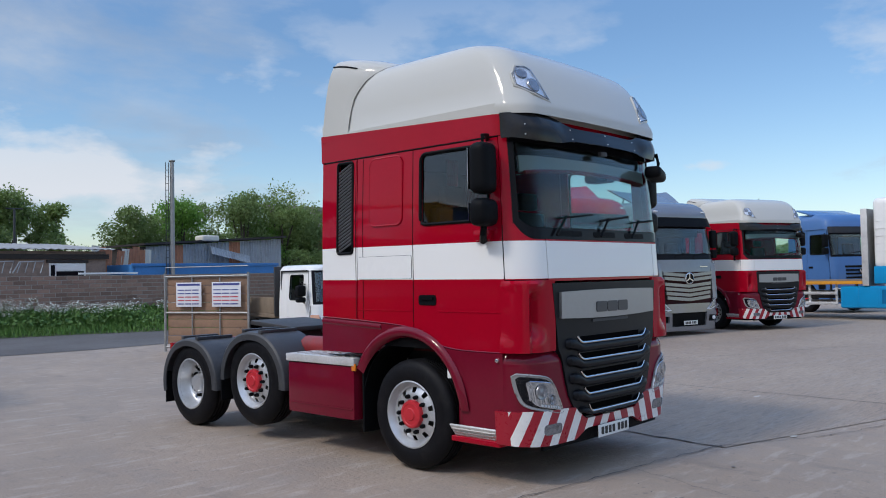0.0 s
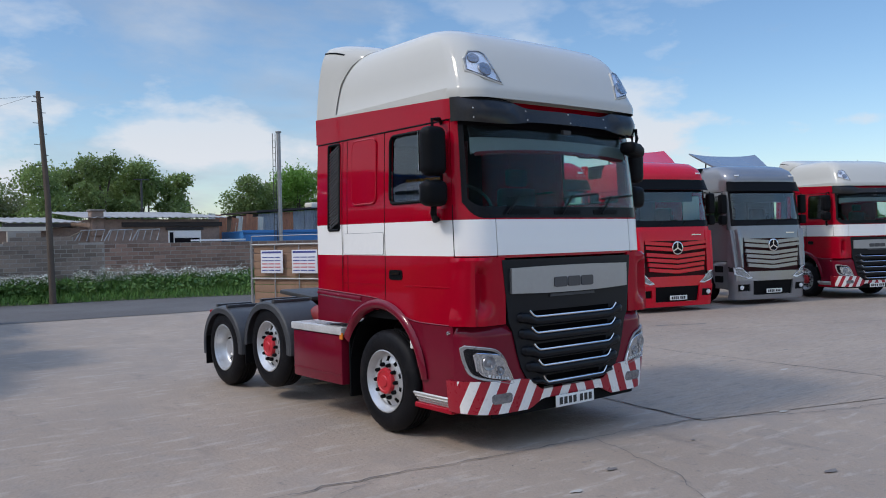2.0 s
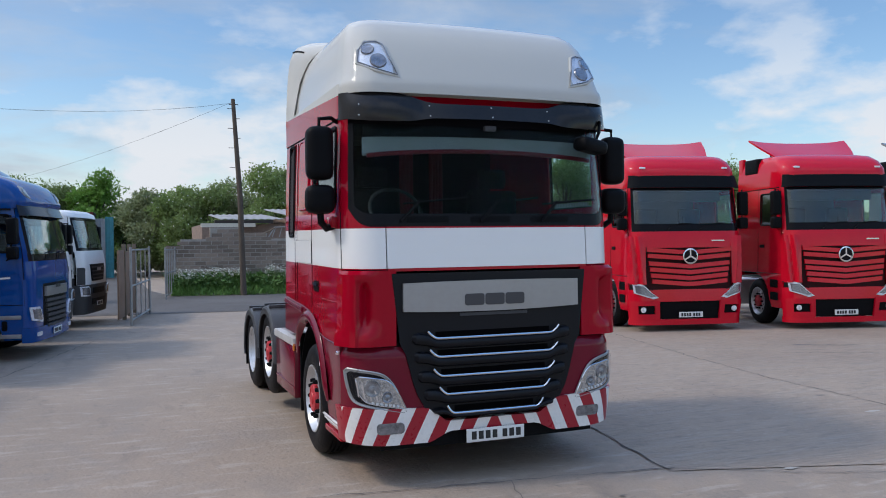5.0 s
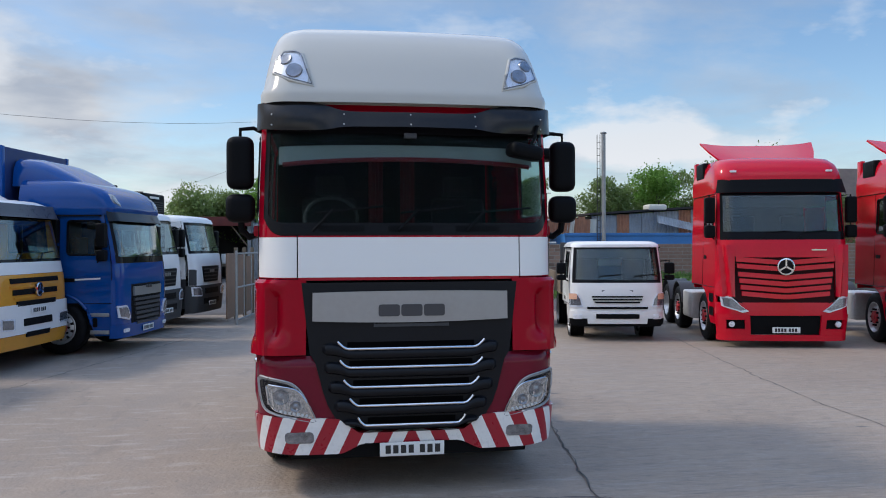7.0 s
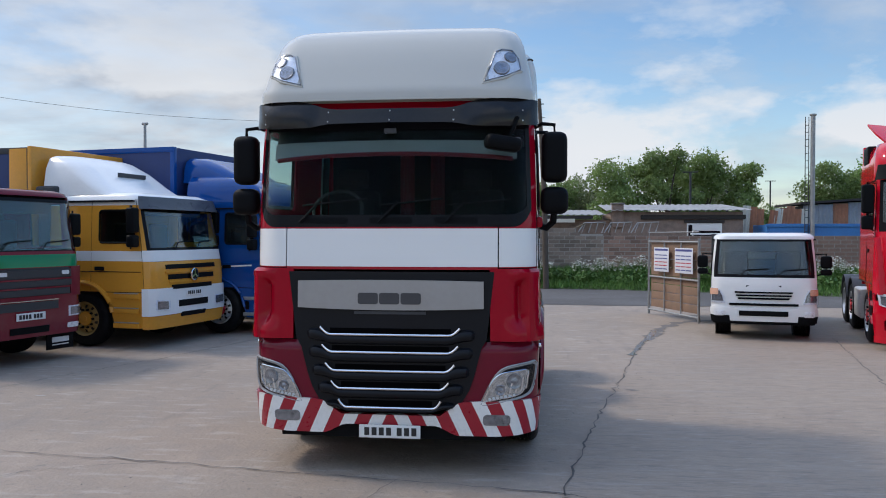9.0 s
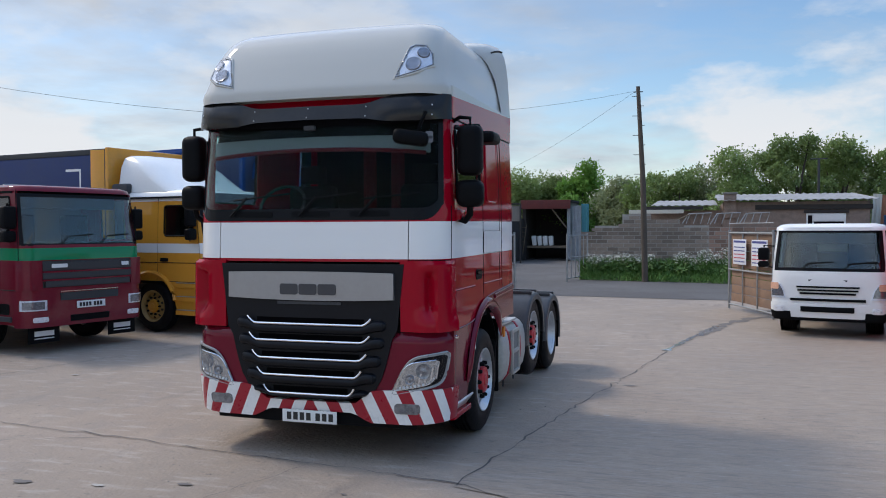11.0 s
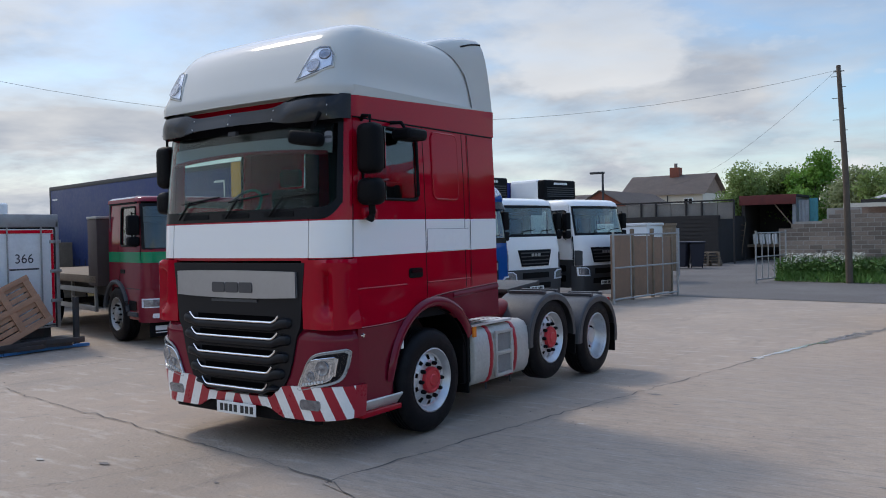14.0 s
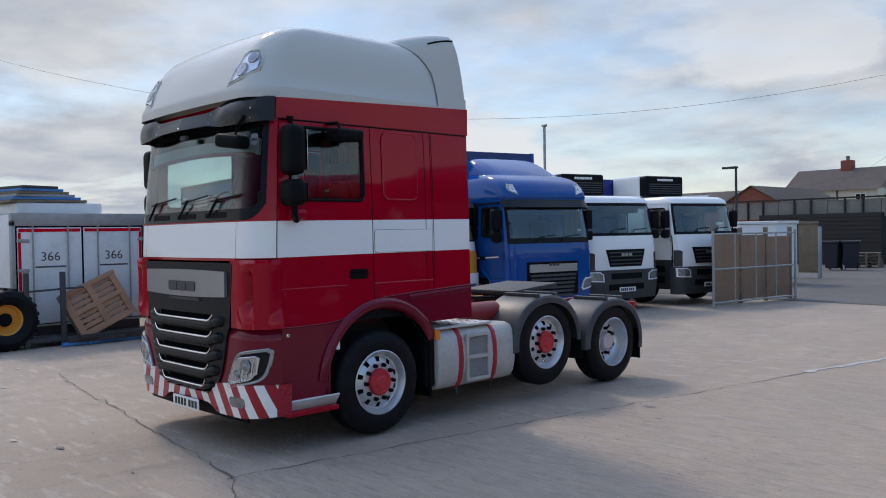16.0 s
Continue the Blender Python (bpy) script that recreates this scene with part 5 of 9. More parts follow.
    for b0, b1, hs, mat, off, nm in p["bands"]:
        part(nm, sh.panel(-hs, hs, b0, b1, off=off, thick=0.04, ds=0.1, dz=0.12), mat, T)
    for z, hw, h, mat, off in p.get("slats", ()):
        part("grille_slat", sh.panel(-hw, hw, (lambda s, z=z, hw=hw: z - p.get("vee", 0) * (1 - abs(s) / hw)), (lambda s, z=z, hw=hw, h=h: z + h - p.get("vee", 0) * (1 - abs(s) / hw)), off=off, thick=0.05, ds=0.15, dz=0.04, bulge=lambda s, zz: 0.0), mat, T)
    if "visor" in p:
        v0, v1, vo, vm = p["visor"]
        part("sun_visor", sh.panel(-ss - 0.04, ss + 0.04, v0, v1, off=vo, thick=0.02, dz=0.06, bulge=lambda s, z: 0.25 * (v1 - z)), vm, T)
    if "roof" in p:
        part("roof", roof_loft(p["roof"], L - 0.02), p.get("roof_paint", paint), T, sharp=50)
    if "star" in p:
        sz, sr = p["star"]
        st = part("badge", lathe([(sr, 0.0), (sr, 0.02), (sr * 0.86, 0.028), (sr * 0.84, 0.012), (0, 0.012)], 24, m=Matrix.Translation(sh.at(0, sz, 0.05)) @ Matrix.Rotation(radians(-90), 4, "Z")), M_CHROME, T, "round chrome badge")
        part("badge_spoke", box(-0.016, 0.016, -0.004, 0.012, 0.0, sr * 0.9, m=Matrix.Translation(sh.at(0, sz, 0.072))), M_CHROME, st)
        for turn in (120, 240):
            part("badge_spoke", box(-0.016, 0.016, -0.004, 0.012, 0.0, sr * 0.9, m=Matrix.Translation(sh.at(0, sz, 0.072)) @ Matrix.Rotation(radians(turn), 4, "Y")), M_CHROME, st)
        part("badge_face", lathe([(sr * 0.82, 0.014), (0, 0.016)], 20, m=Matrix.Translation(sh.at(0, sz, 0.05)) @ Matrix.Rotation(radians(-90), 4, "Z")), M_BLACKGLOSS, st)
    if "plate" in p:
        py, pz = p["plate"]
        plate_bars(T, py, pz)
    return sh


def paint(name, c, rough=0.25, **k):
    """Glossy vehicle paint."""
    return material(name, c, rough * 0.22, vary=0.06, scale=3, spec=0.4, **k)


M_MRED = paint("bright_red_paint", (0.58, 0.005, 0.022))
M_MSILVER = paint("silver_grey_paint", (0.26, 0.265, 0.28), 0.3, metal=0.45, dirt=(0.2, 0.2, 0.2), dirt_amount=0.2)
M_BLUE = paint("royal_blue_paint", (0.003, 0.06, 0.25))
M_PALEBLUE = paint("steel_blue_paint", (0.07, 0.16, 0.36))
M_YELLOW = paint("ochre_yellow_paint", (0.70, 0.31, 0.04), 0.35, dirt=(0.3, 0.18, 0.06), dirt_amount=0.3)
M_DARKRED = livery("maroon_green_paint", (0.17, 0.012, 0.024), [(1.46, 1.65, (0.01, 0.22, 0.09), 0.0)], 0.4)
M_PLUM = paint("faded_maroon_paint", (0.18, 0.018, 0.03), 0.4, dirt=(0.2, 0.09, 0.08), dirt_amount=0.3)
M_BROWNBOX = material("dark_brown_panel", (0.05, 0.032, 0.028), 0.7, vary=0.25, scale=4, dirt=(0.09, 0.07, 0.06), dirt_amount=0.3)
M_WGREY = material("dark_grey_bumper", (0.035, 0.036, 0.038), 0.55, vary=0.15, scale=8, bump=0.1, bscale=200)
M_GREYVISOR = material("grey_visor", (0.085, 0.085, 0.09), 0.3, vary=0.1)
M_CURTAINBLUE = material("blue_curtain_sheet", (0.012, 0.03, 0.12), 0.55, vary=0.15, scale=1.2, bump=0.4, bscale=1.5, dirt=(0.03, 0.05, 0.12), dirt_amount=0.4)
M_DEEPBLUE = paint("deep_blue_panel", (0.012, 0.022, 0.17), 0.5)
# darker copy of M_TURQ, for the shade in the tank's step recess
M_CONTB = paint("shaded_turquoise_paint", (0.01, 0.14, 0.30))
M_TURQ = paint("turquoise_paint", (0.015, 0.27, 0.55))
M_AMBERPALE = material("pale_amber_lens", (0.75, 0.42, 0.28), 0.25, vary=0.15)
# darkened red: shade between the grille slats, put into the backing's colour
M_SHUT = material("grille_gap_shade", (0.035, 0.004, 0.006), 0.6, vary=0.2, spec=0.2)
M_WOOD = material("weathered_wood", (0.20, 0.15, 0.10), 0.85, vary=0.3, scale=5, bump=0.4, bscale=40, dirt=(0.1, 0.085, 0.07), dirt_amount=0.5)
M_GALV = material("galvanised_steel", (0.34, 0.34, 0.33), 0.5, metal=0.5, vary=0.2, scale=6, dirt=(0.2, 0.17, 0.14), dirt_amount=0.4)


def merc(m, paint_m, label, group, hub, defl_up=True):
    T = thing("tractor_unit", m, label, "lorry", group)
    tab = [(0.2, 1.20, 0.02), (0.6, 1.245, -0.02), (1.1, 1.245, 0.0), (1.8, 1.23, 0.02), (2.15, 1.23, 0.06), (3.0, 1.20, 0.22), (3.6, 1.18, 0.3)]
    p = dict(tab=tab, half=0.93, radius=0.3, paint=paint_m, sill=1.15, skirt=0.42, top=3.0, length=2.3, window=(0.5, 1.2, 2.2, 2.88), door=1.3, axle=1.4, arch=0.62,
             screen=(2.08, 3.0, 1.22), border=0.16, lamp=[(1.20, 1.00), (1.17, 0.80), (0.80, 0.675), (0.68, 0.70), (0.82, 0.80), (1.0, 0.985)], mirror=(2.12, 2.92, 0.12),
             bands=[(1.74, 2.08, 1.30, paint_m, 0.012, "front_panel"), (0.86, 1.74, 0.93, M_SHUT, -0.03, "grille_backing"), (0.62, 0.87, 1.34, paint_m, 0.012, "bumper_upper"), (0.13, 0.25, 1.36, paint_m, 0.035, "bumper_lower"), (0.25, 0.62, 1.34, M_BLACK, -0.02, "bumper_intake")],
             slats=[(1.66 - 0.125 * k - (0.035 if k > 1 else 0), 0.92 - 0.022 * k, 0.088, paint_m, 0.045 + 0.008 * (k % 2)) for k in range(6)], vee=0.07,
             visor=(2.98, 3.26, 0.05, M_BLACK), roof=[(3.0, 1.22, 0.26, 0.3), (3.24, 1.22, 0.2, 0.3), (3.40, 1.2, 0.22, 0.3), (3.56, 1.17, 0.34, 0.32), (3.68, 1.10, 0.52, 0.36), (3.73, 0.95, 0.75, 0.4)],
             star=(1.56, 0.165), plate=(-0.085, 0.29), back_top=3.4)
    sh = cab(T, p)
    for sg in (1, -1):
        # corner vanes: two upright folds that run down from the windscreen
        def vane(s, z):
            a = abs(s) + 0.10 * (1.74 - z)
            return 0.05 * math.exp(-((a - 1.06) / 0.05) ** 2) + 0.045 * math.exp(-((a - 1.22) / 0.045) ** 2) - 0.035 * math.exp(-((a - 1.14) / 0.03) ** 2)
        a, b = mirrored(0.93, 1.36, sg)
        part("corner_panel", sh.panel(a, b, 0.98, 1.98, off=0.02, thick=0.04, ds=0.025, dz=0.06, bulge=vane), paint_m, T)
        part("corner_seam", tube(sh.line([(sg * 0.935, 0.99), (sg * 0.93, 1.4), (sg * 0.93, 1.76)], 0.022), 0.008, 4), M_BLACK, T)
        part("lamp_seam", tube(sh.line([(sg * 1.32, 0.99), (sg * 1.1, 0.995), (sg * 0.93, 0.93), (sg * 0.80, 0.86)], 0.03), 0.008, 4), M_BLACK, T)
        part("door_seam", tube(sh.line([(sg * sh.side(1.305), 1.16), (sg * sh.side(1.305), 2.95)], 0.0), 0.006, 4), M_BLACK, T)
        a, b = mirrored(0.66, 1.34, sg)
        hole = mirrored(0.76, 1.10, sg)
        part("bumper_end", sh.panel(a, b, 0.24, 0.64, off=0.03, thick=0.05, ds=0.05, holes=[(*hole, 0.36, 0.54)]), paint_m, T)
        part("fog_lamp", lathe([(0.06, 0), (0.054, 0.02), (0, 0.028)], 14, m=Matrix.Translation(sh.at(sg * 1.0, 0.45, 0.0)) @ Matrix.Rotation(radians(-90), 4, "Z")), M_LAMPIN, T)
        part("roof_marker", box(*sorted((sg * 0.85, sg * 0.97)), 0.2, 0.3, 3.4, 3.44, bevel=0.01), M_LAMPIN, T)
        part("roof_intake", box(*sorted((sg * 1.02, sg * 1.225)), 1.35, 1.95, 3.36, 3.70, bevel=0.05, seg=3), M_BLACK, T, "black air intake beside the roof")
        part("roof_line", tube(sh.line([(sg * sh.side(0.4 + 0.19 * k), 3.0) for k in range(11)], 0.004), 0.012, 4), M_BLACK, T)
        part("rear_pillar", box(*sorted((sg * 1.10, sg * 1.2)), 2.1, 2.3, 3.0, 3.75, bevel=0.03), paint_m, T)
    # roof air deflector board
    b = bmesh.new()
    vs = []
    for k in range(9):
        x = -1.1 + 2.2 * k / 8
        e = 0.12 * abs(x / 1.1) ** 3
        vs.append([b.verts.new((x * 0.86, 1.05 + e * 0.4, 3.74)), b.verts.new((x * 0.97, 1.4 + e * 0.3, 3.90 + e * 0.3)), b.verts.new((x * 1.06, 1.85, 4.10 + e * 0.6))])
    for q, r_ in zip(vs, vs[1:]):
        b.faces.new((q[0], r_[0], r_[1], q[1])); b.faces.new((q[1], r_[1], r_[2], q[2]))
    bmesh.ops.recalc_face_normals(b, faces=b.faces)
    bmesh.ops.solidify(b, geom=b.faces, thickness=0.04)
    part("air_deflector", b, paint_m, T, "tilted roof air deflector")
    for x in (-0.7, 0.7):
        part("deflector_strut", tube([(x, 1.75, 3.65), (x, 1.7, 3.93)], 0.02, 6), M_BLACK, T)
    part("screen_sensor", box(-0.05, 0.05, 0.1, 0.16, 2.22, 2.38, bevel=0.01), M_BLACK, T)
    part("badge_script", box(0.5, 0.78, -0.02, 0.0, 1.87, 1.895), M_CHROME, T)
    chassis(T, 5.9, [(1.4, "front"), (4.0, "front"), (5.35, "drive")], hub=hub)
    mudguards(T, (4.0, 5.35))
    part("fuel_tank", box(0.6, 1.22, 2.4, 3.3, 0.35, 0.95, bevel=0.06, seg=3), M_ALU, T)
    part("side_tank", box(-1.22, -0.6, 2.4, 3.35, 0.35, 0.95, bevel=0.06, seg=3), M_ALU, T)
    part("fifth_wheel", box(-0.45, 0.45, 4.2, 5.0, 1.1, 1.16, bevel=0.02), M_STEEL, T)
    return T


G_RIGHT = "tractor units parked in a row"
m1 = merc(pose(8.22, 8.12, 0, 0, 0, -13), M_MRED, "bright red tractor unit with roof deflector on concrete", G_RIGHT, M_HUB)
copy_thing(m1, pose(11.35, 7.05, 0, 0, 0, -15))
merc(pose(14.85, 6.55, 0, 0, 0, -17), M_MSILVER, "silver-grey tractor unit with a tilted roof deflector", G_RIGHT, M_ALLOY)
tagged(copy_thing(hero, pose(18.1, 5.3, 0, 0, 0, -22)), "red and white tractor unit parked beside a silver one", "lorry", G_RIGHT)


def small_lorry(m):
    """The white light lorry."""
    T = thing("light_lorry", m, "white light lorry with a dropside bed by the gate", "lorry")
    tab = [(0.25, 0.93, 0.03), (0.5, 0.97, 0.0), (1.1, 0.97, 0.03), (1.4, 0.96, 0.1), (1.95, 0.91, 0.24), (2.2, 0.88, 0.28)]
    p = dict(tab=tab, half=0.75, radius=0.22, bow=0.05, paint=M_WHITE, sill=0.75, skirt=0.42, top=1.97, length=1.75, window=(0.55, 1.2, 1.30, 1.84), door=1.3, axle=1.1, arch=0.45,
             screen=(1.20, 1.95, 0.94), border=0.06, lamp=[(1.0, 1.0), (1.0, 0.70), (0.70, 0.70), (0.74, 0.86), (0.80, 0.97)], lamp_off=0.02, mirror=(1.25, 1.62, 0.16),
             bands=[(0.95, 1.20, 1.0, M_WHITE, 0.004, "front_panel"), (0.60, 0.95, 1.0, M_WHITE, 0.008, "grille_panel"), (0.36, 0.62, 1.0, M_WHITE, 0.03, "bumper"), (0.30, 0.37, 1.0, M_BLACK, 0.01, "bumper_lip")],
             slats=[(0.90, 0.52, 0.03, M_BLACK, 0.03), (0.84, 0.50, 0.03, M_BLACK, 0.03), (0.78, 0.46, 0.035, M_BLACK, 0.03), (0.66, 0.62, 0.045, M_BLACK, 0.034), (0.47, 0.44, 0.09, M_BLACK, 0.045)],
             roof=[(1.94, 0.93, 0.21, 0.2), (2.0, 0.92, 0.22, 0.24), (2.05, 0.86, 0.32, 0.28), (2.07, 0.75, 0.5, 0.3)], plate=(-0.05, 0.40))
    sh = cab(T, p)
    for k in range(4):
        part("badge_letter", box(-0.32 + k * 0.19, -0.25 + k * 0.19, -0.02, 0.02, 1.02, 1.05), M_LOGO, T, "plain grey badge shape")
    for sg in (1, -1):
        a, b = mirrored(0.62, 1.0, sg)
        part("bumper_corner", sh.panel(a, b, 0.34, 0.47, off=0.036, thick=0.03), M_BLACK, T, "black bumper corner")
        part("screen_pillar", sh.panel(*mirrored(0.86, 0.94, sg), 1.24, 1.95, off=0.003, thick=0.005), M_BLACKGLOSS, T)
        part("fog_lamp", patch(sh, rounded(*mirrored(0.72, 0.9, sg), 0.46, 0.56, 0.02), 0.045, 0.01), M_LAMPIN, T)
        part("indicator", patch(sh, rounded(*mirrored(0.82, 1.0, sg), 0.86, 0.98, 0.02), 0.036, 0.006), M_AMBERPALE, T, "pale amber indicator")
    # no window opening: daylight seen through the cab is painted as white sheet
    part("rear_window", box(-0.5, 0.42, 1.62, 1.64, 1.52, 1.78), M_PLATE, T, "white sheet for daylight through the rear window")
    chassis(T, 5.2, [(1.1, "front"), (4.0, "drive")], hw=0.88, r=0.38, z=0.38, rim=M_GALV, hub=M_GALV)
    bed = part("bed_floor", box(-1.0, 1.0, 1.95, 5.4, 0.86, 0.96, bevel=0.01), M_WOOD, T, "weathered timber dropside bed")
    part("headboard", box(-1.0, 1.0, 1.92, 1.98, 0.9, 2.05, bevel=0.01), M_STEEL, bed)
    for sg in (1, -1):
        part("dropside", box(*sorted((sg * 0.96, sg * 1.0)), 2.0, 5.4, 0.96, 1.34, bevel=0.008), M_WOOD, bed)
    part("tailboard", box(-1.0, 1.0, 5.38, 5.42, 0.96, 1.34, bevel=0.008), M_WOOD, bed)
    return T


small_lorry(pose(5.48, 9.8, 0, 0, 0, -12))


def box_body(T, y0, y1, z0, z1, hw, side, frame, name="box_body", label=""):
    b = part(name, box(-hw, hw, y0, y1, z0, z1, bevel=0.02), side, T, label)
    for sg in (1, -1):
        for (a, c, e, f) in ((y0 - 0.01, y0 + 0.09, z0, z1 + 0.01), (y1 - 0.09, y1 + 0.01, z0, z1 + 0.01)):
            part("corner_post", box(*sorted((sg * (hw - 0.08), sg * (hw + 0.012))), a, c, e, f, bevel=0.01), frame, b)
        part("top_rail", box(*sorted((sg * (hw - 0.06), sg * (hw + 0.014))), y0, y1, z1 - 0.1, z1 + 0.014, bevel=0.01), frame, b)
        part("bottom_rail", box(*sorted((sg * (hw - 0.06), sg * (hw + 0.014))), y0, y1, z0 - 0.02, z0 + 0.1, bevel=0.01), frame, b)
    return b


G_LEFT = "lorries parked facing the yard"


def blue_lorry(m, label):
    T = thing("box_lorry", m, label, "lorry", G_LEFT)
    tab = [(0.25, 1.15, 0.03), (0.6, 1.18, 0.0), (1.5, 1.18, 0.0), (1.85, 1.18, 0.04), (2.6, 1.15, 0.2), (3.0, 1.14, 0.24)]
    p = dict(tab=tab, half=1.0, radius=0.18, paint=M_BLUE, sill=0.95, skirt=0.35, top=2.6, length=1.9, window=(0.32, 0.98, 1.84, 2.47), door=1.12, axle=1.14, arch=0.60,
             screen=(1.68, 2.52, 1.16), border=0.12, lamp=[(1.18, 0.90), (1.15, 0.68), (0.86, 0.62), (0.80, 0.66), (0.88, 0.84), (0.95, 0.90)], mirror=(1.72, 2.42, 0.12),
             bands=[(1.28, 1.68, 1.24, M_BLUE, 0.006, "front_panel"), (0.50, 1.28, 0.72, M_BLACK, 0.01, "grille_backing"), (0.3, 0.55, 1.28, M_BLUE, 0.03, "bumper")],
             slats=[(1.06, 0.66, 0.17, M_SILVER, 0.05)] + [(0.96 - 0.088 * k, 0.63 - 0.02 * k, 0.052, M_GREYPLASTIC, 0.045) for k in range(6)],
             visor=(2.44, 2.68, 0.05, M_VISOR), roof=[(2.58, 1.185, 0.16, 0.2), (2.68, 1.20, 0.12, 0.2), (2.74, 1.195, 0.13, 0.2), (2.90, 1.18, 0.21, 0.22), (3.03, 1.155, 0.33, 0.25), (3.12, 1.12, 0.50, 0.28), (3.19, 1.06, 0.75, 0.3), (3.25, 0.96, 1.10, 0.3), (3.28, 0.80, 1.45, 0.3)],
             plate=(-0.06, 0.36), back_top=2.9)
    sh = cab(T, p)
    for sg in (1, -1):
        a, b = mirrored(0.72, 1.27, sg)
        part("corner_panel", sh.panel(a, b, 0.54, 1.37, off=0.008, thick=0.04), M_BLUE, T)
        lamp_rows = p["roof"]
        def roof_at(x, z):
            w, f, rad = lerp_table(lamp_rows, z)
            t = math.asin(max(-1, min(1, (x - w + rad) / rad))) if x > w - rad else 0
            return Vector((sg * x, f + rad * (1 - math.cos(t)) - 0.012, z))
        bm = bmesh.new()
        rim = [(0.80, 2.73), (0.86, 2.96), (1.0, 2.97), (1.06, 2.88), (1.04, 2.80)]
        rings = [[bm.verts.new(roof_at(0.92 + (x - 0.92) * f, 2.84 + (z - 2.84) * f) + Vector((0, d, 0))) for x, z in rim] for f, d in ((1.02, 0.03), (1.0, 0), (0.6, -0.006), (0.2, -0.008))]
        for a_, b_ in zip(rings, rings[1:]):
            for k in range(5):
                bm.faces.new((a_[k], a_[(k + 1) % 5], b_[(k + 1) % 5], b_[k]))
        bm.faces.new(rings[-1])
        bmesh.ops.recalc_face_normals(bm, faces=bm.faces)
        rl = part("roof_lamp", bm, M_BEZEL, T, "clear roof spotlight")
        bm = bmesh.new()
        bm.faces.new([bm.verts.new(roof_at(0.92 + (x - 0.92) * 0.72, 2.84 + (z - 2.84) * 0.72) - Vector((0, 0.012, 0))) for x, z in rim])
        part("spot_reflector", bm, M_LAMPREF, rl)
        part("side_crease", tube(sh.line([(sg * sh.side(0.35 + k * 0.15), 1.45) for k in range(10)], 0.0), 0.012, 5), M_BLUE, T)
        for z_ in (0.38, 0.70):
            part("step_plate", box(*sorted((sg * 1.0, sg * 1.19)), 0.20, 0.56, z_, z_ + 0.07, bevel=0.012), M_GALV, T, "grey aluminium step")
        arc = [(sg * sh.side(1.14 + 0.62 * math.cos(t)), 0.5 + 0.62 * math.sin(t)) for t in [radians(v) for v in range(12, 178, 9)]]
        part("arch_lip", tube(sh.line(arc, 0.02), 0.03, 6), M_BLUE, T)
        part("white_flash", sh.panel(*mirrored(sh.side(0.36), sh.side(1.28), sg), lambda s: 1.40 - 0.05 * (abs(s) - sh.corner), lambda s: 1.43 - 0.05 * (abs(s) - sh.corner), off=0.004, thick=0.006, dz=0.05), M_WHITE, T)
        part("fog_lamp", patch(sh, rounded(*mirrored(0.84, 1.05, sg), 0.40, 0.47, 0.02), 0.045, 0.012), M_LAMPIN, T)
    for k in range(3):
        part("badge_shape", patch(sh, rounded(-0.15 + k * 0.1, -0.07 + k * 0.1, 1.19, 1.25, 0.01), 0.06, 0.008), M_LOGO, T, "plain dark badge shape")
    b = roof_loft([(3.12, 1.00, 0.75, 0.3), (3.28, 0.98, 0.95, 0.32), (3.45, 0.95, 1.25, 0.34), (3.58, 0.88, 1.5, 0.34), (3.65, 0.76, 1.72, 0.3)], 2.1)
    part("air_deflector", b, M_BLUE, T, "blue roof fairing")
    chassis(T, 8.6, [(1.14, "front"), (6.2, "drive")], hw=1.16)
    box_body(T, 2.15, 9.2, 1.05, 3.85, 1.25, M_CURTAINBLUE, M_BLUE, label="blue box body")
    return T


bl = blue_lorry(pose(-4.03, 10.49, 0, 0, 0, 79), "royal blue box lorry with a roof fairing")


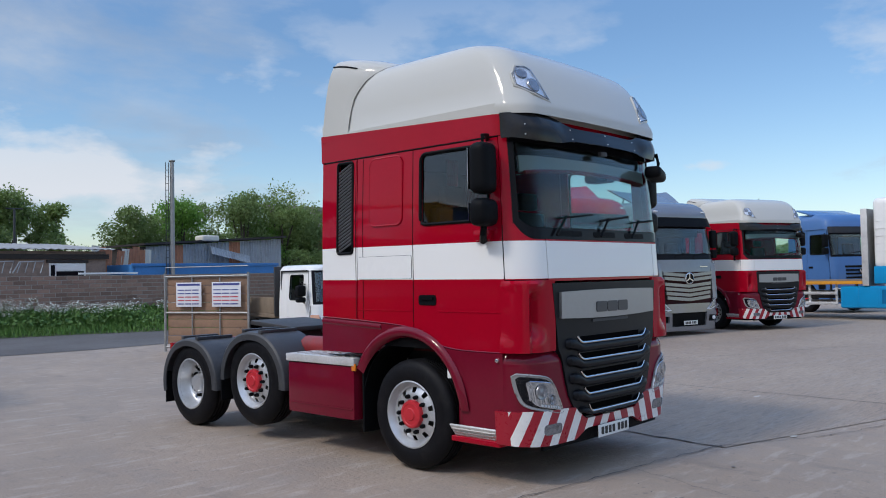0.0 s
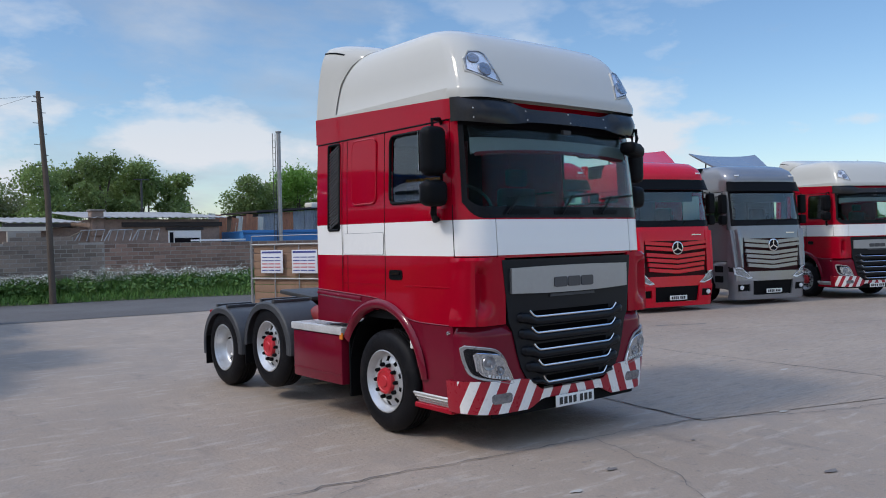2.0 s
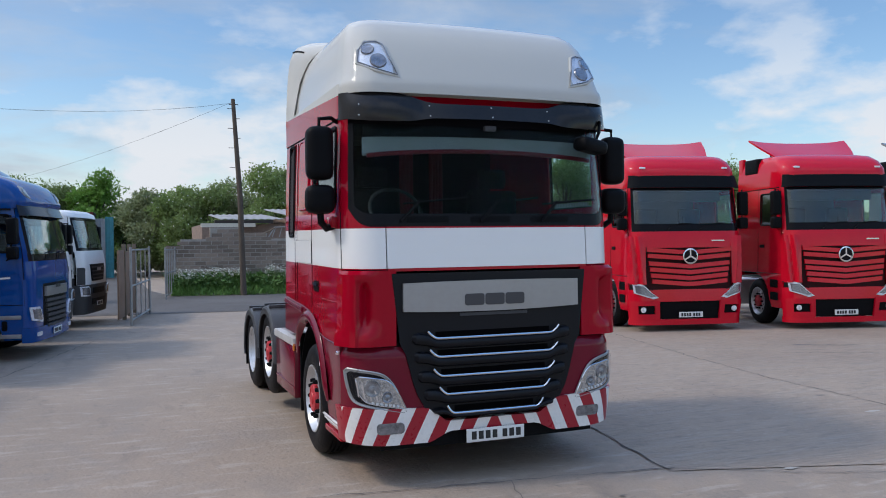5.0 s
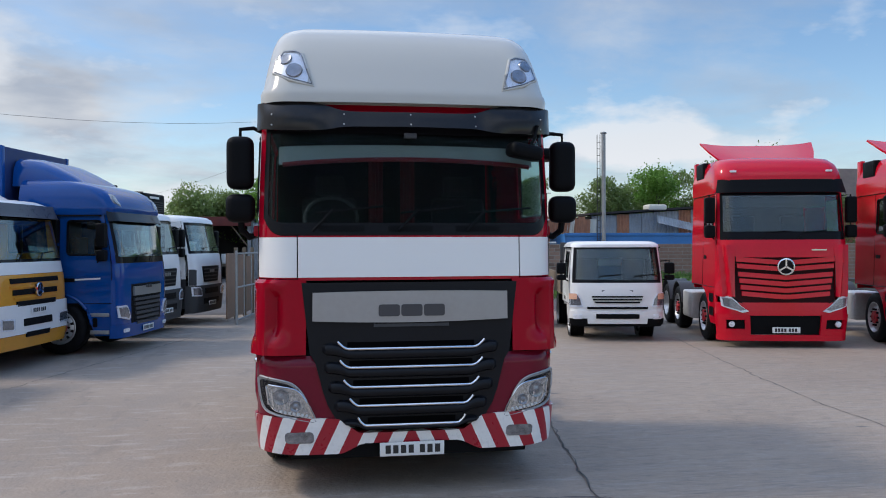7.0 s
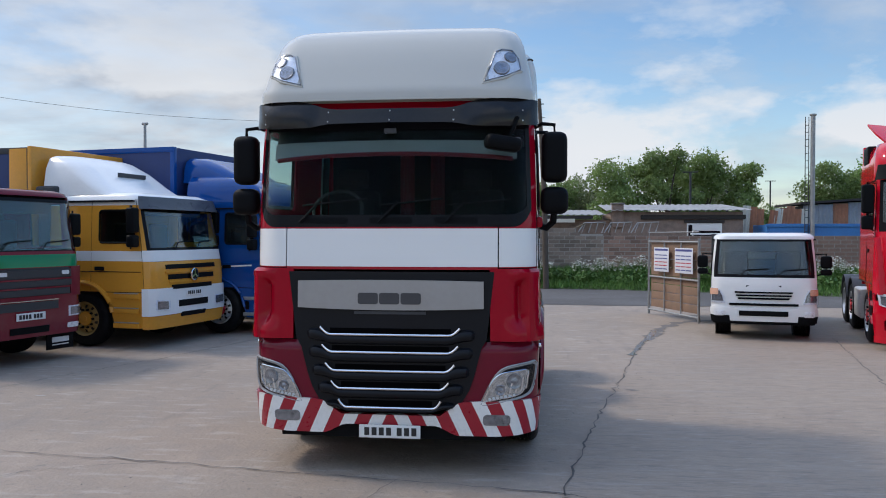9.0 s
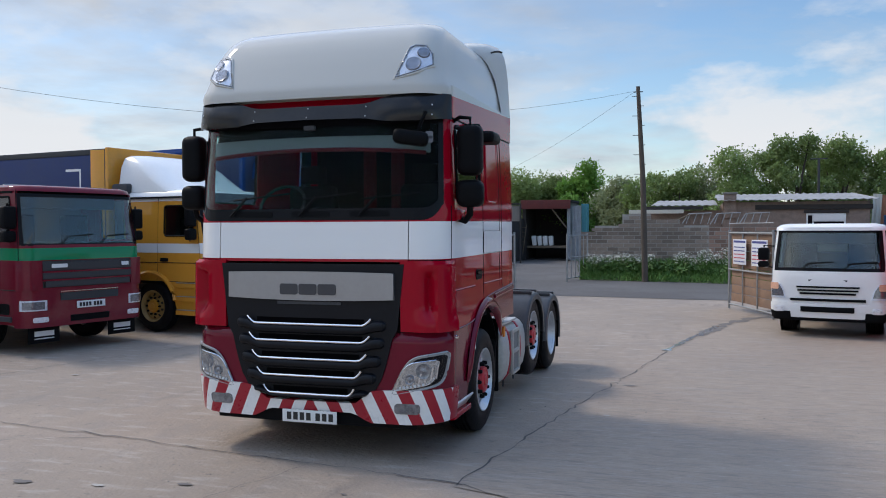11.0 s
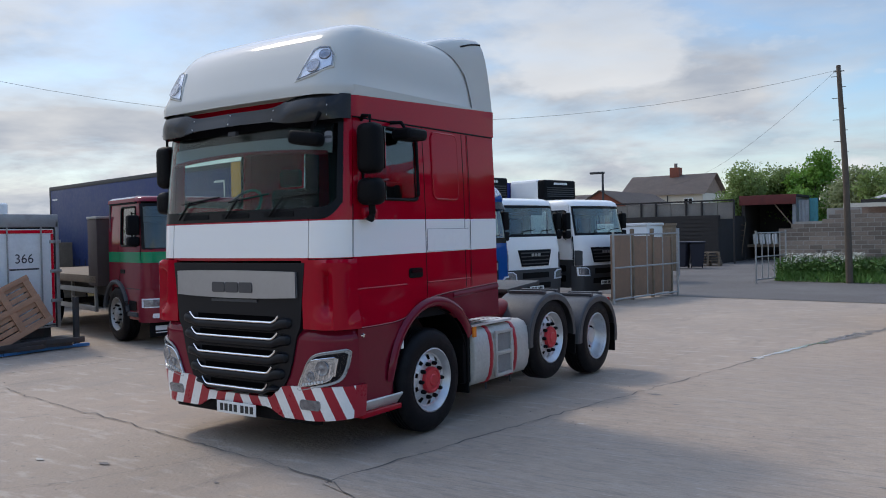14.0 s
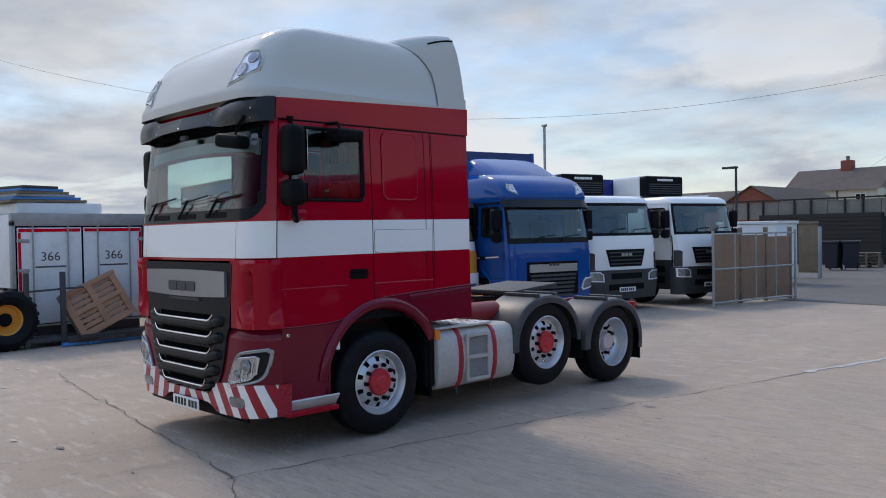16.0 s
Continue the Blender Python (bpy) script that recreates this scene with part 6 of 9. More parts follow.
def yellow_lorry(m):
    T = thing("curtain_lorry", m, "ochre yellow lorry with a blue curtain-sided body", "lorry", G_LEFT)
    tab = [(0.25, 1.17, 0.03), (0.6, 1.22, -0.02), (1.4, 1.21, 0.0), (1.7, 1.20, 0.05), (2.5, 1.17, 0.22), (2.8, 1.15, 0.25)]
    M_YW = livery("ochre_white_paint", (0.70, 0.31, 0.04), [(1.55, 1.73, WHITE, 0.0), (2.55, 9, WHITE, 0.0)], 0.35)
    p = dict(tab=tab, half=1.03, radius=0.17, paint=M_YW, low=M_YELLOW, recess=False, sill=1.0, skirt=0.36, top=2.66, length=2.25, window=(0.30, 1.08, 1.88, 2.46), door=1.25, axle=1.42, arch=0.63,
             screen=(1.74, 2.52, 1.17), border=0.05, lamp=[(1.08, 0.86), (1.08, 0.67), (0.72, 0.65), (0.72, 0.84)], mirror=(1.8, 2.5, 0.12),
             bands=[(1.545, 1.74, 1.26, M_WHITE, 0.004, "front_panel"), (1.05, 1.54, 1.26, M_YELLOW, 0.006, "grille_panel"), (0.58, 1.06, 1.29, M_WHITE, 0.03, "bumper"), (0.34, 0.57, 1.28, M_YELLOW, 0.02, "bumper_lower")],
             slats=[(1.40, 0.78, 0.08, M_BLACK, 0.02), (1.33, 0.80, 0.03, M_YELLOW, 0.035), (1.21, 0.72, 0.09, M_BLACK, 0.02), (1.15, 0.70, 0.035, M_YELLOW, 0.035), (1.03, 0.62, 0.08, M_BLACK, 0.035), (0.70, 0.46, 0.12, M_BLACK, 0.04), (0.52, 0.38, 0.08, M_BLACK, 0.04)],
             visor=(2.46, 2.70, 0.06, M_GREYVISOR), roof=[(2.64, 1.19, 0.24, 0.2), (2.72, 1.17, 0.28, 0.22), (2.78, 1.05, 0.4, 0.26)], roof_paint=M_WHITE, star=(1.28, 0.12), plate=(-0.09, 0.89), back_top=2.72)
    sh = cab(T, p)
    b = roof_loft([(2.74, 1.15, 0.75, 0.35), (2.95, 1.13, 1.1, 0.36), (3.25, 1.08, 1.5, 0.38), (3.45, 0.98, 1.85, 0.36), (3.5, 0.85, 2.0, 0.3)], 2.35)
    fa = part("air_deflector", b, M_WHITE, T, "white roof fairing with dark lettering bars", sharp=50)
    part("fairing_bar", box(-0.4, 0.4, 1.28, 1.31, 3.12, 3.2, m=None), M_LOGO, fa)
    for sg in (1, -1):
        part("side_intake", box(*sorted((sg * 0.95, sg * 1.22)), 2.2, 2.42, 1.6, 2.75, bevel=0.05), M_GREYPLASTIC, T, "grey air intake stack")
        for z in (0.36, 0.62, 0.88):
            es = part("entry_step", box(*sorted((sg * 1.0, sg * 1.245)), 0.22, 0.76, z, z + 0.09, bevel=0.012), M_YELLOW, T)
            part("step_tread", box(*sorted((sg * 1.19, sg * 1.25)), 0.24, 0.74, z + 0.091, z + 0.105, bevel=0.003), M_GALV, es)
        part("intake_cap", box(*sorted((sg * 0.80, sg * 1.25)), 2.0, 2.46, 2.70, 2.92, bevel=0.07, seg=3), M_GREYPLASTIC, T, "grey rounded air intake cap")
        arc = [(sg * sh.side(1.42 + 0.665 * math.cos(t)), 0.5 + 0.665 * math.sin(t)) for t in [radians(v) for v in range(8, 176, 8)]]
        part("arch_lip", tube(sh.line(arc, 0.02), 0.045, 6), M_YELLOW, T)
        part("wing_seam", tube(sh.line([(sg * sh.side(0.2 + 0.2 * k), 1.36) for k in range(10)], 0.003), 0.007, 4), M_BLACK, T)
    chassis(T, 13.4, [(1.42, "front"), (9.6, "drive"), (10.95, "drive")], hw=1.18, hub=M_YELLOW, rim=material("gold_wheel_paint", (0.42, 0.28, 0.10), 0.45, metal=0.3, vary=0.2, scale=10))
    bd = box_body(T, 2.6, 13.7, 1.1, 3.62, 1.27, M_CURTAINBLUE, M_WGREY, label="blue curtain-sided body")
    part("front_bulkhead", box(-1.28, 1.28, 2.5, 2.6, 1.05, 3.66, bevel=0.03), M_YELLOW, bd, "ochre front bulkhead")
    part("bulkhead_wrap", box(-1.285, -1.0, 2.6, 3.0, 1.1, 3.62, bevel=0.01), M_YELLOW, bd)
    for sg in (1, -1):
        xx = sorted((sg * 1.271, sg * 1.275))
        part("curtain_mark", box(*xx, 3.3, 3.75, 3.2, 3.25), M_WHITE, bd)
        part("curtain_mark", box(*xx, 3.3, 3.34, 2.85, 3.2), M_WHITE, bd)
        part("curtain_mark", box(*xx, 5.2, 7.4, 2.0, 2.4), M_WHITE, bd)
        part("curtain_mark", box(*xx, 12.1, 13.2, 1.35, 1.42), M_WHITE, bd)
        part("curtain_mark", box(*xx, 13.1, 13.5, 3.2, 3.25), M_WHITE, bd)
        for k in range(26):
            part("curtain_strap", box(*sorted((sg * 1.272, sg * 1.278)), 2.9 + k * 0.41, 2.94 + k * 0.41, 1.12, 1.42), M_INK, bd)
        part("side_guard", box(*sorted((sg * 1.16, sg * 1.2)), 3.0, 6.6, 0.62, 0.74, bevel=0.01), M_GALV, bd)
        part("side_guard", box(*sorted((sg * 1.16, sg * 1.2)), 3.0, 6.6, 0.9, 1.0, bevel=0.01), M_GALV, bd)
    return T


yellow_lorry(pose(-5.39, 8.22, 0, 0, 0, 80))


def flatbed(m):
    T = thing("flatbed_lorry", m, "maroon flatbed lorry with a green stripe", "lorry", G_LEFT)
    tab = [(0.25, 1.06, 0.03), (0.6, 1.08, 0.0), (1.5, 1.08, 0.0), (1.8, 1.08, 0.04), (2.5, 1.05, 0.16), (2.7, 1.03, 0.18)]
    p = dict(tab=tab, half=0.87, radius=0.2, paint=M_DARKRED, low=M_PLUM, sill=1.0, skirt=0.45, top=2.56, length=1.75, window=(0.4, 1.1, 1.76, 2.45), door=1.22, axle=1.38, arch=0.58,
             screen=(1.69, 2.50, 1.12), border=0.03, lamp=[(1.12, 0.84), (1.12, 0.68), (0.74, 0.68), (0.74, 0.84)], mirror=(1.75, 2.3, 0.1),
             bands=[(1.45, 1.70, 1.2, M_DARKRED, 0.004, "front_panel"), (1.02, 1.45, 0.8, M_WGREY, 0.0, "grille_backing"), (0.9, 1.03, 1.2, M_PLUM, 0.02, "grille_lower"), (0.42, 0.9, 1.25, M_PLUM, 0.03, "bumper")],
             slats=[(1.30, 0.80, 0.12, M_WGREY, 0.03), (1.265, 0.80, 0.025, M_PLUM, 0.04), (1.17, 0.80, 0.09, M_WGREY, 0.035), (1.135, 0.80, 0.025, M_PLUM, 0.045), (1.04, 0.76, 0.09, M_WGREY, 0.04), (0.82, 0.52, 0.12, M_WGREY, 0.045), (0.48, 0.35, 0.10, M_BLACK, 0.04)],
             roof=[(2.54, 1.08, 0.18, 0.24), (2.60, 1.07, 0.2, 0.26), (2.64, 1.0, 0.3, 0.28)], plate=(-0.075, 0.68))
    sh = cab(T, p)
    for sg in (1, -1):
        a, b = mirrored(0.8, 1.22, sg)
        part("corner_panel", sh.panel(a, b, 1.0, 1.46, off=0.02, thick=0.04, ds=0.04, bulge=lambda s, z: 0.03 * math.exp(-((abs(s) - 1.0) / 0.09) ** 2)), M_PLUM, T)
        arc = [(sg * sh.side(1.38 + 0.60 * math.cos(t)), 0.5 + 0.60 * math.sin(t)) for t in [radians(v) for v in range(10, 176, 9)]]
        part("arch_guard", tube(sh.line(arc, 0.015), 0.045, 6), M_GREYPLASTIC, T, "grey plastic wheel arch")
        part("lower_step", box(*sorted((sg * 0.93, sg * 1.11)), 0.36, 0.80, 0.50, 0.58, bevel=0.012), M_GREYPLASTIC, T)
        fl = part("bumper_flap", box(*sorted((sg * 0.45, sg * 0.98)), 0.1, 0.12, 0.16, 0.42, bevel=0.004), M_BLACK, T, "black rubber flap with a pale bar")
        part("flap_bar", box(*sorted((sg * 0.55, sg * 0.88)), 0.092, 0.099, 0.27, 0.35), M_PLATE, fl)
        part("flap_line", box(*sorted((sg * 0.55, sg * 0.88)), 0.092, 0.099, 0.225, 0.24), M_PLATE, fl)
        part("fog_lamp", patch(sh, rounded(*mirrored(0.72, 0.95, sg), 0.5, 0.58, 0.02), 0.04, 0.01), M_LAMPIN, T)
    for x in (-0.66, 0.6):
        part("badge_shape", patch(sh, rounded(x, x + 0.26 if x < 0 else x + 0.14, 1.34, 1.40, 0.012), 0.045, 0.012), M_PLATE, T, "plain chrome badge shape")
    part("chrome_trim", sh.panel(-0.52, 0.52, 0.955, 0.97, off=0.05, thick=0.02), M_CHROME, T)
    part("roof_rail", tube([(-0.9, 0.9, 2.6), (-0.85, 0.9, 2.66), (0.85, 0.9, 2.66), (0.9, 0.9, 2.6)], 0.015, 6), M_GALV, T)
    part("roof_beacon", box(-0.25, 0.35, 1.1, 1.3, 2.6, 2.68, bevel=0.03), M_WHITE, T)
    chassis(T, 8.0, [(1.38, "front"), (5.9, "drive")], hw=1.09, rim=M_GALV, hub=M_GALV)
    bed = part("bed_floor", box(-1.22, 1.22, 2.1, 8.4, 1.05, 1.2, bevel=0.01), M_WOOD, T, "weathered timber flat bed")
    part("headboard", box(-1.22, 1.22, 1.98, 2.5, 1.0, 2.28, bevel=0.015), M_BROWNBOX, bed, "tall dark brown headboard box")
    part("headboard_cap", box(-1.23, 1.23, 1.96, 2.52, 2.28, 2.33, bevel=0.01), M_GALV, bed)
    for sg in (1, -1):
        for z in (0.5, 0.85):
            part("side_guard", box(*sorted((sg * 1.14, sg * 1.18)), 2.3, 5.2, z, z + 0.1, bevel=0.01), M_GALV, bed)
        for y in (2.4, 3.8, 5.1):
            part("guard_post", box(*sorted((sg * 1.08, sg * 1.14)), y, y + 0.06, 0.48, 1.05, bevel=0.008), M_GALV, bed)
    return T


flatbed(pose(-6.63, 5.07, 0, 0, 0, 75.5) @ Matrix.Scale(1.035, 4))


def fridge_lorry(m, label, first):
    T = thing("fridge_lorry", m, label, "lorry", G_LEFT)
    tab = [(0.3, 1.12, 0.03), (0.6, 1.15, 0.0), (1.4, 1.14, 0.0), (1.7, 1.13, 0.04), (2.5, 1.1, 0.22), (2.8, 1.08, 0.26)]
    p = dict(tab=tab, half=0.88, radius=0.26, paint=M_WHITE, low=M_WGREY, sill=1.15, skirt=0.4, top=2.64, length=1.95, window=(0.45, 1.1, 1.80, 2.48), door=1.22, axle=1.38, arch=0.62,
             screen=(1.80, 2.58, 1.12), border=0.07, lamp=[(1.12, 0.95), (1.10, 0.72), (0.70, 0.70), (0.72, 0.88), (0.84, 0.95)], lamp_off=0.05, mirror=(1.72, 2.42, 0.12),
             bands=[(0.98, 1.80, 1.18, M_WHITE, 0.004, "front_panel"), (0.28, 0.98, 1.26, M_WGREY, 0.03, "bumper")],
             slats=[(0.76, 0.48, 0.14, M_BLACK, 0.045), (0.50, 0.55, 0.14, M_BLACK, 0.04)],
             roof=[(2.60, 1.1, 0.22, 0.26), (2.70, 1.09, 0.26, 0.28), (2.77, 1.02, 0.38, 0.3), (2.79, 0.9, 0.55, 0.32)], plate=(-0.075, 0.45))
    sh = cab(T, p)
    gl = part("grille", patch(sh, [(-0.62, 1.47), (-0.50, 1.06), (0.50, 1.06), (0.62, 1.47)][::-1], 0.022, 0.02), M_BLACK, T, "black tapered grille")
    for k in range(4):
        part("grille_bar", sh.panel(-0.54 + 0.03 * (3 - k) * 0.6, 0.54 - 0.03 * (3 - k) * 0.6, 1.11 + 0.09 * k, 1.14 + 0.09 * k, off=0.032, thick=0.01), M_WGREY, gl)
    for k in range(3):
        part("badge_shape", patch(sh, rounded(-0.17 + k * 0.12, -0.08 + k * 0.12, 1.31, 1.38, 0.01), 0.045, 0.008), M_SILVER, gl, "plain silver badge shape")
    for sg in (1, -1):
        a, b = mirrored(0.95, 1.17, sg)
        part("dark_corner", sh.panel(a, b, 0.99, lambda s: 1.40 - 0.35 * max(0.0, 1.02 - abs(s)), off=0.012, thick=0.03), M_WGREY, T)
    chassis(T, 8.2, [(1.38, "front"), (6.0, "drive")], hw=1.13, rim=M_GALV, hub=M_GALV)
    box_body(T, 2.85, 9.6, 1.1, 3.38, 1.25, M_WHITE if first else M_DEEPBLUE, M_WHITE, label="refrigerated box body")
    fr = part("fridge_unit", box(-0.72, 0.72, 1.75, 2.84, 2.82, 3.42, bevel=0.10, seg=4), M_WHITE, T, "white refrigeration unit with a black front")
    part("fridge_front", box(-0.70, 0.70, 1.50, 1.80, 2.84, 3.40, bevel=0.08, seg=3), M_BLACK, fr)
    part("fridge_frame", box(-0.55, 0.55, 1.9, 2.8, 2.74, 2.83, bevel=0.01), M_WGREY, fr)
    for k in range(5):
        part("fridge_slat", box(-0.60, 0.60, 1.485, 1.505, 2.92 + k * 0.06, 2.945 + k * 0.06), M_WGREY, fr)
    for k in range(7):
        part("fridge_badge", box(-0.30 + k * 0.085, -0.24 + k * 0.085, 1.485, 1.502, 3.26, 3.32), M_PLATE, fr)
    return T


fridge_lorry(pose(-4.13, 13.4, 0, 0, 0, 77), "white refrigerated lorry with a dark bumper", True)
fridge_lorry(pose(-3.46, 16.2, 0, 0, 0, 77), "white refrigerated lorry beside the yard gate", False)


def far_row():
    """Two more lorries beyond the row: a steel blue flatbed unit and a white and turquoise one."""
    T = thing("tractor_unit", pose(28.5, 6.0, 0, 0, 0, -28) @ Matrix.Scale(1.1, 4), "steel blue tractor unit behind a flat deck with yellow edge", "lorry", G_RIGHT)
    tab = [(0.25, 1.17, 0.03), (0.6, 1.22, -0.02), (1.4, 1.21, 0.0), (1.7, 1.20, 0.05), (2.5, 1.17, 0.22), (3.4, 1.15, 0.3)]
    p = dict(tab=tab, half=0.92, radius=0.28, paint=M_PALEBLUE, sill=1.1, skirt=0.42, top=3.0, length=2.25, window=(0.45, 1.15, 2.1, 2.8), door=1.3, axle=1.42, arch=0.63,
             screen=(2.0, 2.85, 1.2), border=0.08, lamp=[(1.2, 0.9), (1.2, 0.7), (0.84, 0.7), (0.84, 0.88)], mirror=(2.1, 2.8, 0.12),
             bands=[(1.0, 2.0, 1.28, M_PALEBLUE, 0.004, "front_panel"), (0.35, 1.0, 1.34, M_PALEBLUE, 0.03, "bumper")],
             slats=[(1.62 - 0.13 * k, 0.7, 0.06, M_BLACK, 0.03) for k in range(4)], visor=(2.85, 3.08, 0.05, M_VISOR),
             roof=[(3.0, 1.19, 0.25, 0.3), (3.3, 1.17, 0.3, 0.32), (3.5, 1.08, 0.5, 0.34), (3.58, 0.9, 0.8, 0.34)], star=(1.5, 0.13), plate=(-0.08, 0.5), back_top=3.4)
    cab(T, p)
    b = box(-1.1, 1.1, 1.1, 1.9, 3.62, 3.68, bevel=0.02, m=Matrix.Translation((0, 1.5, 3.65)) @ Matrix.Rotation(radians(16), 4, "X") @ Matrix.Translation((0, -1.5, -3.65)))
    part("air_deflector", b, M_PALEBLUE, T)
    chassis(T, 6.0, [(1.42, "front"), (5.2, "drive")])
    # white and turquoise rigid lorry with a flat deck
    W = thing("flatbed_lorry", pose(24.85, 2.0, 0), "white and turquoise flatbed lorry with a bright blue tank", "lorry", G_RIGHT)
    part("cab", box(-1.24, 1.24, 0.0, 2.2, 1.72, 4.1, bevel=0.22, seg=4), M_WHITE, W)
    part("cab_lower", box(-1.25, 1.25, 0.02, 2.2, 1.22, 1.80, bevel=0.03), M_TURQ, W)
    for z in (2.3, 2.55, 2.8, 3.05, 3.3):
        part("panel_rib", box(-1.25, -1.236, 1.3, 2.12, z, z + 0.03), M_WHITE, W)
    part("windscreen", box(-1.05, 1.05, -0.01, 0.02, 2.3, 3.2, bevel=0.004), M_BLACKGLOSS, W)
    part("door_window", box(-1.25, -1.235, 0.4, 1.15, 2.35, 3.1, bevel=0.004), M_BLACKGLOSS, W)
    part("front_apron", box(-1.2, 1.2, 0.02, 0.4, 0.4, 1.22, bevel=0.03), M_TURQ, W)
    tk = part("fuel_tank", box(-1.22, -0.5, 1.0, 3.3, 0.38, 1.14, bevel=0.09, seg=3), M_TURQ, W, "bright blue fuel tank with a step recess")
    for y in (1.5, 2.05, 2.7):
        part("tank_strap", box(-1.235, -1.215, y, y + 0.06, 0.42, 1.1, bevel=0.004), M_TURQ, tk)
    # flat plate on the tank; its darker blue paints the recess's shade
    part("step_recess", box(-1.232, -1.216, 1.62, 1.98, 0.55, 1.02), M_CONTB, tk)
    part("headboard", box(-1.25, 1.25, 2.36, 2.56, 1.15, 3.75, bevel=0.02), M_GALV, W, "grey aluminium headboard")
    part("headboard_rail", box(-1.27, -1.24, 2.36, 2.56, 1.15, 3.75, bevel=0.008), M_ALU, W)
    dk = part("deck", box(-1.22, 1.22, 2.56, 9.5, 1.24, 1.34, bevel=0.01), M_WOOD, W)
    for sg in (1, -1):
        part("deck_edge", box(*sorted((sg * 1.222, sg * 1.25)), 2.56, 9.5, 1.2, 1.31, bevel=0.008), M_YELLOW, dk)
        for z in (0.5, 0.85):
            part("side_rail", box(*sorted((sg * 1.14, sg * 1.18)), 3.4, 6.6, z, z + 0.1, bevel=0.008), M_ALU, dk)
        for y in (3.4, 4.3, 6.5):
            part("rail_post", box(*sorted((sg * 1.10, sg * 1.14)), y, y + 0.08, 0.48, 1.24, bevel=0.008), M_ALU, dk)
    chassis(W, 9.4, [(1.42, "front"), (7.4, "drive")], hw=1.16, hub=M_GALV, rim=M_GALV)


far_row()


# ---- ground ----
def ground_material(name, base, patches, crack_dark):
    m = material(name, base, 0.85, vary=0.18, scale=0.6, bump=1.0, bscale=26)
    n, l = m.node_tree.nodes, m.node_tree.links
    p = n["Principled BSDF"]
    last = p.inputs["Base Color"].links[0].from_socket
    co = n.new("ShaderNodeTexCoord")
    for scale, lo, hi, colour, amount, stretch in patches:
        mp = n.new("ShaderNodeMapping"); mp.inputs["Scale"].default_value = stretch
        mp.inputs["Rotation"].default_value = (0, 0, 0.10)
        l.new(co.outputs["Object"], mp.inputs[0])
        t = n.new("ShaderNodeTexNoise"); t.inputs["Scale"].default_value = scale; t.inputs["Detail"].default_value = 9; t.inputs["Roughness"].default_value = 0.62
        l.new(mp.outputs[0], t.inputs["Vector"])
        r = n.new("ShaderNodeMapRange"); r.inputs[1].default_value, r.inputs[2].default_value, r.inputs[4].default_value = lo, hi, amount
        l.new(t.outputs[0], r.inputs[0])
        mx = n.new("ShaderNodeMix"); mx.data_type = "RGBA"; mx.inputs[7].default_value = (*colour, 1)
        l.new(r.outputs[0], mx.inputs[0]); l.new(last, mx.inputs[6])
        last = mx.outputs[2]
    l.new(last, p.inputs["Base Color"])
    return m


ONE = (1, 1, 1)
M_CONC = ground_material("worn_concrete", (0.345, 0.272, 0.208), [(0.22, 0.42, 0.68, (0.248, 0.194, 0.147), 0.6, ONE), (0.9, 0.55, 0.75, (0.337, 0.294, 0.251), 0.5, ONE), (2.2, 0.58, 0.72, (0.167, 0.142, 0.121), 0.6, (1, 0.25, 1)), (9, 0.60, 0.70, (0.148, 0.128, 0.111), 0.6, ONE), (5, 0.55, 0.63, (0.465, 0.398, 0.331), 0.45, (0.35, 1.4, 1)), (40, 0.60, 0.70, (0.446, 0.388, 0.331), 0.5, ONE), (3.2, 0.60, 0.72, (0.396, 0.341, 0.286), 0.5, (0.5, 1.6, 1)), (70, 0.60, 0.68, (0.129, 0.108, 0.094), 0.65, ONE), (1.4, 0.52, 0.60, (0.267, 0.223, 0.183), 0.45, (1, 0.6, 1)), (130, 0.57, 0.65, (0.198, 0.169, 0.143), 0.55, ONE)], 0)
M_CONC2 = ground_material("brushed_concrete", (0.344, 0.272, 0.206), [(0.3, 0.42, 0.68, (0.258, 0.198, 0.152), 0.6, ONE), (3.0, 0.5, 0.7, (0.356, 0.308, 0.260), 0.6, (0.25, 2.5, 1)), (7.0, 0.54, 0.66, (0.198, 0.165, 0.139), 0.5, (0.5, 1.6, 1)), (16, 0.53, 0.64, (0.198, 0.165, 0.139), 0.55, (0.14, 2.4, 1)), (34, 0.56, 0.68, (0.130, 0.110, 0.093), 0.42, (0.09, 1.6, 1)), (30, 0.57, 0.66, (0.476, 0.408, 0.340), 0.5, (0.2, 1.6, 1)), (95, 0.58, 0.66, (0.158, 0.133, 0.111), 0.65, ONE), (30, 0.62, 0.72, (0.129, 0.113, 0.099), 0.4, ONE), (70, 0.62, 0.70, (0.119, 0.104, 0.089), 0.5, ONE)], 0)
M_ROAD = ground_material("old_asphalt", (0.090, 0.080, 0.072), [(0.3, 0.42, 0.65, (0.139, 0.130, 0.121), 0.6, ONE), (1.5, 0.55, 0.7, (0.074, 0.072, 0.074), 0.5, (1, 0.3, 1)), (14, 0.6, 0.7, (0.180, 0.172, 0.164), 0.4, ONE)], 0)
M_CRACK = material("crack_filling", (0.10, 0.088, 0.078), 0.95, vary=0.3, scale=20, bump=0.4)
M_PATCH = material("dark_patch", (0.17, 0.15, 0.135), 0.9, vary=0.25, scale=6, bump=0.3)
M_GRASS = material("grass_blade", (0.10, 0.20, 0.035), 0.7, vary=0.35, scale=2.0)
M_WEED = material("weed_leaf", (0.08, 0.16, 0.03), 0.7, vary=0.4, scale=3.0)
M_FLOWER = material("cow_parsley_flower", (0.7, 0.7, 0.62), 0.8, vary=0.1)
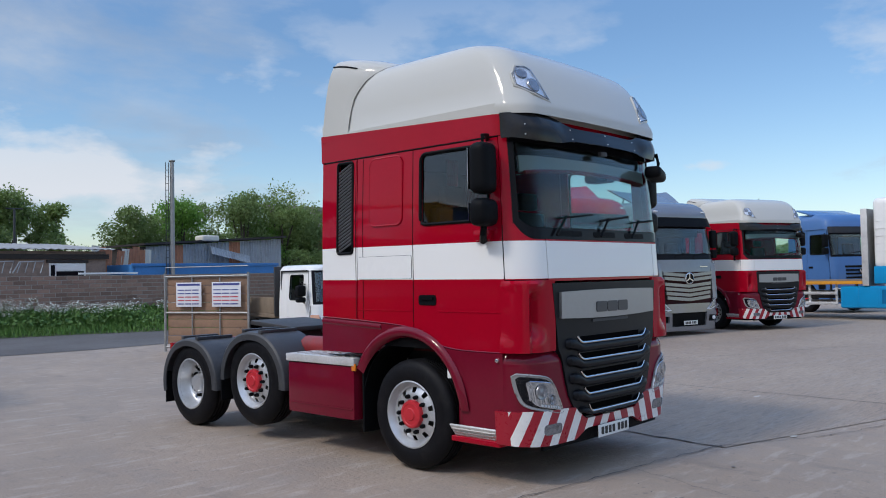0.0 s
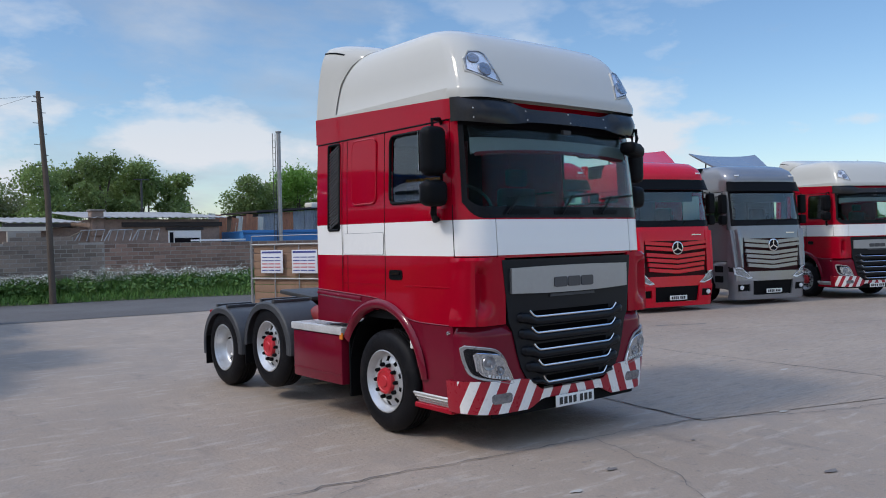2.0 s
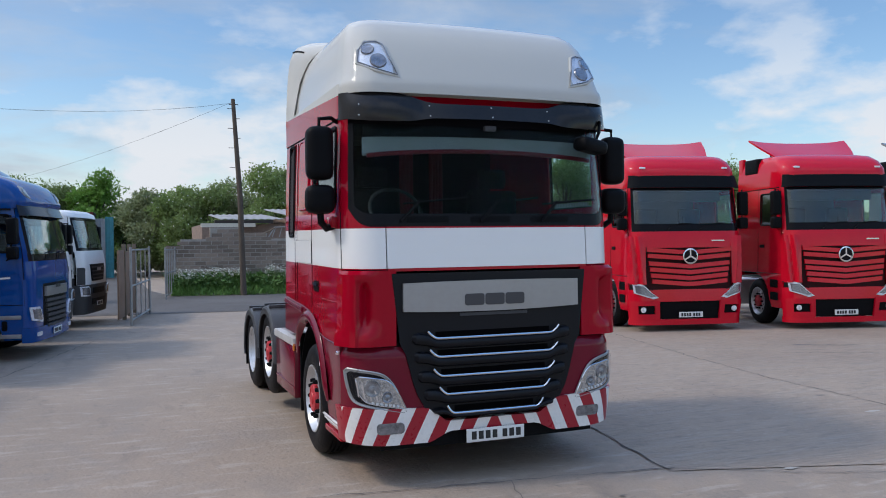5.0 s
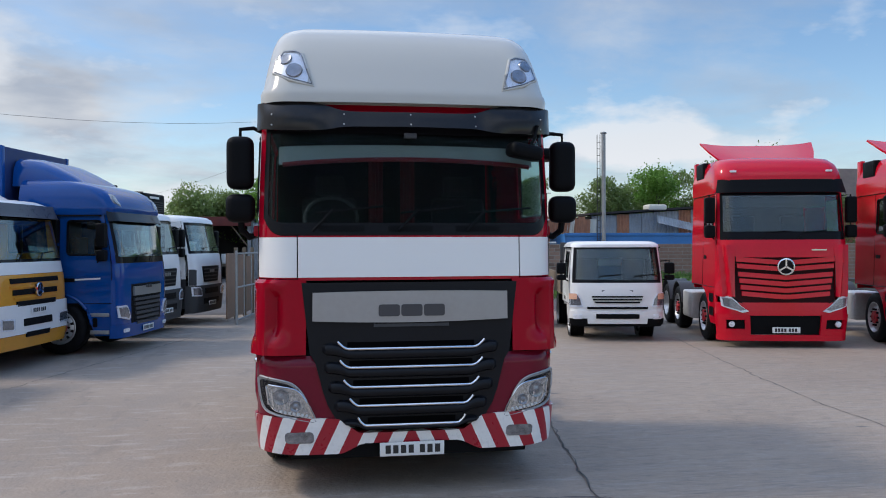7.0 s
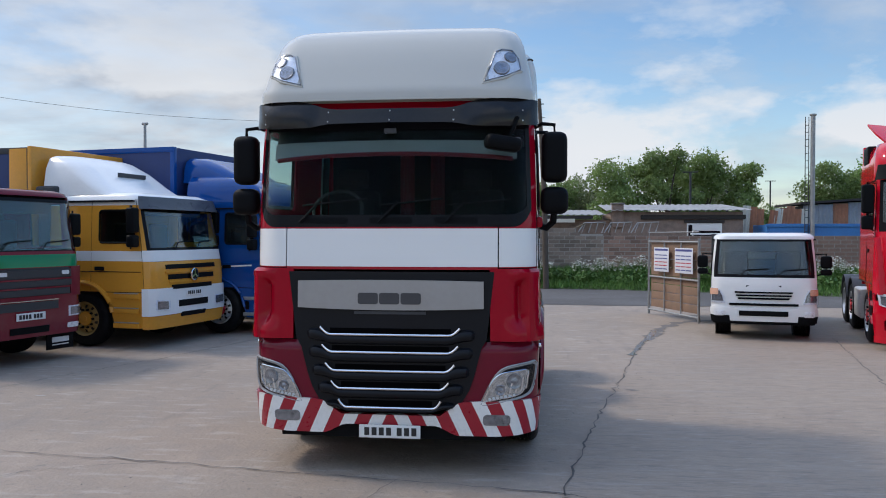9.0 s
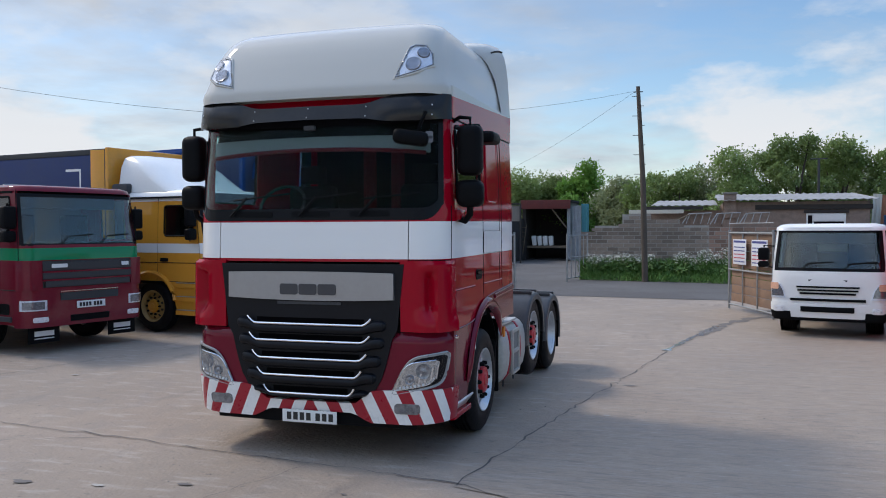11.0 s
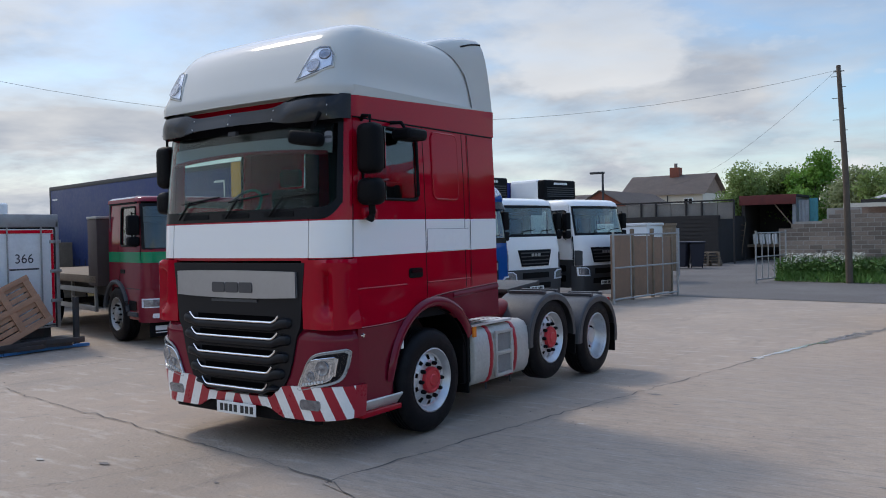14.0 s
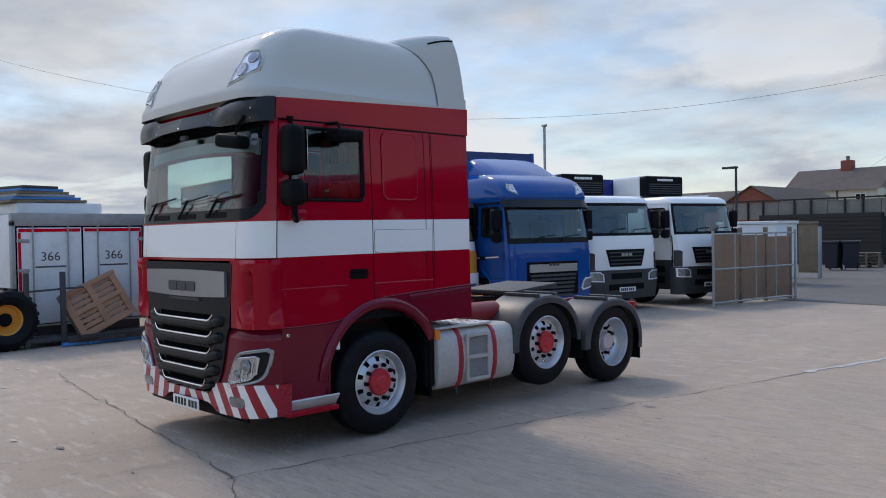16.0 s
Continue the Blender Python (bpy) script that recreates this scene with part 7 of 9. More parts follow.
M_SOIL = material("soil_bank", (0.06, 0.075, 0.028), 0.95, vary=0.4, scale=2.5, bump=0.6, bscale=12)

tagged(part("ground", box(-700, 700, -700, 900, -0.6, -0.012), M_CONC), "pale worn concrete yard", "ground", kind="structure")
# the brushed concrete bay, bounded by the joint that runs past the tractor unit
slab = bmesh.new()
vs = [slab.verts.new((x, y, -0.005)) for x, y in ((1.44, -0.45), (5.25, -1.6), (30, -9.5), (30, 12), (8, 17.6), (4.6, 14.6), (2.95, 8.4), (2.3, 4.6), (1.83, 2.2))]
slab.faces.new(vs)
tagged(part("pavement", slab, M_CONC2), "brushed concrete bay beside the yard", "ground", kind="structure")
road = bmesh.new()
for ring in (((-60, 20.5), (-2.4, 18.2), (3.2, 17.6), (8, 17.7), (60, 14), (60, 19), (9.0, 23.1), (4, 25.0), (-1.0, 25.6), (-1.8, 30), (-2.2, 45), (-14, 45), (-8.6, 27), (-60, 27)),):
    road.faces.new([road.verts.new((x, y, -0.003)) for x, y in ring])
tagged(part("road", road, M_ROAD), "old grey asphalt lane", "road", kind="structure")


def crack(pts, width, seed, name="ground_joint", z=-0.002, mat=None, wander=0.03):
    """A ragged crack or joint along a polyline."""
    rnd = random.Random(seed)
    b = bmesh.new()
    fine = []
    for (x0, y0), (x1, y1) in zip(pts, pts[1:]):
        n = max(2, int(math.hypot(x1 - x0, y1 - y0) / 0.12))
        for k in range(n):
            f = k / n
            fine.append((x0 + (x1 - x0) * f + rnd.gauss(0, wander * 0.6), y0 + (y1 - y0) * f + rnd.gauss(0, wander * 0.6)))
    fine.append(pts[-1])
    rows = []
    for i, (x, y) in enumerate(fine):
        a, c = fine[max(0, i - 1)], fine[min(len(fine) - 1, i + 1)]
        d = Vector((c[0] - a[0], c[1] - a[1])).normalized()
        w = width * 0.62 * rnd.uniform(0.25, 1.3) / 2
        rows.append((b.verts.new((x - d.y * w, y + d.x * w, z)), b.verts.new((x + d.y * w, y - d.x * w, z))))
    for p, q in zip(rows, rows[1:]):
        b.faces.new((p[0], p[1], q[1], q[0]))
    bmesh.ops.recalc_face_normals(b, faces=b.faces)
    return tagged(part(name, b, mat or M_CRACK), "dark ragged joint in the concrete", "joint", kind="structure")


crack([(1.44, -0.45), (1.83, 2.2), (2.3, 4.6), (2.95, 8.4), (3.6, 11.0), (4.2, 13.0)], 0.030, 1)
crack([(-5.2, 0.55), (-3.6, 0.27), (-2.05, 0.12), (-0.9, -0.06), (0.1, -0.17), (1.5, -0.4)], 0.026, 2)
crack([(1.5, -0.4), (2.6, -1.0), (5.25, -1.9), (9, -3.2)], 0.022, 3)
crack([(6.9, 10.2), (6.0, 5.7), (5.5, 2.8), (5.3, -0.4), (5.1, -2.5)], 0.03, 4)
crack([(-6.4, 1.2), (-5.6, 4.2), (-4.9, 6.2), (-4.5, 7.8), (-3.4, 12)], 0.03, 5)
crack([(-2.05, 0.12), (-3.1, -0.3), (-4.5, -2.2)], 0.012, 6)
crack([(0.1, -0.17), (-0.3, -1.4), (-1.6, -3.2)], 0.009, 7)
crack([(7.5, 4.7), (10.5, 3.2), (13.5, 2.0)], 0.03, 8)
crack([(8.4, 5.4), (9.4, 4.9)], 0.16, 9, mat=M_PATCH, wander=0.05)
for k, (x, y, r_) in enumerate(((-1.9, -1.3, 0.07), (-2.6, -1.7, 0.06), (0.6, -2.2, 0.06), (3.9, -2.7, 0.05), (-0.6, -1.0, 0.05))):
    rnd = random.Random(50 + k)
    b = bmesh.new()
    b.faces.new([b.verts.new((x + r_ * rnd.uniform(0.5, 1.2) * math.cos(t * math.tau / 14) * 1.5, y + r_ * rnd.uniform(0.5, 1.2) * math.sin(t * math.tau / 14) * 0.6, -0.0025)) for t in range(14)])
    tagged(part("ground_stain", b, M_PATCH), "dark worn patch in the concrete", "stain", kind="structure")
M_SCUFF = material("pale_scuff", (0.42, 0.385, 0.34), 0.9, vary=0.2, scale=9, bump=0.3)
for k in range(26):
    rnd = random.Random(900 + k)
    x, y, r_ = rnd.uniform(-7.5, 7), rnd.uniform(-3.6, 4.5), rnd.uniform(0.02, 0.06)
    if abs(x) < 1.6 and y > -0.3:
        continue
    b = bmesh.new()
    b.faces.new([b.verts.new((x + r_ * rnd.uniform(0.4, 1.3) * math.cos(t * math.tau / 12) * 1.8, y + r_ * rnd.uniform(0.4, 1.3) * math.sin(t * math.tau / 12) * 0.7, -0.0026)) for t in range(12)])
    tagged(part("ground_stain", b, M_SCUFF if k % 2 else M_PATCH), "small worn patch in the concrete", "stain", kind="structure")
# wet gully by the gate; reflected sky is painted into the water's pale colour
M_WATER = material("sky_pale_water", (0.30, 0.30, 0.30), 0.06, vary=0.15, scale=3, spec=0.9)
crack([(2.75, 7.4), (3.0, 8.6), (3.3, 9.8), (3.6, 11.2)], 0.22, 11, "puddle", 0.001, M_WATER, 0.02)
crack([(3.3, 9.6), (3.7, 11.4), (4.4, 13.0), (5.4, 13.6)], 0.45, 12, "wet_patch", 0.0, M_PATCH, 0.06)

# loose grit and small stones on the concrete
gr = np.random.default_rng(21)
n = 2600
cx, cy = gr.uniform(-9, 9, 60), gr.uniform(-6.3, 9, 60)
pick = gr.integers(0, 60, n)
gpos = np.stack([cx[pick] + gr.normal(0, 0.9, n), cy[pick] + gr.normal(0, 0.5, n), np.zeros(n)], 1)
grad = 0.003 + 0.009 * gr.uniform(0, 1, n) ** 4
tips = np.array([(1, 0, 0.1), (-0.2, 0.9, 0.0), (-0.8, -0.5, 0.1), (0.1, 0.05, 0.75)])
gturn = gr.uniform(0, math.tau, n)
gv = np.empty((n, 4, 3))
for k, (tx, ty, tz) in enumerate(tips):
    gv[:, k, 0] = gpos[:, 0] + grad * (tx * np.cos(gturn) - ty * np.sin(gturn))
    gv[:, k, 1] = gpos[:, 1] + grad * (tx * np.sin(gturn) + ty * np.cos(gturn))
    gv[:, k, 2] = grad * tz - 0.003
gfaces = (np.arange(n)[:, None, None] * 4 + np.array([(0, 1, 3), (1, 2, 3), (2, 0, 3)])[None]).reshape(-1, 3)
gme = bpy.data.meshes.new("grit")
gme.from_pydata(gv.reshape(-1, 3).tolist(), [], gfaces.tolist())
gme.materials.append(material("grit_stone", (0.16, 0.14, 0.125), 0.9, vary=0.5, scale=1.5))
tagged(new("grit", gme), "loose grit and small dark stones on the concrete", "grit", kind="stuff")

# ---- block wall, bank and lane side ----
M_BLOCK = material("brown_block", (0.30, 0.185, 0.135), 0.9, vary=0.25, scale=3, bump=0.5, bscale=50, dirt=(0.17, 0.12, 0.095), dirt_amount=0.5)
M_OLDBLOCK = material("grey_block", (0.26, 0.20, 0.155), 0.92, vary=0.35, scale=3, bump=0.5, bscale=50, dirt=(0.12, 0.10, 0.085), dirt_amount=0.6)
M_MORTAR = material("pale_mortar", (0.36, 0.325, 0.28), 0.95, vary=0.2, scale=5)
for mm in (M_BLOCK, M_OLDBLOCK):
    n, l = mm.node_tree.nodes, mm.node_tree.links
    oi = n.new("ShaderNodeObjectInfo")
    hs = n.new("ShaderNodeHueSaturation")
    mr = n.new("ShaderNodeMapRange"); mr.inputs[3].default_value, mr.inputs[4].default_value = 0.7, 1.3
    p_ = n["Principled BSDF"]
    src = p_.inputs["Base Color"].links[0].from_socket
    l.new(oi.outputs["Random"], mr.inputs[0]); l.new(mr.outputs[0], hs.inputs["Value"]); l.new(src, hs.inputs["Color"]); l.new(hs.outputs[0], p_.inputs["Base Color"])


def block_wall(name, x0, x1, y, z0, height, mat, label, course=0.155, blen=0.42, joined_from=None, seed=3):
    """A wall of single blocks with recessed joints. height(x): its top. Past joined_from the blocks are one mesh."""
    rnd = random.Random(seed)
    W = bmesh.new()
    n = max(2, int((x1 - x0) / 0.5))
    for k in range(n):
        a, b = x0 + (x1 - x0) * k / n, x0 + (x1 - x0) * (k + 1) / n
        add_box(W, a, b, y + 0.003, y + 0.2, z0, height((a + b) / 2) - 0.03)
    wall = tagged(part(name, W, M_MORTAR), label, "wall", kind="structure")
    proto = bmesh.new()
    add_box(proto, -0.5, 0.5, -0.09, 0.09, -0.5, 0.5)
    me = bpy.data.meshes.new("block")
    proto.to_mesh(me); proto.free()
    me.materials.append(mat)
    rest = bmesh.new()
    z, r = z0, 0
    while z < 2.6:
        x = x0 - (blen / 2 if r % 2 else 0)
        while x < x1:
            a, b = max(x0, x) + 0.012, min(x1, x + blen) - 0.012
            if b - a > 0.08 and z + course < height((a + b) / 2) + 0.02:
                dy = rnd.uniform(-0.006, 0.006)
                if joined_from is None or (a + b) / 2 < joined_from:
                    o = new("block", me)
                    o.parent = wall
                    o.location = ((a + b) / 2, y + 0.085 + dy, z + course / 2)
                    o.scale = (b - a, 1, course - 0.024)
                else:
                    add_box(rest, a, b, y - 0.005 + dy, y + 0.175, z + 0.012, z + course - 0.012)
            x += blen
        z += course
        r += 1
    if joined_from is not None and len(rest.verts):
        o = part("blocks", rest, mat, wall)
        o["kind"] = "stuff"
    else:
        rest.free()
    return wall


def wall_top(x):
    if x < -0.9:
        return 1.85
    if x < 3.6:
        return 2.12 + 0.23 * (1 if 0.2 < x < 2.6 else 0) + 0.22 * (1 if 0.6 < x < 1.6 else 0)
    return 2.05




block_wall("wall_north", -1.3, 3.6, 27.0, 0.0, wall_top, M_OLDBLOCK, "old grey block wall with a broken top")
block_wall("wall_east", 3.6, 30.0, 27.0, 0.0, wall_top, M_BLOCK, "brown concrete block wall beside the lane", joined_from=12.0)

# grass bank between lane and wall
bank = bmesh.new()
edge = [(-1.2, 25.7), (0.5, 25.3), (3.0, 24.9), (5.5, 24.2), (8.0, 23.2), (11.0, 22.0), (16.0, 20.6), (24.0, 18.6)]
rows = []
for x, y in edge:
    rows.append([bank.verts.new((x + (0 if k < 4 else 0), y + (27.05 - y) * k / 4, 0.002 + 0.33 * math.sin(math.pi / 2 * k / 4) + (0.05 * noise.noise((x, k, 0)) if k else 0))) for k in range(5)])
for p, q in zip(rows, rows[1:]):
    for k in range(4):
        bank.faces.new((p[k], q[k], q[k + 1], p[k + 1]))
tagged(part("grass_bank", bank, M_SOIL), "green verge at the foot of the wall", "verge", kind="structure")


def quads(name, mat, centres, ups, sides, parent=None):
    """One mesh of many four-cornered leaves."""
    c, u, s = (np.asarray(a, float) for a in (centres, ups, sides))
    n = len(c)
    v = np.empty((n, 4, 3))
    v[:, 0], v[:, 1], v[:, 2], v[:, 3] = c - s, c + s, c + s * 0.35 + u, c - s * 0.35 + u
    me = bpy.data.meshes.new(name)
    me.from_pydata(v.reshape(-1, 3).tolist(), [], np.arange(n * 4).reshape(-1, 4).tolist())
    me.materials.append(mat)
    ob = new(name, me)
    if parent:
        ob.parent = parent
    return ob


def edge_y(x):
    for (x0, y0), (x1, y1) in zip(edge, edge[1:]):
        if x0 <= x <= x1:
            return y0 + (y1 - y0) * (x - x0) / (x1 - x0)
    return 25.0


rng = np.random.default_rng(4)
n = 26000
gx = rng.uniform(-1.2, 16, n)
gf = rng.uniform(0, 1, n) ** 0.8
ey = np.array([edge_y(x) for x in gx])
gy = ey + (26.95 - ey) * gf
gh = (0.10 + 0.32 * gf) * rng.uniform(0.5, 1.4, n)
gzz = 0.33 * np.sin(np.pi / 2 * gf)
lean = rng.normal(0, 0.35, (n, 2))
ang = rng.uniform(0, math.pi, n)
tagged(quads("grass", M_GRASS, np.stack([gx, gy, gzz], 1), np.stack([lean[:, 0] * gh, lean[:, 1] * gh, gh], 1), np.stack([np.cos(ang) * 0.02, np.sin(ang) * 0.02, 0 * ang], 1)), "long green grass", "grass", kind="stuff")
n = 9000
wx = rng.uniform(-1.2, 16, n)
wf = rng.uniform(0.25, 1, n)
ey = np.array([edge_y(x) for x in wx])
wy = ey + (26.95 - ey) * wf
clump = np.array([noise.noise((x * 0.9, y * 0.9, 3)) for x, y in zip(wx, wy)])
wz = 0.33 * np.sin(np.pi / 2 * wf) + rng.uniform(0.05, 0.30, n) + 0.35 * np.clip(clump + 0.25, 0, 1)
d = rng.normal(0, 1, (n, 3)); d /= np.linalg.norm(d, axis=1)[:, None]
e = np.cross(d, rng.normal(0, 1, (n, 3))); e /= np.linalg.norm(e, axis=1)[:, None]
tagged(quads("weeds", M_WEED, np.stack([wx, wy, wz], 1), d * 0.11, e * 0.045), "broad-leaved weeds and nettles", "weeds", kind="stuff")
n = 3200
fx = rng.uniform(-1.0, 14, n); keep = np.array([noise.noise((x * 0.7, 5, 3)) > -0.12 for x in fx]); fx = fx[keep]; n = len(fx)
fy = rng.uniform(25.9, 26.9, n) - np.clip((fx - 5) * 0.15, 0, 1.3)
fz = 0.62 + rng.uniform(0, 0.62, n) * np.array([0.55 + 0.7 * abs(noise.noise((x * 1.3, 8, 1))) for x in fx])
hd = np.repeat(np.stack([fx, fy, fz], 1), 3, 0) + rng.normal(0, 0.03, (3 * n, 3))
a = rng.uniform(0, 6.28, 3 * n)
flowers = tagged(quads("cow_parsley", M_FLOWER, hd, np.stack([0.042 * np.cos(a), 0.042 * np.sin(a), 0 * a + 0.014], 1), np.stack([-0.026 * np.sin(a), 0.026 * np.cos(a), 0 * a], 1)), "white cow parsley along the wall", "flowers", kind="stuff")
st = np.stack([fx, fy, fz * 0.0 + 0.25], 1)
quads("stem", M_WEED, st, np.stack([0 * fx, 0 * fx, fz - 0.25], 1), np.stack([0 * fx + 0.005, 0 * fx, 0 * fx], 1), flowers)

# ---- trees ----
M_BARK = material("bark", (0.07, 0.055, 0.045), 0.9, vary=0.3, scale=6, bump=0.5, bscale=30)


def leafy(name, color):
    """A thin leaf: part of the light passes through it."""
    m = material(name, color, 0.6, vary=0.45, scale=1.1, spec=0.25)
    n, l = m.node_tree.nodes, m.node_tree.links
    p = n["Principled BSDF"]
    tr = n.new("ShaderNodeBsdfTranslucent")
    l.new(p.inputs["Base Color"].links[0].from_socket, tr.inputs[0])
    mx = n.new("ShaderNodeMixShader"); mx.inputs[0].default_value = 0.42
    l.new(p.outputs[0], mx.inputs[1]); l.new(tr.outputs[0], mx.inputs[2]); l.new(mx.outputs[0], n["Material Output"].inputs[0])
    return m


M_LEAF = [leafy("leaf_dark", (0.19, 0.26, 0.09)), leafy("leaf_mid", (0.22, 0.30, 0.10)), leafy("leaf_bright", (0.17, 0.32, 0.06)), leafy("leaf_pale", (0.27, 0.31, 0.16))]


def tree(x, y, h, r, seed, leaf=0, n=15000, bloom=0, size=0.125, label="leafy green tree behind the sheds", low=0.12, group="trees behind the yard"):
    rnd = np.random.default_rng(seed)
    T = thing("tree", pose(x, y, 0), label, "tree", group)
    tk = bmesh.new()
    add_tube(tk, [(0, 0, -0.1), (0.05, 0, h * 0.3), (rnd.normal(0, 0.2), rnd.normal(0, 0.2), h * 0.75)], [0.03 * h, 0.022 * h, 0.005 * h], 8)
    part("trunk", tk, M_BARK, T)
    lobes = []
    for k in range(22):
        a, e = rnd.uniform(0, math.tau), rnd.uniform(low, 0.92)
        spread = r * (1.15 - 0.8 * max(0, e - 0.35) / 0.6) * rnd.uniform(0.25, 0.95)
        lobes.append((spread * math.cos(a), spread * math.sin(a), h * e, r * rnd.uniform(0.28, 0.5)))
    for k, (lx, ly, lz, lr) in enumerate(lobes[:7]):
        b = bmesh.new()
        add_tube(b, [(0.03, 0, h * 0.3), (lx * 0.5, ly * 0.5, h * 0.3 + (lz - h * 0.3) * 0.6), (lx, ly, lz)], [0.012 * h, 0.008 * h, 0.002 * h], 6)
        part("limb", b, M_BARK, T)
    per = n // len(lobes)
    cs, us, ss = [], [], []
    for lx, ly, lz, lr in lobes:
        d = rnd.normal(0, 1, (per, 3)); d /= np.linalg.norm(d, axis=1)[:, None]
        rad = lr * rnd.uniform(0.25, 1.0, per) ** 0.5 * (1 + 0.35 * np.sin(d[:, 0] * 7 + lx) * np.cos(d[:, 2] * 6 + lz))
        c = d * rad[:, None] * (1, 1, 0.8) + (lx, ly, lz)
        twig = rnd.uniform(0, 1, per) < 0.10
        c[twig] += d[twig] * lr * 0.3
        u = rnd.normal(0, 1, (per, 3)); u /= np.linalg.norm(u, axis=1)[:, None]
        s = np.cross(u, rnd.normal(0, 1, (per, 3))); s /= np.linalg.norm(s, axis=1)[:, None]
        k = rnd.uniform(0.6, 1.3, (per, 1))
        cs.append(c); us.append(u * size * k); ss.append(s * size * 0.42 * k)
    cs, us, ss = np.concatenate(cs), np.concatenate(us), np.concatenate(ss)
    cs[:, 2] = np.maximum(cs[:, 2], 0.2)
    quads("crown", M_LEAF[leaf], cs, us, ss, T)
    if bloom:
        pick = rnd.choice(len(cs), bloom)
        quads("blossom", M_FLOWER, cs[pick] + rnd.normal(0, 0.05, (bloom, 3)), us[pick] * 0.7, ss[pick] * 0.8, T)["label"] = "white may blossom"
    return T


for k, (x, y, h, r, leaf, bloom) in enumerate((
        (2.0, 44, 5.4, 2.2, 0, 350), (5.4, 43, 6.4, 2.3, 1, 500), (8.4, 44, 7.3, 2.0, 0, 350), (10.8, 45, 7.6, 2.0, 1, 250), (-1.4, 47, 5.2, 1.9, 3, 300), (14.5, 58, 6.2, 2.2, 3, 250),
        (17.8, 44, 6.3, 2.2, 0, 300), (21.5, 45, 6.9, 2.5, 2, 0), (25.5, 44, 7.7, 2.8, 0, 0), (29.5, 45, 8.2, 2.8, 1, 0), (33.0, 46, 7.4, 2.4, 0, 0), (13.4, 45, 6.6, 1.8, 1, 500),
        (-4.6, 50, 6.7, 2.0, 2, 0), (-8.3, 50, 5.8, 2.3, 1, 0), (-10.2, 55, 5.3, 1.8, 1, 200), (-2.8, 52, 5.2, 2.0, 0, 100), (0.4, 52, 5.2, 2.0, 0, 150),
        (36, 40, 7.0, 2.6, 1, 200), (3.7, 46, 5.8, 2.2, 3, 400), (7.0, 46, 6.8, 2.2, 0, 300), (19.6, 46, 6.4, 2.2, 1, 100), (23.5, 47, 7.0, 2.4, 0, 0), (27.5, 46, 7.6, 2.5, 2, 0), (31.4, 46, 7.6, 2.4, 0, 0), (0.3, 45, 5.2, 2.0, 1, 250), (-6.4, 52, 6.2, 2.3, 0, 0), (-8.6, 53, 5.6, 2.0, 3, 100), (9.6, 47, 7.2, 2.0, 1, 200))):
    tree(x, y, h, r, 100 + k, leaf, bloom=bloom)
# a hedge of far trees along the skyline
n = 42000
far = np.random.default_rng(9)
ba = far.uniform(radians(-112), radians(78), n)
dist = far.uniform(95, 125, n)
top = np.array([2.6 + 2.4 * noise.noise((a * 14, 2, 0)) + 1.6 * noise.noise((a * 45, 7, 0)) for a in ba]) + 1.2
c = np.stack([np.sin(ba) * dist, np.cos(ba) * dist, far.uniform(0, 1, n) ** 0.7 * top], 1)
u = far.normal(0, 1, (n, 3)); u /= np.linalg.norm(u, axis=1)[:, None]
s = np.cross(u, far.normal(0, 1, (n, 3))); s /= np.linalg.norm(s, axis=1)[:, None]
tagged(quads("far_woods", M_LEAF[1], c, u * 0.8, s * 0.42), "distant green hedgerow and woods", "woods", kind="stuff")


# ---- sheds, houses and yard walls ----
M_SHEET = material("grey_sheeting", (0.31, 0.33, 0.345), 0.6, metal=0.2, vary=0.2, scale=2, dirt=(0.13, 0.10, 0.08), dirt_amount=0.5)
M_RUST = material("rusty_sheeting", (0.38, 0.16, 0.085), 0.85, vary=0.35, scale=1.5, dirt=(0.42, 0.26, 0.15), dirt_amount=0.6)
M_ROOFSHEET = material("weathered_roof_sheet", (0.34, 0.33, 0.315), 0.85, vary=0.25, scale=1.0, bump=0.2, bscale=10, dirt=(0.12, 0.11, 0.10), dirt_amount=0.6)
M_DARKWOOD = material("dark_timber", (0.035, 0.03, 0.027), 0.9, vary=0.4, scale=3, bump=0.3)
M_BRICKOLD = material("old_brick", (0.25, 0.18, 0.14), 0.92, vary=0.3, scale=5, bump=0.4, bscale=40, dirt=(0.10, 0.085, 0.075), dirt_amount=0.6)
M_REDBRICK = material("red_brick", (0.24, 0.075, 0.045), 0.9, vary=0.25, scale=5, bump=0.3, bscale=40)
M_RENDER = material("cream_render", (0.62, 0.58, 0.48), 0.85, vary=0.08, scale=2)
M_TILE = material("brown_roof_tile", (0.20, 0.165, 0.145), 0.85, vary=0.25, scale=2, bump=0.3, bscale=8)
M_CONTBLUE = material("blue_container_paint", (0.045, 0.19, 0.45), 0.5, vary=0.15, scale=1.5, dirt=(0.10, 0.09, 0.09), dirt_amount=0.3)
M_CRATE = material("crate_timber", (0.36, 0.19, 0.11), 0.85, vary=0.3, scale=5, bump=0.4, bscale=40, dirt=(0.2, 0.15, 0.11), dirt_amount=0.4)
M_PANEL = material("brown_board", (0.27, 0.165, 0.105), 0.85, vary=0.2, scale=2.5, bump=0.2, dirt=(0.12, 0.10, 0.08), dirt_amount=0.5)
M_CONCPANEL = material("grey_concrete_panel", (0.22, 0.20, 0.175), 0.9, vary=0.2, scale=2, bump=0.3, dirt=(0.11, 0.10, 0.09), dirt_amount=0.5)


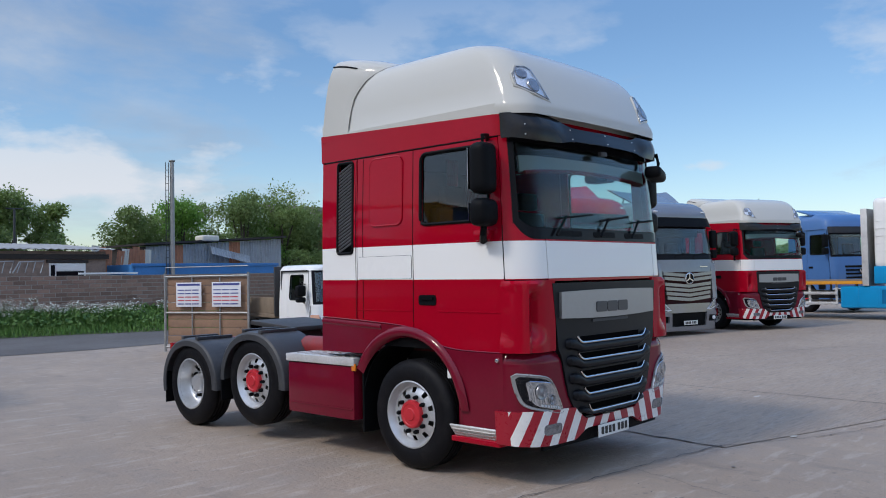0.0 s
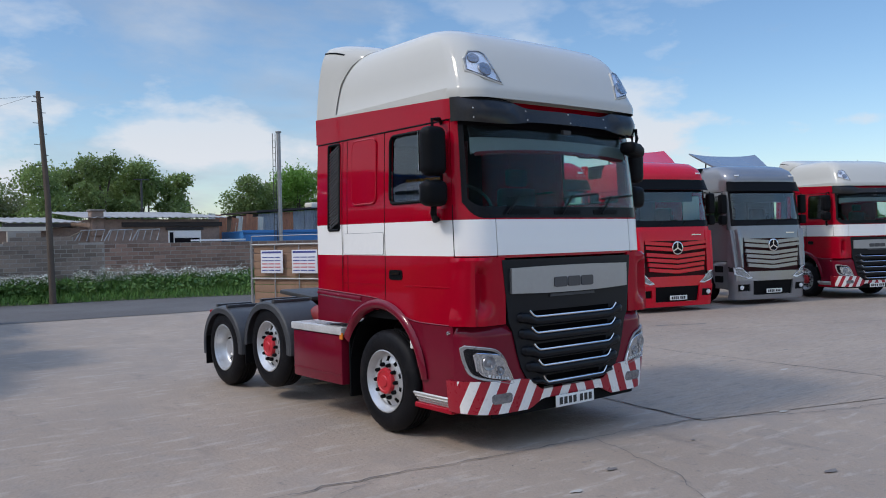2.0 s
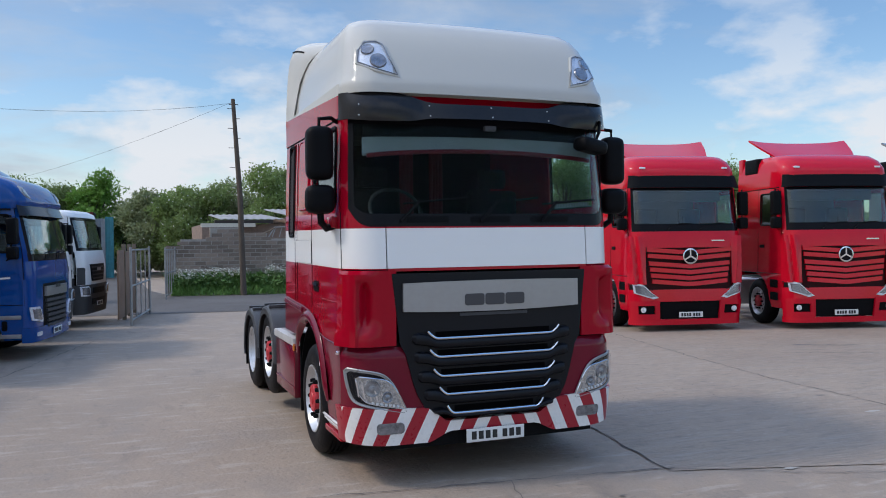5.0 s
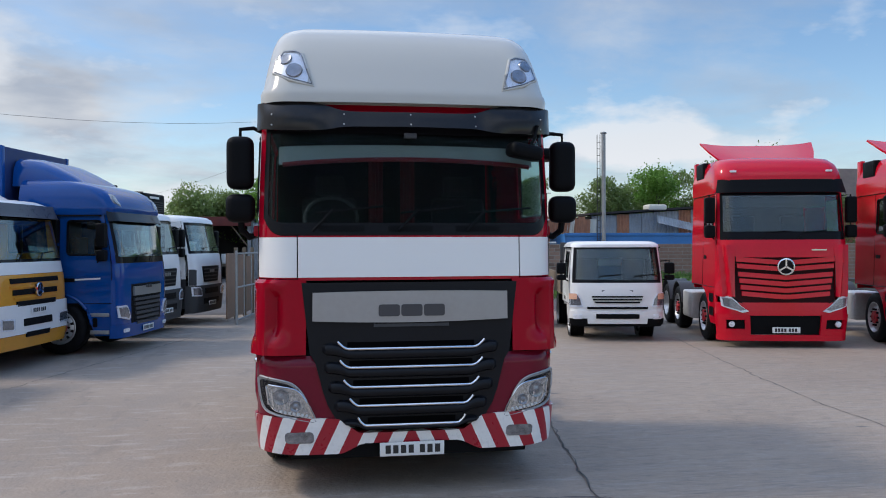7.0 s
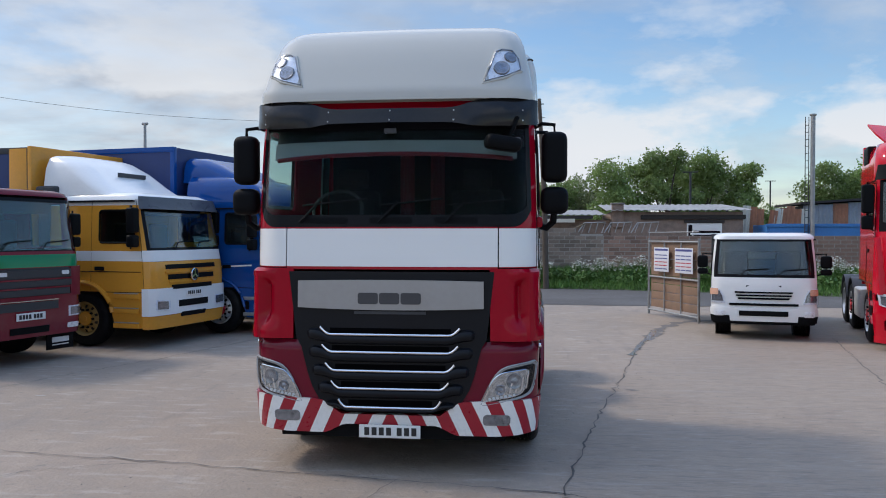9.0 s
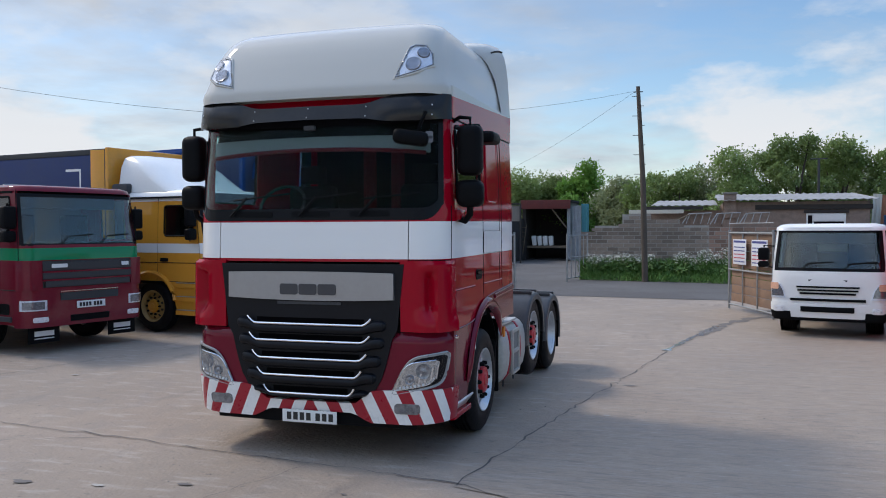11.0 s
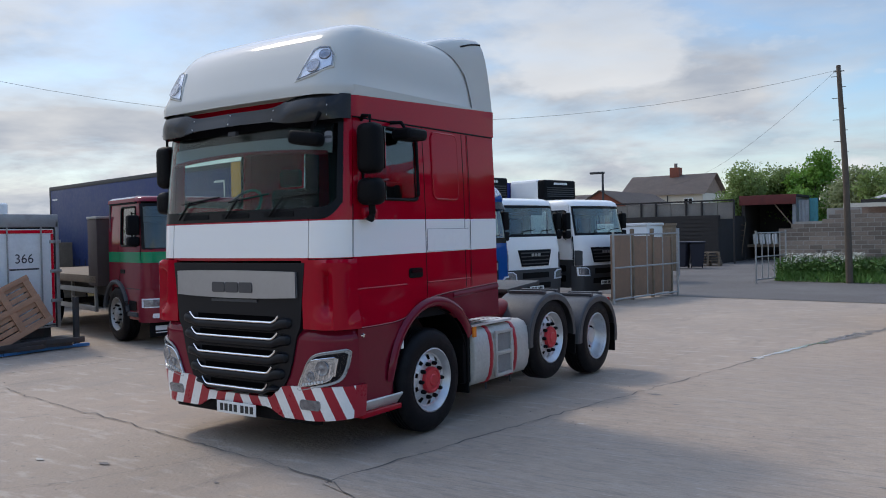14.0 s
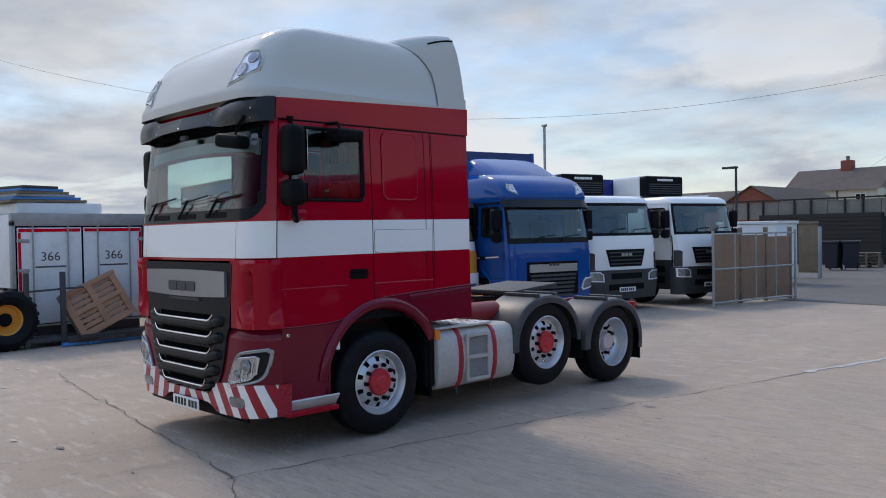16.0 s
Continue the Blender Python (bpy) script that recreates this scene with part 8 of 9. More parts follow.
def corrugated(x0, x1, y, z0, z1, pitch=0.16, depth=0.035, top=None):
    """An upright corrugated sheet along x; top(x): its upper edge."""
    b = bmesh.new()
    n = int((x1 - x0) / (pitch / 2))
    rows = []
    for k in range(n + 1):
        x = x0 + (x1 - x0) * k / n
        yy = y + (depth if k % 2 else 0)
        rows.append((b.verts.new((x, yy, z0)), b.verts.new((x, yy, top(x) if top else z1))))
    for p, q in zip(rows, rows[1:]):
        b.faces.new((p[0], q[0], q[1], p[1]))
    bmesh.ops.recalc_face_normals(b, faces=b.faces)
    bmesh.ops.solidify(b, geom=b.faces, thickness=0.012)
    return b


def roof_sheet(x0, x1, y0, y1, z0, z1, pitch=0.3, depth=0.04):
    b = bmesh.new()
    n = int((x1 - x0) / (pitch / 2))
    rows = []
    for k in range(n + 1):
        x = x0 + (x1 - x0) * k / n
        d = depth if k % 2 else 0
        rows.append((b.verts.new((x, y0, z0 + d)), b.verts.new((x, y1, z1 + d))))
    for p, q in zip(rows, rows[1:]):
        b.faces.new((p[0], q[0], q[1], p[1]))
    bmesh.ops.recalc_face_normals(b, faces=b.faces)
    bmesh.ops.solidify(b, geom=b.faces, thickness=0.02)
    return b


# long low workshop behind the wall
T = thing("workshop", pose(0, 0, 0), "long low brick workshop with a weathered sheet roof", "building")
part("wall", box(4.2, 9.9, 31.0, 37.0, 0, 3.08, bevel=0.02), M_BRICKOLD, T)
part("lower_wing", box(0.4, 4.2, 31.3, 37.0, 0, 2.75, bevel=0.02), M_BRICKOLD, T)
part("roof", roof_sheet(4.0, 10.2, 30.7, 37.2, 3.12, 3.6), M_ROOFSHEET, T, "grey corrugated roof")
part("wing_roof", roof_sheet(1.2, 4.0, 30.9, 37.2, 2.95, 3.35), M_ROOFSHEET, T)
part("fascia", box(5.5, 10.0, 30.9, 30.99, 2.75, 2.95, bevel=0.01), M_DARKWOOD, T)
part("wing_beam", box(0.9, 3.4, 30.8, 31.0, 2.78, 2.92), M_DARKWOOD, T)
part("wing_board", box(0.3, 2.6, 30.6, 30.75, 2.62, 2.78), M_RENDER, T)
ch = part("chimney", box(4.25, 4.75, 30.9, 31.4, 2.4, 3.42, bevel=0.02), M_BRICKOLD, T, "short brick chimney stack")
part("chimney_cap", box(4.2, 4.8, 30.85, 31.45, 3.42, 3.5, bevel=0.02), M_CONCPANEL, ch)
wd = part("window_frame", box(7.5, 9.0, 30.95, 31.02, 1.95, 2.58, bevel=0.01), M_WHITE, T, "white window frame with boarded lower part")
part("window_board", box(7.75, 8.95, 30.93, 30.955, 2.28, 2.55), M_WHITE, wd)
part("pane", box(7.56, 7.72, 30.93, 30.955, 2.0, 2.5), M_BLACKGLOSS, wd)
part("pane", box(7.78, 8.92, 30.93, 30.955, 2.0, 2.24), M_BLACKGLOSS, wd)
part("lintel", box(7.4, 9.1, 30.9, 31.0, 2.6, 2.72), M_DARKWOOD, wd)

# frames and ladders lying on the wall
T = thing("scaffold_frames", pose(0, 27.1, 2.12), "grey metal frames stacked on the wall top", "scaffold")
for k in range(3):
    x = 2.6 + k * 1.05
    fr = part("frame", tube([(x, 0.05, 0.02), (x + 0.25, 0.1, 0.42), (x + 1.1, 0.1, 0.45), (x + 0.95, 0.05, 0.02)], 0.025, 6), M_GALV, T)
    for j in range(3):
        part("rung", tube([(x + 0.3 + j * 0.25, 0.1, 0.43), (x + 0.15 + j * 0.27, 0.06, 0.03)], 0.018, 5), M_GALV, fr)
part("loose_pole", tube([(2.0, 0.0, 0.0), (2.9, 0.1, 0.4)], 0.03, 6), M_WOOD, T)
T = thing("timber_pile", pose(0, 27.1, 2.06), "pale boards lying along the wall top", "boards")
for k in range(3):
    part("board", box(7.0 + k * 0.15, 9.2 + k * 0.1, -0.05 + k * 0.06, 0.02 + k * 0.06, 0, 0.07, bevel=0.008), M_WHITE, T)

# patched sheet-metal sheds and rusty fence
T = thing("rusty_fence", pose(0, 0, 0), "leaning rusty corrugated sheet fence", "fence")
rnd = random.Random(8)
for k in range(9):
    x = 10.3 + k * 0.34
    o = part("sheet", corrugated(0, 0.36, 0, 0, 1), M_RUST if k % 4 else M_RENDER, T)
    o.matrix_local = pose(x, 33.6 + 0.02 * k, 0.6, 0, rnd.uniform(2, 9), 0) @ Matrix.Diagonal((1, 1, 2.75 + rnd.uniform(-0.12, 0.12), 1))
T = thing("sheet_shed", pose(0, 0, 0), "patched grey corrugated sheds with a flat roof", "building")
part("shed_frame", box(13.3, 21.3, 34.1, 38, 0, 3.45), M_DARKWOOD, T)
for k in range(12):
    x = 13.3 + k * 0.67
    part("sheet", corrugated(x, x + 0.66, 33.98 + 0.01 * (k % 2), 0.3, 3.45 + 0.045 * k, top=None), M_RUST if k in (2, 7) else M_SHEET, T)
part("shed_roof", box(13.1, 21.5, 33.7, 38.2, 3.5, 3.6, m=Matrix.Translation((13.1, 0, 3.5)) @ Matrix.Rotation(radians(-3.6), 4, "Y") @ Matrix.Translation((-13.1, 0, -3.5))), M_DARKWOOD, T)
b = corrugated(0, 2.4, 0, 0, 0.5)
o = part("fallen_sheet", b, M_SHEET, T)
o.matrix_local = pose(16.6, 33.4, 3.1, -35, 12, 0)
part("tarpaulin", box(16.2, 17.2, 33.6, 34.4, 3.75, 4.05, bevel=0.12, seg=3), M_RENDER, T)
# blue container
T = thing("shipping_container", pose(0, 0, 0), "blue ribbed shipping container behind the wall", "container")
part("body", box(10.7, 18.3, 30.2, 32.6, 0, 2.5, bevel=0.02), M_CONTBLUE, T)
part("ribs", corrugated(10.8, 18.2, 30.16, 0.2, 2.38, 0.28, 0.03), M_CONTBLUE, T)
part("top_rail", box(10.66, 18.34, 30.12, 30.24, 2.4, 2.54, bevel=0.015), M_CONTBLUE, T)
# flue with its ladder
T = thing("flue_pipe", pose(12.5, 30.0, 0), "tall galvanised flue pipe with a ladder", "flue")
part("pipe", tube([(0, 0, 0), (0, 0, 7.1)], 0.095, 16), M_GALV, T)
part("cap", lathe([(0.14, 0), (0.14, 0.06), (0, 0.09)], 16, m=Matrix.Translation((0, 0, 7.1)) @ Matrix.Rotation(radians(-90), 4, "Y")), M_GALV, T)
for x in (-0.30, -0.16):
    part("ladder_rail", tube([(x, 0.02, 0), (x, 0.02, 7.05)], 0.018, 6), M_STEEL, T)
for k in range(22):
    part("ladder_rung", tube([(-0.30, 0.02, 0.4 + k * 0.3), (-0.16, 0.02, 0.4 + k * 0.3)], 0.012, 5), M_STEEL, T)

# telegraph pole and wires
M_POLE = material("pole_timber", (0.10, 0.075, 0.055), 0.9, vary=0.3, scale=4, bump=0.3)
T = thing("telegraph_pole", pose(1.25, 25.15, 0), "leaning brown timber telegraph pole", "pole")
part("pole", tube([(0.08, 0, -0.1), (0.0, 0, 3.6), (-0.2, 0.08, 7.25)], [0.115, 0.10, 0.07], 14), M_POLE, T)
for k in range(9):
    part("step_iron", tube([(-0.12 - k * 0.01, 0.03, 4.0 + k * 0.36), ((0.1 if k % 2 else -0.34) - k * 0.01, 0.03, 4.0 + k * 0.36)], 0.012, 5), M_STEEL, T)
part("insulator_bar", tube([(-0.35, 0.08, 7.05), (-0.02, 0.08, 7.05)], 0.02, 6), M_STEEL, T)


def wire(a, b, sag, name="overhead_wire"):
    pts = []
    for k in range(25):
        f = k / 24
        p = Vector(a).lerp(Vector(b), f)
        p.z -= sag * 4 * f * (1 - f)
        pts.append(p)
    return tagged(part(name, tube(pts, 0.005, 5), M_GREYPLASTIC), "thin grey overhead wire", "wire")


wire((1.05, 25.23, 7.15), (-17.5, 60.4, 5.4), 0.9)
wire((1.05, 25.23, 7.1), (-28.06, 0.8, 10.2), 2.95)
T = thing("thin_pole", pose(-12.5, 20.6, 0), "thin pale metal mast behind the lorries", "pole")
part("mast", tube([(0, 0, 0), (0, 0, 5.9)], 0.05, 8), M_GALV, T)
part("mast_cap", tube([(-0.1, 0, 5.9), (0.1, 0, 5.9)], 0.05, 8), M_GALV, T)
T = thing("street_lamp", pose(-8.25, 27.1, 0), "grey street lamp with a flat head", "lamp")
part("column", tube([(0, 0, 0), (0, 0, 4.3)], [0.06, 0.045], 10), M_WGREY, T)
part("head", box(-0.55, 0.06, -0.1, 0.1, 4.27, 4.36, bevel=0.03), M_WGREY, T)
for k, (x, y, h) in enumerate(((13.2, 50, 5.0), (11.9, 50, 5.4), (8.9, 38.5, 5.4), (19.0, 62, 6.4))):
    T = thing("aerial_pole", pose(x, y, 0), "thin dark pole on the skyline", "pole")
    part("shaft", tube([(0, 0, 0), (0, 0, h)], 0.06, 6), M_WGREY, T)
    part("arm", tube([(-0.4, 0, h), (0.4, 0, h)], 0.03, 5), M_WGREY, T)

# open-fronted shed
T = thing("open_shed", pose(0, 0, 0), "open-fronted dark timber shed with a red fascia", "building")
part("back", box(-7.3, -4.4, 48.4, 48.6, 0, 3.4), M_DARKWOOD, T)
part("side", box(-7.4, -7.2, 45.0, 48.6, 0, 3.6), M_DARKWOOD, T)
part("side", box(-4.6, -4.4, 45.0, 48.6, 0, 3.6), M_SHEET, T)
part("roof", box(-7.5, -4.3, 44.8, 48.7, 3.6, 3.75, bevel=0.02), M_DARKWOOD, T)
part("fascia", box(-7.45, -4.35, 44.7, 44.78, 3.2, 3.75, bevel=0.01), material("faded_red_board", (0.14, 0.03, 0.025), 0.8, vary=0.4, scale=3), T, "faded red fascia board")
part("shelf", box(-7.2, -4.6, 45.4, 47.5, 0.75, 0.9, bevel=0.01), M_WOOD, T)
part("floor", box(-7.3, -4.4, 44.9, 48.5, 0, 0.05), M_DARKWOOD, T)
part("brace", tube([(-4.6, 44.9, 2.0), (-5.6, 44.9, 3.3)], 0.04, 6), M_WOOD, T)
for k in range(4):
    o = tagged(part("white_sack", box(-0.14, 0.14, -0.2, 0.2, 0, 0.62, bevel=0.08, seg=3), M_WHITE), "white full sack on the shed shelf", "sack", "sacks in the shed")
    o.matrix_world = pose(-6.75 + k * 0.36, 45.7, 0.905, 0, -6, 0)
T = thing("sheet_screen", pose(0, 0, 0), "grey and teal metal sheets beside the shed", "fence")
part("sheet", corrugated(-4.3, -3.75, 45.2, 0.0, 3.4), M_SHEET, T)
part("sheet", corrugated(-3.75, -3.3, 45.3, 0.0, 3.5), material("teal_sheet", (0.06, 0.24, 0.27), 0.6, vary=0.2), T)
T = thing("ladder", pose(-7.55, 44.6, 0, 6, 9, 0), "wooden ladder leaning on the shed", "ladder")
for x in (-0.18, 0.18):
    part("rail", tube([(x, 0, 0), (x, 0, 2.3)], 0.03, 6), M_WOOD, T)
for k in range(7):
    part("rung", tube([(-0.18, 0, 0.3 + k * 0.3), (0.18, 0, 0.3 + k * 0.3)], 0.018, 5), M_WOOD, T)

# panel wall on the far side of the lane
W = tagged(part("wall_lane", box(-13.5, -7.3, 40.0, 40.25, 0, 2.6), M_DARKWOOD), "dark boarded wall with grey panels above", "wall", kind="structure")
for k in range(11):
    x = -16.0 + k * 0.86
    part("panel", box(x, x + 0.83, 40.3, 40.4, 2.4, 3.3, bevel=0.01), M_CONCPANEL, W)
    part("post", box(x + 0.82, x + 0.9, 40.18, 40.3, 0, 3.4 if k % 3 else 2.6, bevel=0.01), M_DARKWOOD, W)
part("coping", box(-16.1, -6.6, 40.2, 40.5, 3.36, 3.44), M_DARKWOOD, W)
part("return_wall", box(-7.5, -7.3, 40.25, 45.0, 0, 2.6), M_DARKWOOD, W)
for k in range(12):
    part("plank", box(-13.5, -7.3, 39.95, 39.995, 0.05 + k * 0.215, 0.245 + k * 0.215), M_DARKWOOD, W)

# brick building and house
T = thing("brick_building", pose(-2.0, 0, 0), "red brick building with a dark pitched roof", "building")
b = bmesh.new()
pr = [(-15.0, 0), (-11.8, 0), (-11.8, 3.4), (-13.4, 4.35), (-15.0, 3.4)]
f_ = [b.verts.new((x, 43.0, z)) for x, z in pr]; g_ = [b.verts.new((x, 52.0, z)) for x, z in pr]
b.faces.new(f_); b.faces.new(g_[::-1])
for i in range(5):
    b.faces.new((f_[i], g_[i], g_[(i + 1) % 5], f_[(i + 1) % 5]))
bmesh.ops.recalc_face_normals(b, faces=b.faces)
part("wall", b, M_REDBRICK, T)
for sg in (-1, 1):
    b = bmesh.new()
    q = [(-13.4, 42.8, 4.42), (-13.4 + sg * 1.85, 42.8, 3.33), (-13.4 + sg * 1.85, 52.2, 3.33), (-13.4, 52.2, 4.42)]
    b.faces.new([b.verts.new(v) for v in q]); bmesh.ops.solidify(b, geom=b.faces, thickness=0.08)
    part("roof", b, M_TILE, T)
part("side_range", box(-26, -15.2, 43, 48, 0, 3.2), M_REDBRICK, T)
b = bmesh.new(); b.faces.new([b.verts.new(v) for v in ((-26.2, 42.6, 3.2), (-14.6, 42.6, 3.2), (-14.9, 46, 4.3), (-26.2, 46, 4.3))]); bmesh.ops.solidify(b, geom=b.faces, thickness=0.08)
part("roof", b, M_TILE, T)
part("rooflight", box(-20, -17, 43.6, 44.8, 3.66, 3.72, m=Matrix.Translation((0, 43.6, 3.6)) @ Matrix.Rotation(radians(18), 4, "X") @ Matrix.Translation((0, -43.6, -3.6))), M_LENS, T)
T = thing("house", pose(0, 0, 0), "cream rendered house with a brown tiled roof", "house")
part("wall", box(-21.0, -14.4, 60.2, 66.0, 0, 4.72), M_RENDER, T)
for xa, xb in ((-20.98, -20.85), (-14.55, -14.42)):
    b = bmesh.new()
    va, vb = ([b.verts.new((x, y, z)) for y, z in ((60.25, 4.6), (65.95, 4.6), (63.1, 6.15))] for x in (xa, xb))
    b.faces.new(va); b.faces.new(vb[::-1])
    for i in range(3):
        b.faces.new((va[i], vb[i], vb[(i + 1) % 3], va[(i + 1) % 3]))
    bmesh.ops.recalc_face_normals(b, faces=b.faces)
    part("gable", b, M_BRICKOLD, T)
for y0, y1 in ((59.9, 63.1), (66.3, 63.1)):
    b = bmesh.new()
    b.faces.new([b.verts.new(v) for v in ((-21.3, y0, 4.62), (-14.1, y0, 4.62), (-14.1, y1, 6.4), (-21.3, y1, 6.4))])
    bmesh.ops.solidify(b, geom=b.faces, thickness=0.12)
    part("roof", b, M_TILE, T)
cs_ = part("chimney", box(-17.9, -17.1, 62.7, 63.5, 6.0, 7.0, bevel=0.02), M_REDBRICK, T)
part("chimney_pot", tube([(-17.5, 63.1, 7.0), (-17.5, 63.1, 7.35)], 0.14, 10), M_TILE, cs_)
for x in (-20.6, -18.6, -15.9):
    w_ = part("window", box(x, x + 0.75, 60.12, 60.22, 3.5, 4.35, bevel=0.02), M_WHITE, T)
    part("pane", box(x + 0.07, x + 0.35, 60.1, 60.125, 3.57, 4.28), M_BLACKGLOSS, w_)
    part("pane", box(x + 0.4, x + 0.68, 60.1, 60.125, 3.57, 4.28), M_BLACKGLOSS, w_)
part("downpipe", tube([(-17.2, 60.15, 0), (-17.2, 60.15, 4.6)], 0.05, 6), M_WGREY, T)
# grey gabled building far behind
T = thing("grey_building", pose(0, 0, 0), "grey roofed building far behind the trees", "building")
part("wall", box(34.0, 44.0, 50.0, 58.0, 0, 5.0), M_REDBRICK, T)
b = bmesh.new(); b.faces.new([b.verts.new(v) for v in ((33.6, 49.6, 4.95), (44.4, 49.6, 4.95), (44.4, 54, 8.0), (33.6, 54, 8.0))]); bmesh.ops.solidify(b, geom=b.faces, thickness=0.15)
part("roof", b, M_TILE, T)


# ---- gates and panels ----
def mesh_gate(name, a, b_, h, label, board=None, bars=4):
    """A framed steel gate leaf from a to b, with rails and an optional board behind."""
    d = Vector((b_[0] - a[0], b_[1] - a[1], 0))
    L = d.length
    T = thing(name, Matrix.Translation((a[0], a[1], 0)) @ Matrix.Rotation(math.atan2(d.y, d.x), 4, "Z"), label, "gate")
    for x in (0, L):
        part("upright", tube([(x, 0, 0), (x, 0, h)], 0.032, 8), M_GALV, T)
    for k in range(1, bars):
        part("bar", tube([(L * k / bars, 0, 0.12), (L * k / bars, 0, h - 0.08)], 0.018, 6), M_GALV, T)
    for z in (0.12, h * 0.5, h - 0.08):
        part("rail", tube([(0, 0, z), (L, 0, z)], 0.024, 6), M_GALV, T)
    if board:
        for k in range(8):
            zz = 0.2 + k * (h - 0.3) / 8
            part("board", box(0.05, L - 0.05, 0.035 + 0.006 * (k % 2), 0.055 + 0.006 * (k % 2), zz, zz + (h - 0.3) / 8 - 0.012, bevel=0.004), board, T)
    return T, L


gt, L = mesh_gate("yard_gate", (3.97, 15.2), (4.8, 12.8), 1.95, "steel framed gate with brown boards and two notices", M_PANEL, 3)
part("strand", tube([(0, 0, 1.95), (0.02, 0, 2.1), (L, 0, 2.1)], 0.012, 5), M_GALV, gt)
M_NOTICE = material("notice_white", (0.72, 0.72, 0.74), 0.5, vary=0.04)
M_NOTICEBLUE = material("notice_blue", (0.06, 0.07, 0.25), 0.5)
M_NOTICERED = material("notice_red", (0.5, 0.06, 0.08), 0.5)
for x0, w in ((0.40, 0.78), (1.50, 0.86)):
    sg_ = new("notice")
    sg_.parent = gt.parent
    sg_.matrix_world = gt.matrix_world @ pose(x0, -0.05, 1.12)
    tagged(sg_, "white notice board with blue and red lines", "sign", "notices on the gate")
    part("sheet", box(0, w, -0.01, 0, 0, 0.6, bevel=0.004), M_NOTICE, sg_)
    part("heading_bar", box(0.04, w - 0.04, -0.014, -0.0105, 0.52, 0.57), M_NOTICEBLUE, sg_)
    for k in range(5):
        for j in range(3):
            part("text_bar", box(0.05 + j * (w - 0.1) / 3, 0.02 + (j + 1) * (w - 0.1) / 3, -0.014, -0.0105, 0.06 + k * 0.085, 0.085 + k * 0.085), M_NOTICERED if k in (1, 2) else M_NOTICEBLUE, sg_)
mesh_gate("yard_gate", (-2.66, 14.95), (-2.15, 18.37), 1.88, "rusty steel gate leaf standing open", None, 4)
T = thing("board_fence", pose(0, 0, 0), "brown boarded fence beside the yard gate", "fence")
for k in range(3):
    part("board", box(-0.02 + k * 1.15, 1.1 + k * 1.15, -0.02, 0.02, 0.1, 1.8 - 0.05 * k, bevel=0.006), M_PANEL, T)
    part("post", box(1.08 + k * 1.15, 1.16 + k * 1.15, -0.05, 0.05, 0, 1.95, bevel=0.01), M_WOOD, T)
T.matrix_world = pose(-2.95, 15.5, 0, 0, 0, 83)
T = thing("board_fence", pose(-6.3, 28.2, 0, 0, 0, 5), "brown boarded panel with a pale blue post", "fence")
part("board", box(0, 0.72, -0.02, 0.02, 0.2, 2.05, bevel=0.006), M_WOOD, T)
part("post", box(0.72, 0.84, -0.06, 0.06, 0, 1.95, bevel=0.01), M_SHEET, T)
part("coping", box(-0.05, 0.75, -0.05, 0.05, 2.05, 2.15, bevel=0.008), M_WOOD, T)
mesh_gate("lane_gate", (-1.45, 24.3), (-1.0, 26.7), 1.8, "pale tubular gate at the end of the wall", None, 5)
T = thing("white_skip", pose(-7.1, 23.5, 0, 0, 0, 0), "white low box container by the lane", "container")
part("body", box(0, 2.1, 0, 1.6, 0.2, 2.06, bevel=0.03), M_WHITE, T)
part("rim", box(-0.04, 2.14, -0.04, 1.64, 2.06, 2.16, bevel=0.015), M_WHITE, T)
M_BIN = material("dark_bin_plastic", (0.014, 0.016, 0.028), 0.5, vary=0.15)
for k, (x, y) in enumerate(((-7.5, 34.6), (-6.85, 34.9))):
    T = thing("wheelie_bin", pose(x, y, 0, 0, 0, 20 * k), "dark blue plastic wheelie bin beside the lane", "bin", "bins by the lane")
    b = bmesh.new()
    lo = [b.verts.new(v) for v in ((-0.26, -0.3, 0.08), (0.26, -0.3, 0.08), (0.26, 0.25, 0.08), (-0.26, 0.25, 0.08))]
    hi = [b.verts.new(v) for v in ((-0.36, -0.4, 1.2), (0.36, -0.4, 1.2), (0.36, 0.36, 1.2), (-0.36, 0.36, 1.2))]
    b.faces.new(lo[::-1]); b.faces.new(hi)
    for i in range(4):
        b.faces.new((lo[i], lo[(i + 1) % 4], hi[(i + 1) % 4], hi[i]))
    bmesh.ops.bevel(b, geom=list(b.edges), offset=0.03, segments=2, affect="EDGES")
    part("tub", b, M_BIN, T)
    part("lid", box(-0.4, 0.4, -0.45, 0.4, 1.2, 1.3, bevel=0.04), M_BIN, T)
    for sg in (1, -1):
        part("bin_wheel", lathe([(0, -0.02), (0.1, -0.02), (0.1, 0.02), (0, 0.02)], 12, m=Matrix.Translation((sg * 0.25, 0.25, 0.1))), M_TYRE, T)
for k in range(5):
    T = thing("pallet", pose(-7.6, 37.0, 0.14 * k, 0, 0, 8 + 3 * k), "weathered timber pallet in a stack", "pallet", "stacked pallets")
    for j in range(5):
        part("board", box(0, 1.2, j * 0.22, j * 0.22 + 0.14, 0.11, 0.135), M_WOOD, T)
    for j in range(3):
        part("bearer", box(0.02 + j * 0.53, 0.12 + j * 0.53, 0, 1.0, 0.0, 0.11), M_WOOD, T)

